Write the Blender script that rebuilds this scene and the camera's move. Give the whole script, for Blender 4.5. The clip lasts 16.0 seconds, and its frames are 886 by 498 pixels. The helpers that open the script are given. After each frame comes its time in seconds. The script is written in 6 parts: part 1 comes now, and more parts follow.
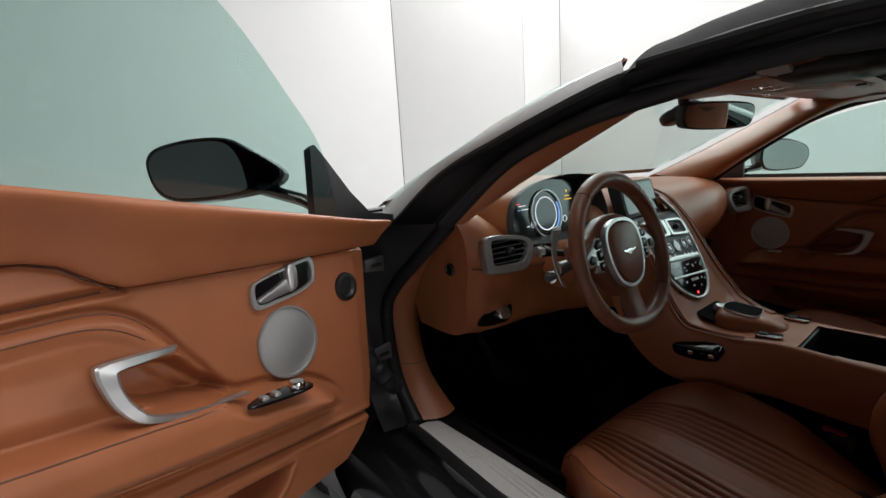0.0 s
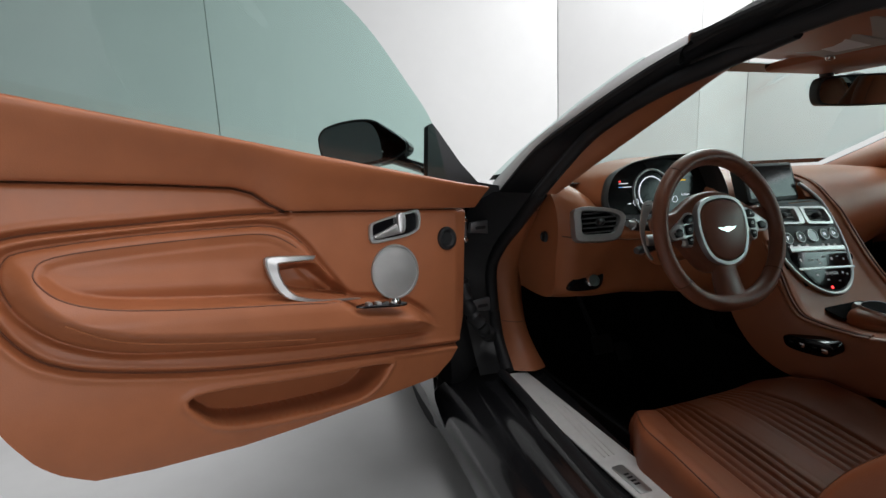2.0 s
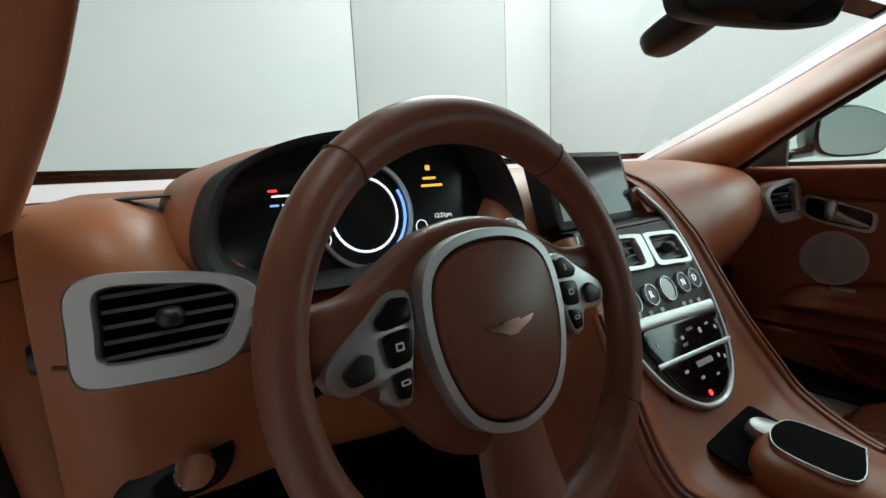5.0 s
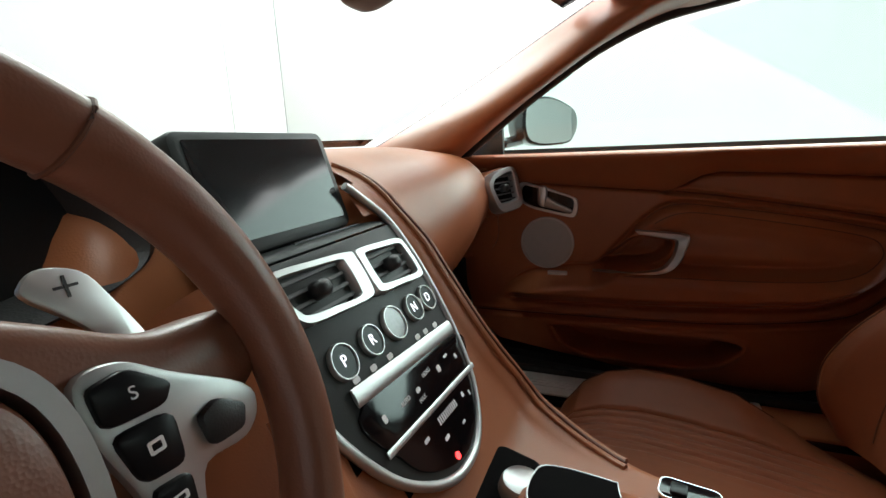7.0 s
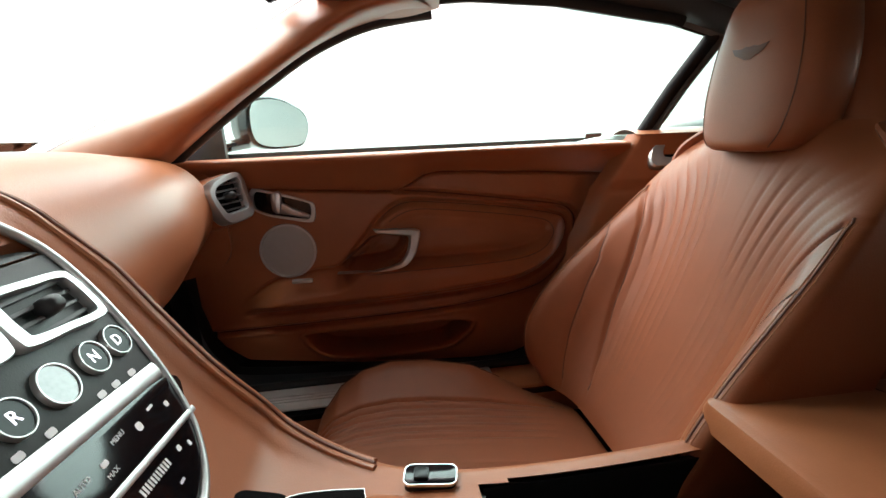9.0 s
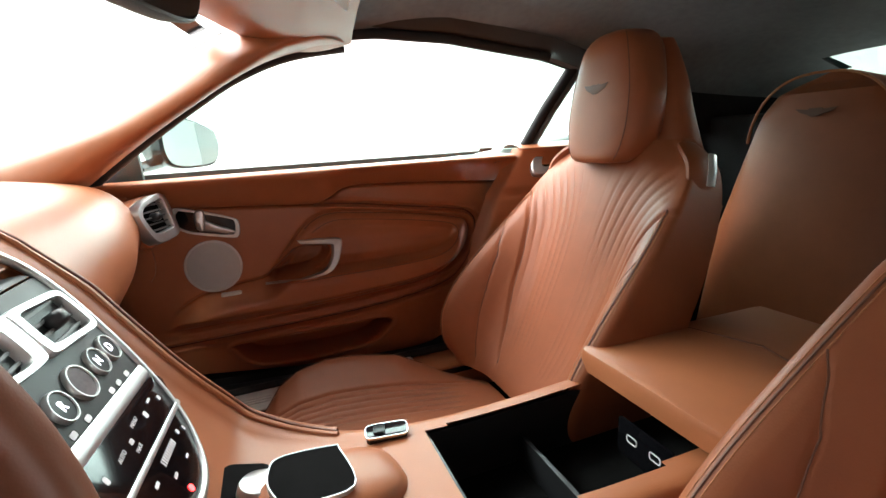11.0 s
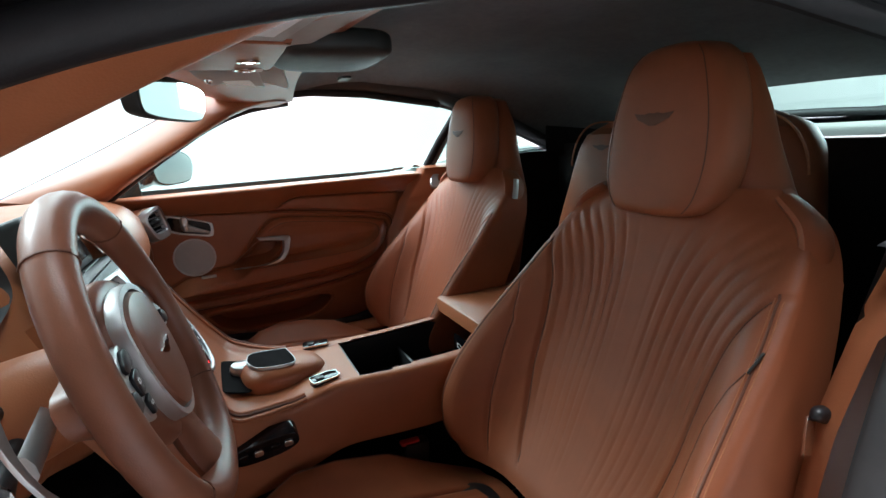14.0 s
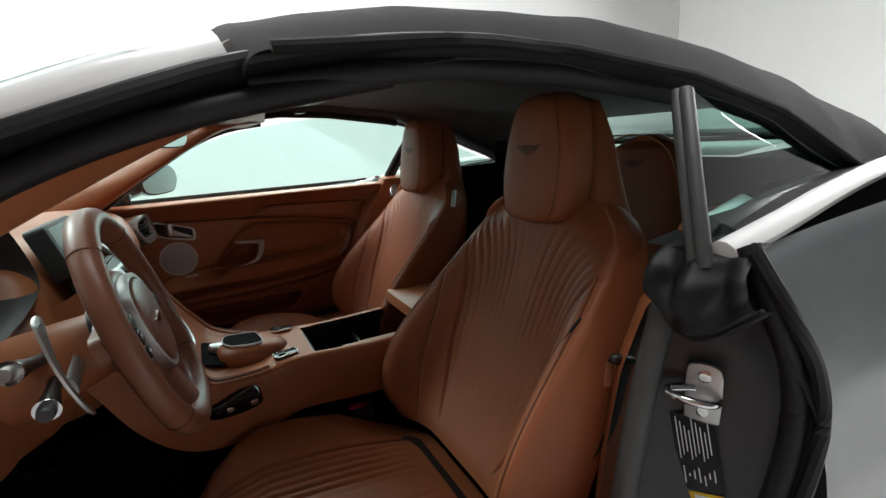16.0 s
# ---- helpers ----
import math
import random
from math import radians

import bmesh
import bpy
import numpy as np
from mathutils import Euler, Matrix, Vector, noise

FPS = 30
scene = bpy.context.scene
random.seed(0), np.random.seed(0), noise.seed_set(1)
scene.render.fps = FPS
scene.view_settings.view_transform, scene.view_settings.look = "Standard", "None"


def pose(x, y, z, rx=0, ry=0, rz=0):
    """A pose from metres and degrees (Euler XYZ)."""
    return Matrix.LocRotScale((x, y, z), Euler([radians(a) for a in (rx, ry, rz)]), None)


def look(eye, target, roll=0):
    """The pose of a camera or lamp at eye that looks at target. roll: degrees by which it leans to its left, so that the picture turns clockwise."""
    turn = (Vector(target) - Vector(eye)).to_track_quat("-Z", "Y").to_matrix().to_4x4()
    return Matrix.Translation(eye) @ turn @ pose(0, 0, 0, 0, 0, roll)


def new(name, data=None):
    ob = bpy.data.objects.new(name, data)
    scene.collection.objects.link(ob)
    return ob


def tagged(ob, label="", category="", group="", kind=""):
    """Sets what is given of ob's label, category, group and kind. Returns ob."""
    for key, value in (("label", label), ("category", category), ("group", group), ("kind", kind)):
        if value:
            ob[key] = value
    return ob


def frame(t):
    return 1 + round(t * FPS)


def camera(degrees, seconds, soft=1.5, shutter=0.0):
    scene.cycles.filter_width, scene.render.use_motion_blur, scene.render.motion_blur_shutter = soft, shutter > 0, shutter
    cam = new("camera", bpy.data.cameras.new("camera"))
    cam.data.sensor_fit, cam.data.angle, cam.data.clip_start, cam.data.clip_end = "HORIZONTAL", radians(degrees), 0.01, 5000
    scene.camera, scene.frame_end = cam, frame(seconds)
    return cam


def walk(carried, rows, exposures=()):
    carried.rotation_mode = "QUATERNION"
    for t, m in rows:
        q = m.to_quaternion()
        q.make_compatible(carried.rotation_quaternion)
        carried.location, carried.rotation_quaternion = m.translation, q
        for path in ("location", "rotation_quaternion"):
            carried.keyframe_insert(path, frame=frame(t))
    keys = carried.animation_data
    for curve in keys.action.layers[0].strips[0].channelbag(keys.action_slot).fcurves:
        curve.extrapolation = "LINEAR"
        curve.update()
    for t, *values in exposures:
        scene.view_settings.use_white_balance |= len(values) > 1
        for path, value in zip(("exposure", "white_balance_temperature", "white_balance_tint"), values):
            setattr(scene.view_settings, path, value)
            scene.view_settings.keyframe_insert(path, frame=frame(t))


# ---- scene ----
cam = camera(87.6, 16.0)
PATH = [
    (0, (-1.353, 0.208, 1.063), (-0.111, 1.731, 0.689), -3.6),
    (0.5, (-1.423, 0.138, 1.041), (-0.421, 1.834, 0.695), -3.3),
    (0.8, (-1.46, 0.103, 1.036), (-0.539, 1.845, 0.69), -3.3),
    (1, (-1.433, 0.059, 1.034), (-0.634, 1.861, 0.694), -2.9),
    (1.5, (-1.378, -0.021, 1.02), (-0.715, 1.835, 0.678), -2.5),
    (2, (-1.311, -0.04, 0.994), (-0.677, 1.827, 0.654), -2.6),
    (2.5, (-1.226, 0.031, 0.982), (-0.591, 1.896, 0.634), -2.4),
    (3, (-1.134, 0.177, 1.006), (-0.458, 2.025, 0.65), -2.3),
    (3.5, (-1.014, 0.281, 1.024), (-0.259, 2.094, 0.647), -2.4),
    (4, (-0.881, 0.409, 0.995), (0.079, 2.117, 0.594), -2.4),
    (4.5, (-0.724, 0.471, 0.962), (0.363, 2.109, 0.593), -2.3),
    (7, (-0.348, 0.596, 0.948), (1.46, 1.331, 0.513), -2.5),
    (7.5, (-0.304, 0.594, 0.954), (1.59, 1.048, 0.497), -1.2),
    (8, (-0.286, 0.582, 0.946), (1.653, 0.767, 0.492), -1.4),
    (8.5, (-0.292, 0.561, 0.942), (1.654, 0.505, 0.486), -2.4),
    (9, (-0.314, 0.557, 0.944), (1.614, 0.302, 0.48), -2.6),
    (9.5, (-0.346, 0.58, 0.952), (1.551, 0.153, 0.484), -2.7),
    (9.7, (-0.363, 0.584, 0.954), (1.52, 0.095, 0.487), -2.9),
    (11.8, (-0.521, 0.652, 1.002), (1.289, -0.062, 0.54), -3.5),
    (12.5, (-0.652, 0.648, 1.045), (1.137, -0.114, 0.576), -3.5),
    (13, (-0.755, 0.658, 1.057), (1.019, -0.138, 0.591), -3.7),
    (13.5, (-0.854, 0.672, 1.054), (0.91, -0.145, 0.586), -3.6),
    (14, (-0.932, 0.676, 1.044), (0.823, -0.161, 0.574), -3.6),
    (14.5, (-1.009, 0.692, 1.063), (0.735, -0.167, 0.595), -3.6),
    (15, (-1.088, 0.704, 1.081), (0.649, -0.169, 0.609), -3.5),
    (15.5, (-1.149, 0.689, 1.078), (0.586, -0.19, 0.612), -3.6),
    (16, (-1.192, 0.664, 1.081), (0.541, -0.223, 0.622), -3.6),
]
walk(cam, [(t, look(eye, target, roll)) for t, eye, target, roll in PATH], exposures=[(0.0, -0.15, 6400, 12), (2.5, -0.1, 6250, 12), (4.5, 0.05, 6350, 11), (7.0, 0.95, 6550, 13), (8.0, 1.2, 6550, 13), (9.0, 1.62, 6600, 14), (9.5, 1.8, 6600, 15), (12.0, 2.35, 6550, 15), (13.0, 2.1, 6200, 14), (14.0, 1.45, 5850, 11), (15.0, 1.1, 6150, 11), (16.0, 0.62, 6350, 9)])

# ---- world and light ----
world = bpy.data.worlds.new("studio_world")
scene.world = world
world.use_nodes = True
bg = world.node_tree.nodes["Background"]
bg.inputs[0].default_value = (0.9, 0.97, 1.0, 1)
bg.inputs[1].default_value = 0.25


def area_lamp(name, m, sx, sy, watts, colour):
    data = bpy.data.lights.new(name, "AREA")
    data.shape, data.size, data.size_y, data.energy, data.color = "RECTANGLE", sx, sy, watts, colour
    ob = new(name, data)
    ob.matrix_world = m
    return ob


# No lamp here is in view; side, rear, front are fills for cabin, door.
area_lamp("ceiling_softbox", look((2.1, 0.7, 3.95), (2.1, 0.7, 0)), 2.8, 4.2, 110, (1.0, 0.99, 0.97))
area_lamp("side_fill", look((3.0, -0.4, 2.1), (-0.1, 0.2, 0.8)), 3.8, 2.4, 110, (0.97, 1.0, 1.0))
area_lamp("rear_fill", look((-0.2, -5.4, 2.6), (-1.3, 0.2, 0.8)), 2.6, 1.8, 145, (1.0, 0.99, 0.97))
area_lamp("left_softbox", look((-4.9, -1.5, 1.15), (0.0, 0.35, 0.75)), 2.6, 1.3, 8, (1.0, 0.99, 0.97))
area_lamp("door_softbox", look((-0.92, -0.3, 3.95), (-0.92, -0.3, 0)), 0.7, 2.8, 62, (1.0, 0.99, 0.97))
area_lamp("front_fill", look((2.2, 3.4, 3.4), (0.2, 0.4, 0.6)), 1.6, 1.6, 130, (1.0, 0.99, 0.97))

# ---- materials ----


def base_mat(name):
    m = bpy.data.materials.new(name)
    m.use_nodes = True
    return m, m.node_tree.nodes, m.node_tree.links, m.node_tree.nodes["Principled BSDF"]


def plain(name, col, rough=0.5, metal=0.0, spec=0.5, var=0.12, scale=40.0, bump=0.0, coat=0.0, bscale=600.0):
    """A surface with colour drift at two scales and a fine relief."""
    m, n, l, p = base_mat(name)
    p.inputs["Roughness"].default_value, p.inputs["Metallic"].default_value = rough, metal
    p.inputs["Specular IOR Level"].default_value = spec
    p.inputs["Coat Weight"].default_value = coat
    p.inputs["Coat Roughness"].default_value = 0.05
    co = n.new("ShaderNodeTexCoord")
    big, small = n.new("ShaderNodeTexNoise"), n.new("ShaderNodeTexNoise")
    big.inputs["Scale"].default_value, small.inputs["Scale"].default_value = scale * 0.12, scale
    small.inputs["Detail"].default_value = 5
    add = n.new("ShaderNodeMath")
    add.operation = "ADD"
    ramp = n.new("ShaderNodeMapRange")
    ramp.inputs["From Min"].default_value, ramp.inputs["From Max"].default_value = 0.6, 1.4
    ramp.inputs["To Min"].default_value, ramp.inputs["To Max"].default_value = 1 - var, 1 + var
    mul = n.new("ShaderNodeVectorMath")
    mul.operation = "SCALE"
    mul.inputs[0].default_value = col
    for t in (big, small):
        l.new(co.outputs["Object"], t.inputs["Vector"])
    l.new(big.outputs["Fac"], add.inputs[0])
    l.new(small.outputs["Fac"], add.inputs[1])
    l.new(add.outputs[0], ramp.inputs["Value"])
    l.new(ramp.outputs[0], mul.inputs["Scale"])
    l.new(mul.outputs[0], p.inputs["Base Color"])
    rr = n.new("ShaderNodeMapRange")
    rr.inputs["To Min"].default_value, rr.inputs["To Max"].default_value = rough * 0.85, min(1, rough * 1.15)
    l.new(small.outputs["Fac"], rr.inputs["Value"])
    l.new(rr.outputs[0], p.inputs["Roughness"])
    if bump:
        v = n.new("ShaderNodeTexVoronoi")
        v.inputs["Scale"].default_value = bscale
        b = n.new("ShaderNodeBump")
        b.inputs["Strength"].default_value, b.inputs["Distance"].default_value = bump, 0.0006
        l.new(co.outputs["Object"], v.inputs["Vector"])
        l.new(v.outputs["Distance"], b.inputs["Height"])
        l.new(b.outputs[0], p.inputs["Normal"])
    return m


def emitter(name, col, strength):
    m, n, l, p = base_mat(name)
    p.inputs["Base Color"].default_value = (*col, 1)
    p.inputs["Emission Color"].default_value = (*col, 1)
    p.inputs["Emission Strength"].default_value = strength
    return m


def glass_mat(name, tint, rough=0.0):
    """A thin pane: clear with a tint, glossy by Fresnel."""
    m, n, l, p = base_mat(name)
    n.remove(p)
    tr, gl, mix, lw = n.new("ShaderNodeBsdfTransparent"), n.new("ShaderNodeBsdfGlossy"), n.new("ShaderNodeMixShader"), n.new("ShaderNodeLayerWeight")
    tr.inputs[0].default_value = (*tint, 1)
    gl.inputs["Roughness"].default_value = rough
    lw.inputs["Blend"].default_value = 0.5
    pw, ma = n.new("ShaderNodeMath"), n.new("ShaderNodeMath")
    pw.operation, ma.operation = "POWER", "MULTIPLY_ADD"
    pw.inputs[1].default_value = 5.0
    ma.inputs[1].default_value, ma.inputs[2].default_value = 0.85, 0.05
    l.new(lw.outputs["Facing"], pw.inputs[0])
    l.new(pw.outputs[0], ma.inputs[0])
    l.new(ma.outputs[0], mix.inputs[0])
    l.new(tr.outputs[0], mix.inputs[1])
    l.new(gl.outputs[0], mix.inputs[2])
    l.new(mix.outputs[0], n["Material Output"].inputs[0])
    return m


TAN = plain("tan_leather", (0.310, 0.104, 0.042), 0.42, var=0.10, scale=22, bump=0.2, bscale=520, spec=0.38)
TAN_SEAT = plain("tan_seat_leather", (0.262, 0.079, 0.031), 0.49, var=0.12, scale=22, bump=0.18, bscale=430, spec=0.36)
# Tan leather with the shade on the driver's side put into its base colour.
WHEEL_TAN_SHADED = plain("smooth_wheel_leather_shaded", (0.190, 0.074, 0.042), 0.38, var=0.14, scale=30, bump=0.15, bscale=600, spec=0.4)
# Dark tone for sewn seams, and for the shadow lines drawn on the doors.
TAN_DARK = plain("seam_and_shadow_line", (0.11, 0.035, 0.014), 0.6, var=0.1)
THREAD = plain("tan_thread", (0.36, 0.13, 0.05), 0.7, var=0.2, scale=300)
BLACK_PLASTIC = plain("black_plastic", (0.009, 0.009, 0.010), 0.42, bump=0.2, bscale=900)
BLACK_LEATHER = plain("black_leather", (0.02, 0.02, 0.02), 0.5, bump=0.4, bscale=500)
RUBBER = plain("black_rubber", (0.010, 0.010, 0.011), 0.55, var=0.2, bump=0.15, spec=0.32)
GREY_RUBBER = plain("grey_rubber_strip", (0.065, 0.065, 0.066), 0.55, var=0.15)
CARPET = plain("black_carpet", (0.005, 0.005, 0.005), 0.95, var=0.35, scale=400, bump=0.9, bscale=900, spec=0.1)
# Roof lining cloth again, darkened to carry the shade at the cabin's rear.
REAR_CLOTH_SHADED = plain("shaded_rear_cloth", (0.016, 0.016, 0.017), 0.95, var=0.25, scale=120, bump=0.5, bscale=1500, spec=0.1)
JAMB_PAINT = plain("satin_dark_jamb_paint", (0.034, 0.036, 0.038), 0.36, var=0.08, scale=30, spec=0.5)
LINER = plain("dark_headlining_cloth", (0.135, 0.140, 0.147), 0.95, var=0.18, scale=60, bump=0.5, bscale=1500, spec=0.15)
SOFT_TOP = plain("black_roof_fabric", (0.020, 0.020, 0.020), 0.9, var=0.2, scale=120, bump=0.7, bscale=1400, spec=0.2)
GLOSS = plain("gloss_black", (0.004, 0.004, 0.005), 0.12, spec=0.35, var=0.02)
SATIN = plain("satin_aluminium", (0.52, 0.52, 0.515), 0.40, metal=0.9, var=0.05, scale=90)
CHROME = plain("polished_chrome", (0.75, 0.75, 0.75), 0.09, metal=1.0, var=0.03)
# Near-white base in place of polished metal reflecting white surroundings.
SILVER = plain("silver_trim_reflection_tone", (0.84, 0.84, 0.83), 0.30, metal=0.0, var=0.04, coat=0.5)
BLACK_PAINT = plain("gloss_black_body_paint", (0.010, 0.010, 0.011), 0.22, var=0.02, scale=6, coat=0.5)
PAINT = plain("dark_grey_metallic_paint", (0.095, 0.100, 0.106), 0.30, metal=0.5, var=0.06, scale=300, coat=1.0)
STEEL = plain("brushed_sill_steel", (0.60, 0.59, 0.57), 0.45, metal=0.2, var=0.08, scale=60)
MIRROR = plain("mirror_glass", (0.85, 0.90, 0.90), 0.02, metal=1.0, var=0.0)
SCREEN = plain("display_glass", (0.012, 0.014, 0.015), 0.12, spec=0.4, var=0.02)
# Sheenless black: shade of recesses painted on flat slabs; also the touch pad.
DUCT = plain("recess_shade_and_pad_black", (0.004, 0.004, 0.004), 0.9, spec=0.05)
BUTTON = plain("black_button", (0.006, 0.006, 0.007), 0.30, spec=0.2, var=0.05)
CHARCOAL = plain("charcoal_trim", (0.020, 0.025, 0.024), 0.5, var=0.1, bump=0.2, bscale=800, spec=0.35)
BEIGE = plain("pale_grey_cloth", (0.42, 0.40, 0.37), 0.85, var=0.08, bump=0.2)
RED = emitter("red_indicator", (1.0, 0.03, 0.03), 3.0)
WHITE_MARK = emitter("backlit_white_mark", (0.9, 0.92, 1.0), 0.9)
AMBER = emitter("amber_text", (1.0, 0.62, 0.05), 0.8)
BLUE = emitter("blue_gauge_light", (0.25, 0.5, 1.0), 0.8)
LAMP = emitter("lit_map_lamp", (1.0, 0.97, 0.9), 5.0)
RED_PLASTIC = plain("red_buckle_plastic", (0.55, 0.03, 0.02), 0.4)
WHITE_PRINT = plain("white_print", (0.75, 0.75, 0.75), 0.6, var=0.03)
YELLOW = plain("yellow_label", (0.75, 0.48, 0.02), 0.6, var=0.05)
CRYSTAL = plain("clear_crystal", (0.16, 0.15, 0.155), 0.14, spec=0.6, metal=0.2, var=0.2, scale=200)
WALL = plain("white_studio_wall", (0.69, 0.69, 0.678), 0.75, var=0.025, scale=6, bump=0.08, bscale=60)
CEILING = plain("grey_studio_ceiling", (0.11, 0.11, 0.112), 0.8, var=0.06, scale=5)
DARK_STEEL = plain("dark_hinge_steel", (0.16, 0.16, 0.165), 0.35, metal=0.7, var=0.1)
DARK_WALL = plain("dark_studio_wall", (0.045, 0.045, 0.048), 0.8, var=0.1, scale=5)
SEAM = plain("dark_wall_gap", (0.08, 0.08, 0.08), 0.9)
FLOOR = plain("pale_studio_floor", (0.70, 0.70, 0.69), 0.42, var=0.05, scale=8)
GLASS_GREEN = glass_mat("green_tinted_glass", (0.57, 0.77, 0.72))
GLASS_CLEAR = glass_mat("clear_windscreen_glass", (0.67, 0.79, 0.765))

# ---- building helpers ----


def thing(name, label, category, base=(0, 0, 0), group="", kind=""):
    ob = new(name)
    ob.empty_display_size = 0.05
    ob.location = base
    return tagged(ob, label, category, group, kind)


def part(name, bm, material, parent=None, label="", flat=False, angle=38):
    me = bpy.data.meshes.new(name)
    bm.to_mesh(me)
    bm.free()
    me.materials.append(material)
    if not flat:
        me.polygons.foreach_set("use_smooth", [True] * len(me.polygons))
        me.set_sharp_from_angle(angle=radians(angle))
    ob = new(name, me)
    if parent is not None:
        ob.parent = parent
        if parent.type == "EMPTY" and not parent.get("local"):
            ob.matrix_parent_inverse = Matrix.Translation(-Vector(parent.location))
    if label:
        ob["label"] = label
    return ob


def grid(f, nu, nv, ring_u=False, ring_v=False, keep=None):
    """A sheet of quads over u, v in 0..1."""
    bm = bmesh.new()
    cu, cv = (nu if ring_u else nu + 1), (nv if ring_v else nv + 1)
    vs = [[bm.verts.new(f(i / nu, j / nv)) for j in range(cv)] for i in range(cu)]
    for i in range(nu):
        for j in range(nv):
            if keep is None or keep((i + 0.5) / nu, (j + 0.5) / nv):
                a, b = (i + 1) % cu, (j + 1) % cv
                q = (vs[i][j], vs[a][j], vs[a][b], vs[i][b])
                if len({tuple(round(c, 6) for c in v.co) for v in q}) == 4:
                    bm.faces.new(q)
                else:
                    u = []
                    for v in q:
                        if all((v.co - w.co).length > 1e-6 for w in u):
                            u.append(v)
                    if len(u) == 3:
                        bm.faces.new(u)
    loose = [v for v in bm.verts if not v.link_faces]
    bmesh.ops.delete(bm, geom=loose, context="VERTS")
    return bm


def spline(pts, n, closed=False):
    """n points, evenly in parameter, on a Catmull-Rom curve through pts."""
    P = [np.array(p, float) for p in pts]
    k = len(P)
    segs = k if closed else k - 1
    out = []
    for i in range(n):
        s = i / (n if closed else n - 1) * segs
        j = min(int(s), segs - 1)
        t = s - j
        if closed:
            a, b, c, d = P[(j - 1) % k], P[j % k], P[(j + 1) % k], P[(j + 2) % k]
        else:
            a, b, c, d = P[max(j - 1, 0)], P[j], P[j + 1], P[min(j + 2, k - 1)]
        out.append(0.5 * (2 * b + (c - a) * t + (2 * a - 5 * b + 4 * c - d) * t * t + (3 * b - a - 3 * c + d) * t ** 3))
    return out


def at(keys, x):
    """Smooth value at x from rows of (x, value or tuple), x rising."""
    if x <= keys[0][0]:
        return np.array(keys[0][1], float)
    for (a, p), (b, q) in zip(keys, keys[1:]):
        if x <= b:
            t = (x - a) / (b - a)
            return np.array(p, float) * (1 - t) + np.array(q, float) * t
    return np.array(keys[-1][1], float)


def smooth(a, b, x):
    t = min(1.0, max(0.0, (x - a) / (b - a)))
    return t * t * (3 - 2 * t)


def sweep(pts, radius, n=10, closed=False, flat=1.0, up=(0, 0, 1), cap=True, shape=None):
    """A tube along pts; radius a number or function of 0..1; flat: the ratio of its height along up."""
    P = [Vector(p) for p in pts]
    k = len(P)
    bm, rings = bmesh.new(), []
    prof = shape or [(math.cos(2 * math.pi * i / n), math.sin(2 * math.pi * i / n)) for i in range(n)]
    for i, p in enumerate(P):
        t = (P[(i + 1) % k] - P[i - 1]) if closed else (P[min(i + 1, k - 1)] - P[max(i - 1, 0)])
        t.normalize()
        side = t.cross(Vector(up))
        side = side.normalized() if side.length > 1e-5 else Vector((1, 0, 0))
        top = side.cross(t).normalized()
        r = radius(i / max(1, k - 1)) if callable(radius) else radius
        rings.append([bm.verts.new(p + side * (a * r) + top * (b * r * flat)) for a, b in prof])
    m = len(prof)
    for i in range(k if closed else k - 1):
        a, b = rings[i], rings[(i + 1) % k]
        for j in range(m):
            bm.faces.new((a[j], a[(j + 1) % m], b[(j + 1) % m], b[j]))
    if cap and not closed:
        bm.faces.new(rings[0][::-1])
        bm.faces.new(rings[-1])
    return bm


def slab(outline, h, m=None, bev=0.0, back=0.0):
    """A plate: the outline (x, y) raised from z=-back to h, its upper edge rounded by bev, laid at the pose m."""
    m = m or Matrix()
    O = [Vector((p[0], p[1], 0)) for p in outline]
    k = len(O)
    area = sum(O[i].x * O[(i + 1) % k].y - O[(i + 1) % k].x * O[i].y for i in range(k))
    if area < 0:
        O.reverse()

    def inset(d):
        out = []
        for i in range(k):
            a, b = (O[i] - O[i - 1]), (O[(i + 1) % k] - O[i])
            na, nb = Vector((-a.y, a.x, 0)).normalized(), Vector((-b.y, b.x, 0)).normalized()
            v = na + nb
            out.append(O[i] + v.normalized() * d / max(0.5, v.length / 2) if v.length > 1e-6 else O[i])
        return out

    bm, rows = bmesh.new(), [(0, -back), (0, h - bev)]
    if bev:
        rows += [(bev * 0.3, h - bev * 0.3), (bev, h)]
    rings = [[bm.verts.new(m @ (p + Vector((0, 0, z)))) for p in inset(d)] for d, z in rows]
    for a, b in zip(rings, rings[1:]):
        for j in range(k):
            bm.faces.new((a[j], a[(j + 1) % k], b[(j + 1) % k], b[j]))
    bm.faces.new(rings[0][::-1])
    bm.faces.new(rings[-1])
    return bm


def frame_ring(outer, inner, h, m=None, bev=0.0015, back=0.0):
    """A flat ring between two outlines of the same number of points."""
    m = m or Matrix()
    bm = bmesh.new()
    O, I = [Vector((p[0], p[1], 0)) for p in outer], [Vector((p[0], p[1], 0)) for p in inner]
    k = len(O)
    rows = []
    for w, z in ((0.0, -back), (0.0, h * 0.6), (0.12, h), (0.88, h), (1.0, h * 0.6), (1.0, -back)):
        rows.append([bm.verts.new(m @ (o.lerp(i, w) + Vector((0, 0, z)))) for o, i in zip(O, I)])
    for a, b in zip(rows, rows[1:] + rows[:1]):
        for j in range(k):
            bm.faces.new((a[j], a[(j + 1) % k], b[(j + 1) % k], b[j]))
    return bm


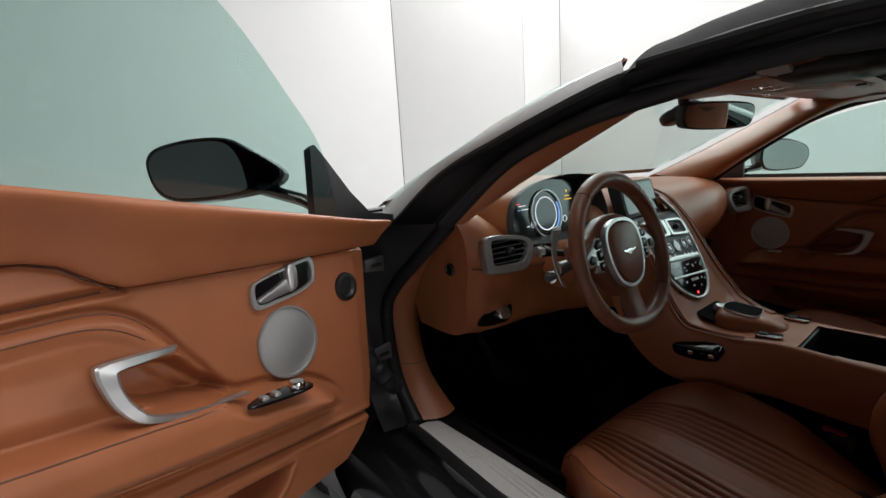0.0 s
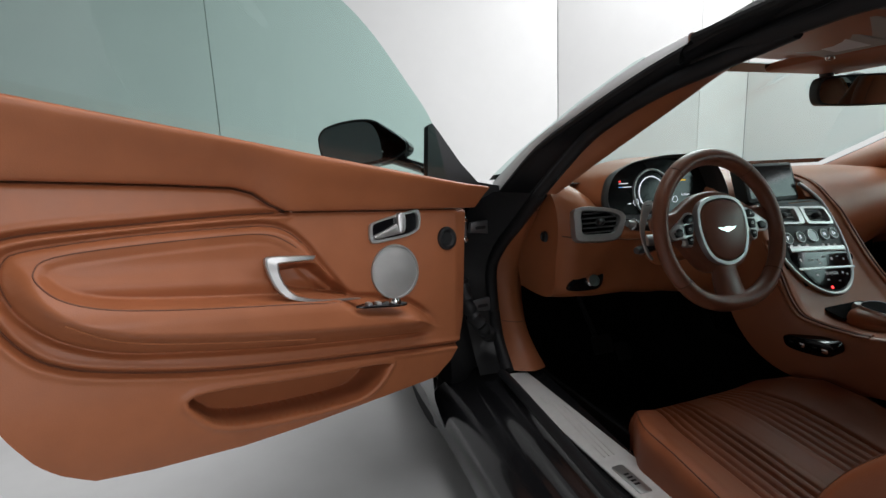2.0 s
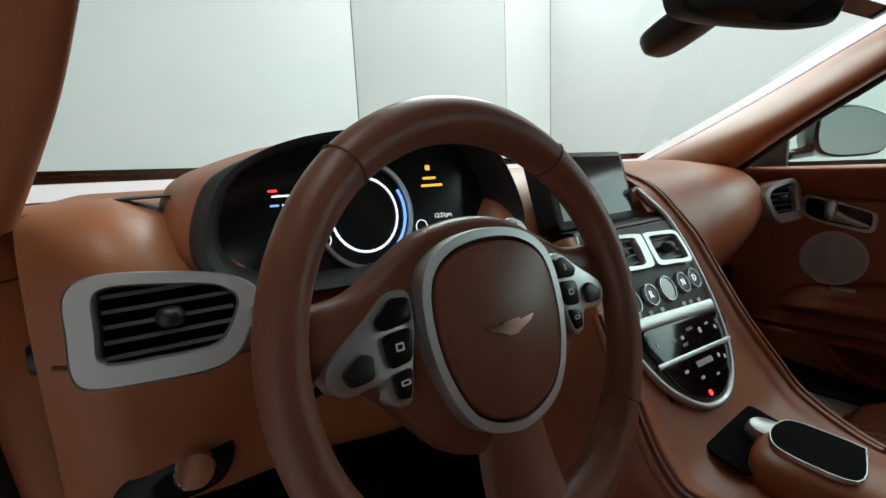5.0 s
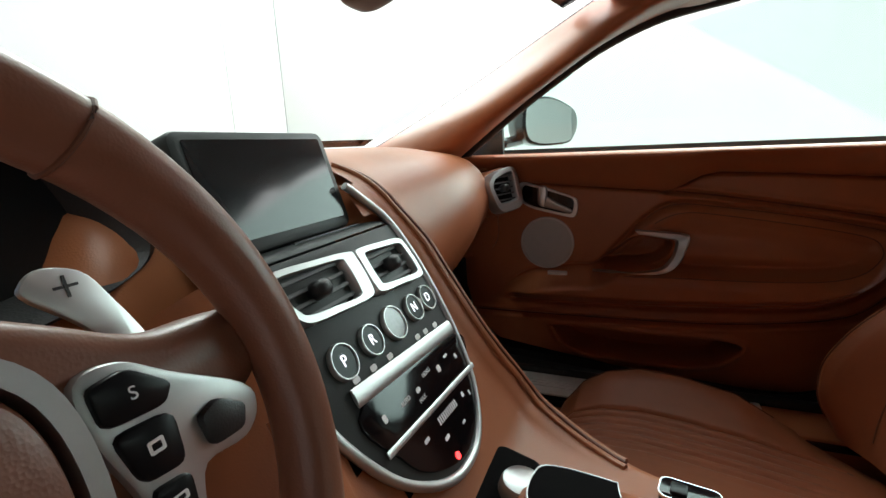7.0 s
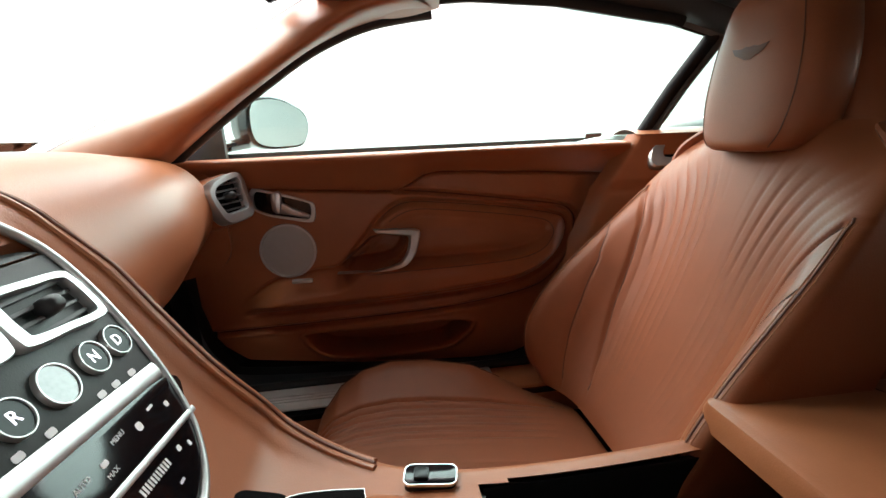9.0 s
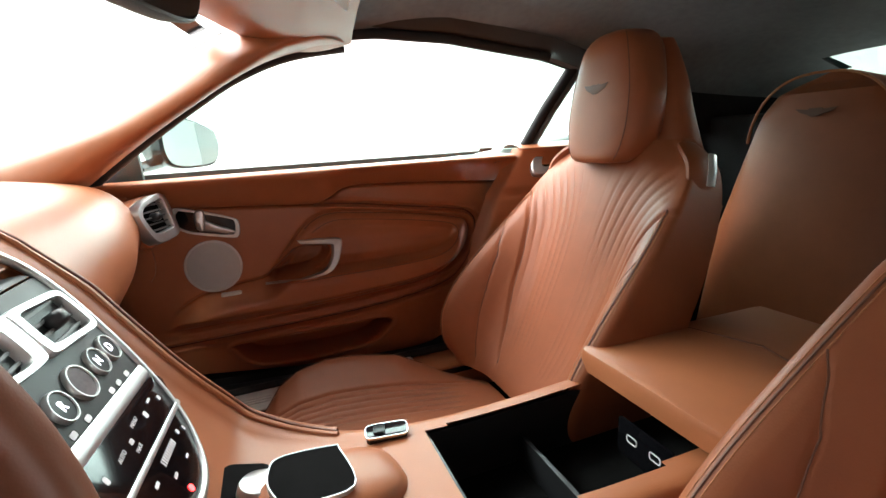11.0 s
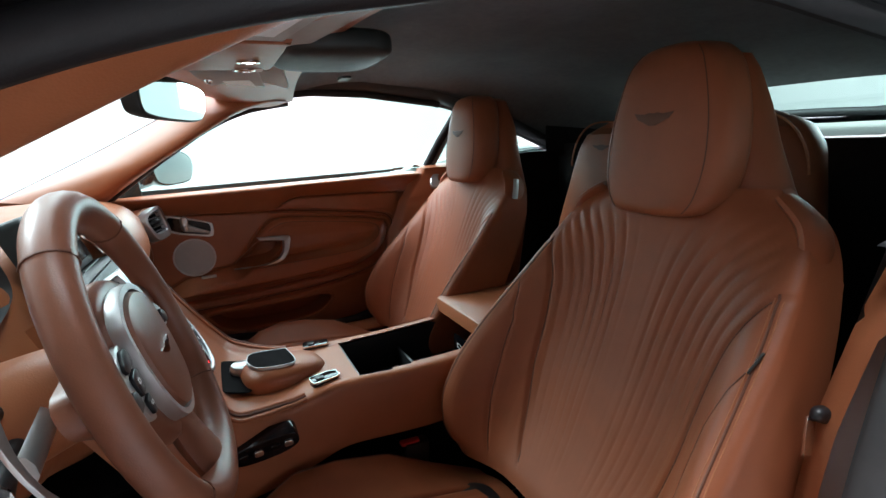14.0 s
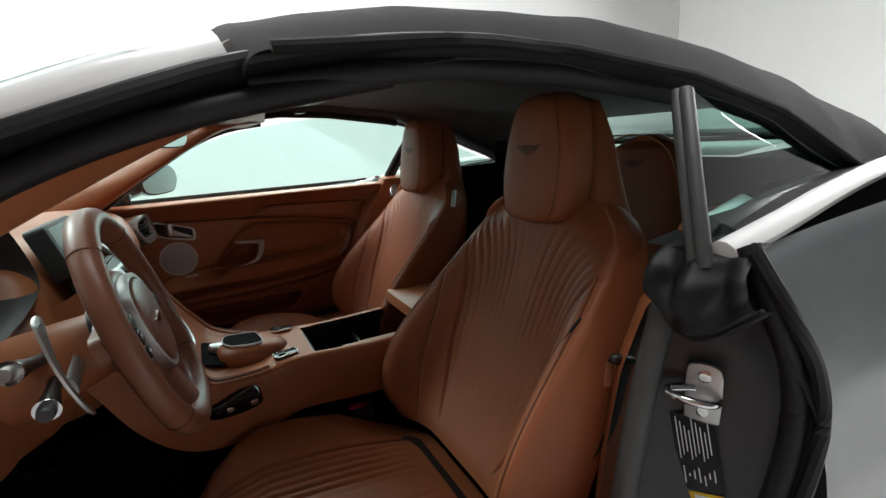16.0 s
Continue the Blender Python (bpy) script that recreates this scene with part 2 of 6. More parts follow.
def rrect(w, h, r, n=5, cx=0.0, cy=0.0):
    out = []
    for sx, sy, a0 in ((1, 1, 0), (-1, 1, 90), (-1, -1, 180), (1, -1, 270)):
        for i in range(n + 1):
            a = radians(a0 + 90 * i / n)
            out.append((cx + sx * (w / 2 - r) + r * math.cos(a), cy + sy * (h / 2 - r) + r * math.sin(a)))
    return out


def circle(r, n=28, cx=0.0, cy=0.0, ry=None):
    return [(cx + r * math.cos(2 * math.pi * i / n), cy + (ry or r) * math.sin(2 * math.pi * i / n)) for i in range(n)]


def lathe(profile, m=None, n=24):
    m = m or Matrix()
    bm = bmesh.new()
    rings = []
    for r, z in profile:
        if r < 1e-6:
            rings.append([bm.verts.new(m @ Vector((0, 0, z)))])
        else:
            rings.append([bm.verts.new(m @ Vector((r * math.cos(2 * math.pi * i / n), r * math.sin(2 * math.pi * i / n), z))) for i in range(n)])
    for a, b in zip(rings, rings[1:]):
        for j in range(n):
            q = [a[j % len(a)], a[(j + 1) % len(a)], b[(j + 1) % len(b)], b[j % len(b)]]
            u = []
            for v in q:
                if v not in u:
                    u.append(v)
            if len(u) > 2:
                bm.faces.new(u)
    return bm


def basis(origin, right, up):
    """The pose whose x runs along right, y along up, z out of both."""
    r = Vector(right).normalized()
    u = Vector(up)
    u = (u - r * u.dot(r)).normalized()
    z = r.cross(u)
    m = Matrix((r, u, z)).transposed().to_4x4()
    m.translation = Vector(origin)
    return m


def inside(p, poly):
    """Distance to the outline, positive within."""
    x, y = p
    q = np.asarray(poly, float)
    r = np.roll(q, -1, axis=0)
    d = r - q
    t = np.clip(((x - q[:, 0]) * d[:, 0] + (y - q[:, 1]) * d[:, 1]) / np.maximum(1e-12, (d ** 2).sum(1)), 0, 1)
    dist = np.sqrt((q[:, 0] + t * d[:, 0] - x) ** 2 + (q[:, 1] + t * d[:, 1] - y) ** 2).min()
    c = ((q[:, 1] > y) != (r[:, 1] > y)) & (x < (r[:, 0] - q[:, 0]) * (y - q[:, 1]) / np.where(d[:, 1] == 0, 1e-12, d[:, 1]) + q[:, 0])
    return dist if c.sum() % 2 else -dist


def to_line(p, line):
    x, y = p
    q = np.asarray(line, float)
    a, d = q[:-1], q[1:] - q[:-1]
    t = np.clip(((x - a[:, 0]) * d[:, 0] + (y - a[:, 1]) * d[:, 1]) / np.maximum(1e-12, (d ** 2).sum(1)), 0, 1)
    return np.sqrt((a[:, 0] + t * d[:, 0] - x) ** 2 + (a[:, 1] + t * d[:, 1] - y) ** 2).min()


def blob(rx, ry, rz, m=None, p=2.6, nu=28, nv=18):
    """A cushion-like rounded block."""
    m = m or Matrix()

    def e(c, q):
        return math.copysign(abs(c) ** (2 / q), c)

    def f(u, v):
        a, b = 2 * math.pi * u, math.pi * (v - 0.5)
        return m @ Vector((rx * e(math.cos(b), p) * e(math.cos(a), p), ry * e(math.cos(b), p) * e(math.sin(a), p), rz * e(math.sin(b), p)))

    return grid(f, nu, nv, ring_u=True)


def text(name, body_text, size, m, mat, parent):
    cu = bpy.data.curves.new(name, "FONT")
    cu.body, cu.size, cu.align_x, cu.align_y, cu.extrude = body_text, size, "CENTER", "CENTER", 0.0002
    tmp = bpy.data.objects.new(name, cu)
    me = bpy.data.meshes.new_from_object(tmp)
    bpy.data.objects.remove(tmp)
    me.materials.append(mat)
    me.transform(m)
    ob = new(name, me)
    ob.parent = parent
    if parent.type == "EMPTY" and not parent.get("local"):
        ob.matrix_parent_inverse = Matrix.Translation(-Vector(parent.location))
    return ob


# ---- the studio ----
ROOM = [(-6.0, 5.05), (-1.77, 4.5), (1.44, 4.2), (2.5, 3.45), (3.12, 3.46), (3.7, -6.0), (-6.0, -6.0)]
HIGH = 4.2


def wall(name, a, b, label):
    ax, ay = a
    bx, by = b
    d = Vector((bx - ax, by - ay, 0)).normalized()
    n = Vector((-d.y, d.x, 0))
    A, B = Vector((ax, ay, 0)) + d * 0.004, Vector((bx, by, 0)) - d * 0.004
    bm = bmesh.new()
    base = [A, B, B + n * 0.12, A + n * 0.12]
    lo, hi = [bm.verts.new(p) for p in base], [bm.verts.new(p + Vector((0, 0, HIGH))) for p in base]
    for i in range(4):
        bm.faces.new((lo[i], lo[(i + 1) % 4], hi[(i + 1) % 4], hi[i]))
    bm.faces.new(lo[::-1])
    bm.faces.new(hi)
    tagged(part(name, bm, DARK_WALL if name == "wall_west" else WALL, flat=True), label, "wall", kind="structure")


NAMES = ["wall_north_west", "wall_north", "wall_north_east", "wall_corner", "wall_east", "wall_south", "wall_west"]
for i, nm in enumerate(NAMES):
    wall(nm, ROOM[i], ROOM[(i + 1) % len(ROOM)], "dark grey curtained studio wall behind the open door" if nm == "wall_west" else "plain white painted studio wall panel with thin joints")
bm = slab([(p[0] * 1.02, p[1] * 1.02) for p in ROOM], 0.0, Matrix.Translation((0, 0, 0)), back=0.1)
tagged(part("floor", bm, FLOOR, flat=True), "pale grey smooth studio floor under the car", "floor", kind="structure")
# Unseen ceiling closing the room; its dark grey limits bounce into the cabin.
bm = slab([(p[0] * 1.03, p[1] * 1.03) for p in ROOM], 0.1, Matrix.Translation((0, 0, HIGH)))
tagged(part("ceiling", bm, CEILING, flat=True), "unseen plain studio ceiling, kept dark grey to hold down bounce light", "ceiling", kind="structure")
bm = grid(lambda u, v: Vector((-2 + 5.4 * u, 4.75 - 0.15 * u, 4.2 * v)), 2, 2)
tagged(part("wall_joint_backing", bm, SEAM, flat=True), "dark strip behind the wall joints", "wall", kind="structure")

# ---- car body ----
DOOR_M = Matrix(((0.31763, 0.94304, 0.09894, -1.63579), (-0.93980, 0.29922, 0.16507, -0.07534), (0.12606, -0.14541, 0.98131, 0.27972), (0, 0, 0, 1)))
body = thing("car_body", "dark grey metallic convertible body with silver windscreen pillars", "car", (0, 0, 0))


def mir(p, s):
    return Vector((p[0] * s, p[1], p[2]))


# roof edge along the side windows, rear pillar to windscreen header (right side, mirrored for left)
EDGE = [(-1.15, (0.60, 0.975)), (-0.90, (0.685, 0.965)), (-0.66, (0.705, 0.952)), (-0.32, (0.685, 1.098)), (-0.08, (0.668, 1.162)), (0.18, (0.657, 1.197)), (0.36, (0.650, 1.205)), (0.62, (0.642, 1.186))]
CROWN = [(-1.15, 1.02), (-0.90, 1.125), (-0.64, 1.205), (-0.32, 1.268), (-0.08, 1.292), (0.18, 1.298), (0.36, 1.290), (0.66, 1.246)]


def roof_pt(u, v, drop=0.0, lo=-1.12, hi=0.62, rim=0.0):
    y = lo + (hi - lo) * v
    x, z = at(EDGE, y)
    c = float(at(CROWN, y))
    s = 2 * u - 1
    k = 1 - abs(s) ** 6.5
    return Vector((x * s * (1 + rim), y + 0.05 * (1 - s * s) * v, z + (c - z) * k - drop))


def in_rear_window(u, v):
    p = roof_pt(u, v)
    return abs(p.x) < 0.43 and -1.07 < p.y < -0.79


soft_top = thing("soft_top", "black woven fabric convertible roof, closed, slightly creased", "roof", (0, -0.2, 1.2))


def fabric(u, v):
    p = roof_pt(u, v, rim=0.02, hi=0.575, drop=0.006 * smooth(0.95, 1.0, v))
    w = noise.noise(Vector((p.x * 3, p.y * 5, 0))) * 0.004 + 0.006 * math.exp(-((v - 0.33) / 0.03) ** 2) + 0.005 * math.exp(-((v - 0.66) / 0.03) ** 2)
    return p + Vector((0, 0, w))


part("fabric_cover", grid(fabric, 70, 90, keep=lambda u, v: not in_rear_window(u, v)), SOFT_TOP, soft_top)


def front_hem(u, v):
    """The rolled front edge of the fabric, tucked down on to the windscreen frame."""
    a = 1.9 * v
    return fabric(u, 1.0) + Vector((0, 0.030 * math.sin(a), -0.026 * (1 - math.cos(a))))


part("front_hem", grid(front_hem, 70, 8), SOFT_TOP, soft_top, "rolled black fabric front edge")
part("headlining", grid(lambda u, v: roof_pt(u, v, (0.020 + 0.012 * math.sin(v * 11) ** 2) * (1 - max(0.0, 2 * u - 1) ** 8), hi=0.46), 56, 70, keep=lambda u, v: not (abs(roof_pt(u, v, hi=0.46).x) < 0.42 and -1.07 < roof_pt(u, v, hi=0.46).y < -0.79)), LINER, soft_top, "dark cloth lining of the roof")
rw = part("rear_window", grid(lambda u, v: Vector((-0.45 + 0.90 * u, -1.08 + 0.30 * v, float(at(CROWN, -1.08 + 0.30 * v)) - 0.010)), 8, 8), GLASS_GREEN, soft_top, "small green-tinted rear window")
for s in (-1, 1):
    pts = [mir((float(at(EDGE, y)[0]) * 1.02, y, float(at(EDGE, y)[1]) + (0.012 if s > 0 else -0.004)), s) for y in np.linspace(-1.10, 0.575, 50)]
    part("edge_piping", sweep(pts, 0.008, 8), SOFT_TOP, soft_top)
    ys = np.linspace(-0.62, 0.60, 50)
    part("roof_rail", grid(lambda u, v: mir((float(at(EDGE, ys[round(v * 49)])[0]) * 1.015 - 0.075 * u - (0.035 if s < 0 else 0.0) * smooth(0.36, 0.60, ys[round(v * 49)]), ys[round(v * 49)], float(at(EDGE, ys[round(v * 49)])[1]) + (0.008 if s > 0 else -0.008) - (0.010 if s > 0 else 0.034) * math.sin(math.pi * u) + 0.030 * u), s), 10, 49), RUBBER, soft_top, "black rubber roof rail")
    pts = [mir((float(at(EDGE, y)[0]) * 1.0 - 0.012, y, float(at(EDGE, y)[1]) + (0.006 if s > 0 else -0.034)), s) for y in np.linspace(-0.10, 0.60, 40)]
    part("roof_seal", sweep(pts, lambda t: 0.012 * (1 - 0.6 * smooth(0.75, 1.0, t)), 10, flat=1.3), RUBBER, soft_top, "black rubber roof seal")

# pillars: windscreen edge, inner crest, door edge
WK = [(0.720, 1.215, 0.945), (0.715, 1.095, 1.0), (0.700, 0.985, 1.05), (0.685, 0.88, 1.10), (0.668, 0.78, 1.15), (0.645, 0.67, 1.203)]
IK = [(0.635, 1.02, 0.925), (0.597, 0.885, 1.0), (0.578, 0.79, 1.05), (0.560, 0.70, 1.10), (0.545, 0.613, 1.15), (0.53, 0.52, 1.178)]
DK = [(0.705, 0.975, 0.915), (0.678, 0.850, 1.003), (0.655, 0.752, 1.066), (0.642, 0.656, 1.122), (0.634, 0.55, 1.162), (0.628, 0.43, 1.180)]
DL = [(0.676, 1.0, 0.919), (0.645, 0.866, 1.035), (0.632, 0.769, 1.085), (0.625, 0.655, 1.120), (0.615, 0.54, 1.142), (0.612, 0.43, 1.160)]
WL = [(0.675, 1.225, 0.95), (0.662, 1.10, 1.005), (0.640, 0.985, 1.055), (0.620, 0.88, 1.10), (0.597, 0.78, 1.140), (0.568, 0.67, 1.172)]
WS, WLS, IS, DRS, DLS = spline(WK, 41), spline(WL, 41), spline(IK, 41), spline(DK, 41), spline(DL, 41)


def arc3(a, b, c, u):
    """A rounded run from a past b to c."""
    q = b * 2 - (a + c) / 2
    return a * (1 - u) ** 2 + q * 2 * u * (1 - u) + c * u * u


S1 = spline([(0.685, 1.26, 0.952), (0.670, 1.10, 1.025), (0.650, 0.905, 1.104), (0.610, 0.755, 1.172), (0.572, 0.638, 1.212)], 41)
S2 = spline([(0.721, 1.18, 0.908), (0.690, 1.017, 1.028), (0.675, 0.842, 1.096), (0.655, 0.695, 1.148), (0.625, 0.612, 1.174)], 41)
DGL = spline(DL + [(0.616, 0.34, 1.166), (0.624, 0.22, 1.170), (0.630, 0.10, 1.165)], 41)
GGL = spline([(0.721, 1.18, 0.908), (0.690, 1.017, 1.028), (0.675, 0.842, 1.096), (0.655, 0.695, 1.148), (0.640, 0.600, 1.176), (0.655, 0.46, 1.195), (0.664, 0.32, 1.200), (0.668, 0.20, 1.192)], 41)
for s in (-1, 1):
    DS, WE, SE, GE = (DLS, WLS, S1, S2) if s < 0 else (DRS, WS, WS + np.array([0.006, 0.004, 0.003]), DRS + np.array([0.034, 0.012, 0.004]))
    part("pillar_trim", grid(lambda u, v: mir(arc3(WE[round(v * 40)], IS[round(v * 40)], DS[round(v * 40)], u), s), 20, 40), TAN, body, "tan leather windscreen pillar trim")
    part("pillar_seal", sweep([mir(p + np.array([0.014, 0.004, 0.002]), s) for p in DS], 0.015, 10), RUBBER, body, "black rubber door seal")
    DG, GG = (DGL, GGL) if s < 0 else (DS, GE)
    part("pillar_gutter", grid(lambda u, v: mir(DG[round(v * 40)] * (1 - u) + (GG[round(v * 40)]) * u + np.array([0.014 * math.sin(u * 9.4) - 0.004, 0.012 * math.sin(u * 9.4), 0]), s), 16, 40), RUBBER, body, "black ribbed rubber gutter")
    part("pillar_gutter_lip", sweep([mir(p, s) for p in GG], 0.009, 8), RUBBER, body)
    part("pillar_skin", grid(lambda u, v: mir(SE[round(v * 40)] * (1 - u) + GE[round(v * 40)] * u + np.array([0.016, 0, 0.014]) * math.sin(math.pi * u), s), 8, 40), SILVER, body, "polished silver windscreen pillar, white reflection put into its colour")
    part("screen_rubber", grid(lambda u, v: mir(WE[round(v * 40)] * (1 - u) + SE[round(v * 40)] * u, s), 4, 40), RUBBER, body, "black windscreen edge rubber")
    # lower pillar trim beside the dashboard, down to the sill
    L = [(0.671, 1.0, 0.922), (0.684, 1.092, 0.843), (0.701, 1.195, 0.75), (0.708, 1.238, 0.665), (0.695, 1.232, 0.48), (0.71, 1.13, 0.392)]
    Rr = [(0.611, 1.11, 0.935), (0.612, 1.16, 0.84), (0.600, 1.225, 0.74), (0.615, 1.245, 0.62), (0.615, 1.21, 0.48), (0.61, 1.11, 0.392)]
    Ls, Rs = spline(L, 30), spline(Rr, 30)

    def kick(u, v):
        i = round(v * 29)
        return mir(Ls[i] * (1 - u) + Rs[i] * u + np.array([0, -0.02 * math.sin(math.pi * u), 0]), s)

    part("kick_trim", grid(kick, 8, 29), TAN, body, "tan leather lower pillar trim")
    part("door_seal", sweep([mir(p + np.array([0.016, 0.0, 0]), s) for p in Ls], 0.018, 10), RUBBER, body)
    JL = spline([(0.775, 1.04, 0.93), (0.80, 1.17, 0.87), (0.81, 1.23, 0.74), (0.80, 1.235, 0.60), (0.785, 1.21, 0.46), (0.775, 1.17, 0.36)], 30)
    part("hinge_jamb", grid(lambda u, v: mir(Ls[round(v * 29)] * (1 - u) + JL[round(v * 29)] * u + np.array([0.012, 0.03 * u, 0]), s), 4, 29), BLACK_PLASTIC, body, "black door hinge jamb")
    for k in (4, 22):
        part("trim_joint", sweep([kick(u, k / 29) + Vector((0, -0.001, 0)) for u in np.linspace(0.05, 0.85, 10)], 0.0012, 6), TAN_DARK, body, "thin joint in the leather")
    # sill
    prof = [(0.60, 0.30), (0.605, 0.372), (0.62, 0.378), (0.70, 0.374), (0.712, 0.385), (0.732, 0.385), (0.742, 0.36), (0.775, 0.345), (0.80, 0.315), (0.86, 0.30), (0.90, 0.265), (0.905, 0.20), (0.88, 0.15), (0.70, 0.14)]
    pp = spline(prof, 40)

    def sill_x(x, y):
        """The left sill splays outward towards the rear."""
        d = 0.012 + 0.095 * min(0.60, max(0.0, 1.11 - y)) if s < 0 else 0.0
        return x + d * (1.0 if x < 0.74 else 0.5 + 0.5 * smooth(0.82, 0.74, x))

    part("sill", grid(lambda u, v: mir((sill_x(pp[round(u * 39)][0], -0.10 + 1.42 * v), -0.10 + 1.42 * v, pp[round(u * 39)][1]), s), 39, 24), BLACK_PAINT, body, "black painted door sill with gloss steps")
    part("inner_sill_trim", grid(lambda u, v: mir((sill_x(0.612 - 0.012 * math.sin(math.pi * u) - 0.004, 0.10 + 1.02 * v), 0.10 + 1.02 * v, 0.300 + 0.074 * u), s), 8, 10), TAN, body, "tan leather strip along the inner sill")
    part("sill_seal", sweep([mir((sill_x(0.722, y) + (0.010 if s < 0 else 0), y, 0.388), s) for y in np.linspace(0.02, 1.13, 12)], 0.013, 10), RUBBER, body)
    plate = part("sill_plate", slab(rrect(0.082 if s < 0 else 0.100, 0.81, 0.012), 0.004, basis((-0.709, 0.725, 0.379), (1, 0, 0), (0.095, 1, 0)) if s < 0 else basis((0.668, 0.725, 0.385), (1, 0, 0), (0, 1, 0)), 0.0015), STEEL, body, "brushed metal sill tread plate with pressed lines")
    part("sill_end_trim", slab(rrect(0.10, 0.24, 0.006), 0.006, basis((sill_x(0.662, 0.198) * s, 0.198, 0.3785), (1, 0, 0), (0, 1, 0)), 0.003), TAN, body, "tan leather pad at the end of the tread plate")
    for i in range(3):
        x = 0.650 + 0.012 * i
        pts = [(s * sill_x(a, b), b, 0.3832 if s < 0 else 0.3892) for a, b in ((x + 0.014, 0.945 + 0.01 * i), (x + 0.012, 0.915 + 0.01 * i), (x, 0.90 + 0.01 * i), (x, 0.69))]
        part("pressed_line", sweep(pts, 0.0024, 6), STEEL, plate)
    part("sill_badge", slab(rrect(0.028, 0.085, 0.005), 0.0014, basis((sill_x(0.664, 0.615) * s, 0.615, 0.383 if s < 0 else 0.389), (1, 0, 0), (0, 1, 0)), 0.0005), SATIN, plate, "small metal badge plate")
    for i in range(4):
        part("badge_mark", slab(rrect(0.012, 0.005, 0.001, 2), 0.0004, basis((sill_x(0.664, 0.615) * s, 0.598 + 0.010 * i, 0.3845 if s < 0 else 0.3905), (1, 0, 0), (0, 1, 0))), BLACK_PLASTIC, plate)

# windscreen
screen_th = thing("windscreen", "large raked clear windscreen with faint green tint", "windscreen", (0, 0.95, 1.05))


def wind(u, v):
    s = 2 * u - 1
    p = WS[round(v * 40)]
    f = 1 - s * s
    p = p + (np.array([0, 0, -0.028]) * v ** 3 if s < 0 else 0)
    return Vector((p[0] * s, p[1] + 0.03 + f * (0.20 * (1 - v) + 0.10 * v), p[2] + 0.01 + f * (0.0 * (1 - v) + 0.025 * v)))


ob = part("pane", grid(wind, 24, 16), GLASS_CLEAR, screen_th)
part("black_edge_band", grid(lambda u, v: wind(u, 0.0) + Vector((0, -0.006 - 0.03 * v, 0.001 + 0.016 * v)), 24, 2), GLOSS, screen_th, "black printed band along the lower edge")
part("black_edge_band", grid(lambda u, v: wind(u, 1.0) + Vector((0, 0.030 * v - 0.002, -0.003 - 0.013 * v)), 24, 2), GLOSS, screen_th)

# ---- doors ----
CREASE = [(-0.02, 0.846), (0.06, 0.853), (0.30, 0.868), (0.42, 0.873), (0.455, 0.866), (0.49, 0.845), (0.52, 0.834), (0.75, 0.850), (1.02, 0.872)]
ZB = [(-0.05, 0.90), (0.0, 0.82), (0.03, 0.70), (0.07, 0.58), (0.11, 0.47), (0.16, 0.405), (0.24, 0.375), (0.30, 0.370), (0.56, 0.388), (0.90, 0.415), (0.95, 0.45), (1.0, 0.52)]
ARM = [(0.895, 0.560), (0.60, 0.562), (0.45, 0.568), (0.33, 0.577), (0.24, 0.588), (0.17, 0.615), (0.125, 0.655), (0.103, 0.70), (0.106, 0.735), (0.135, 0.752), (0.263, 0.777), (0.42, 0.797), (0.485, 0.802), (0.525, 0.792), (0.56, 0.765), (0.585, 0.735), (0.62, 0.695), (0.66, 0.655), (0.72, 0.648), (0.80, 0.636), (0.86, 0.605), (0.893, 0.575)]
DISH = [(0.64, 0.652), (0.50, 0.652), (0.35, 0.654), (0.24, 0.660), (0.18, 0.675), (0.148, 0.700), (0.142, 0.722), (0.165, 0.742), (0.27, 0.762), (0.42, 0.782), (0.48, 0.785), (0.52, 0.772), (0.56, 0.742), (0.61, 0.69)]
RING = [(1.0, 0.517), (0.75, 0.520), (0.45, 0.528), (0.28, 0.545), (0.17, 0.570), (0.115, 0.615), (0.083, 0.675), (0.075, 0.725), (0.086, 0.755), (0.125, 0.775), (0.263, 0.797), (0.40, 0.818), (0.52, 0.832)]
CUP = [(0.503, 0.722), (0.540, 0.730), (0.580, 0.730), (0.612, 0.706), (0.660, 0.658), (0.58, 0.660), (0.530, 0.672), (0.503, 0.698)]
POCKET = [(0.36, 0.492), (0.55, 0.494), (0.745, 0.496), (0.757, 0.483), (0.73, 0.445), (0.68, 0.422), (0.55, 0.414), (0.43, 0.420), (0.375, 0.448)]
STITCH = [(0.575, 0.574), (0.50, 0.580), (0.35, 0.592), (0.25, 0.607), (0.18, 0.64)]


def dense(poly, n, closed=True):
    return [tuple(p) for p in spline(poly, n, closed)]


ARMs, DISHs, CUPs, POCs, RINGs, STIs = dense(ARM, 70), dense(DISH, 50), dense(CUP, 30), dense(POCKET, 40), dense(RING, 50, False), dense(STITCH, 24, False)


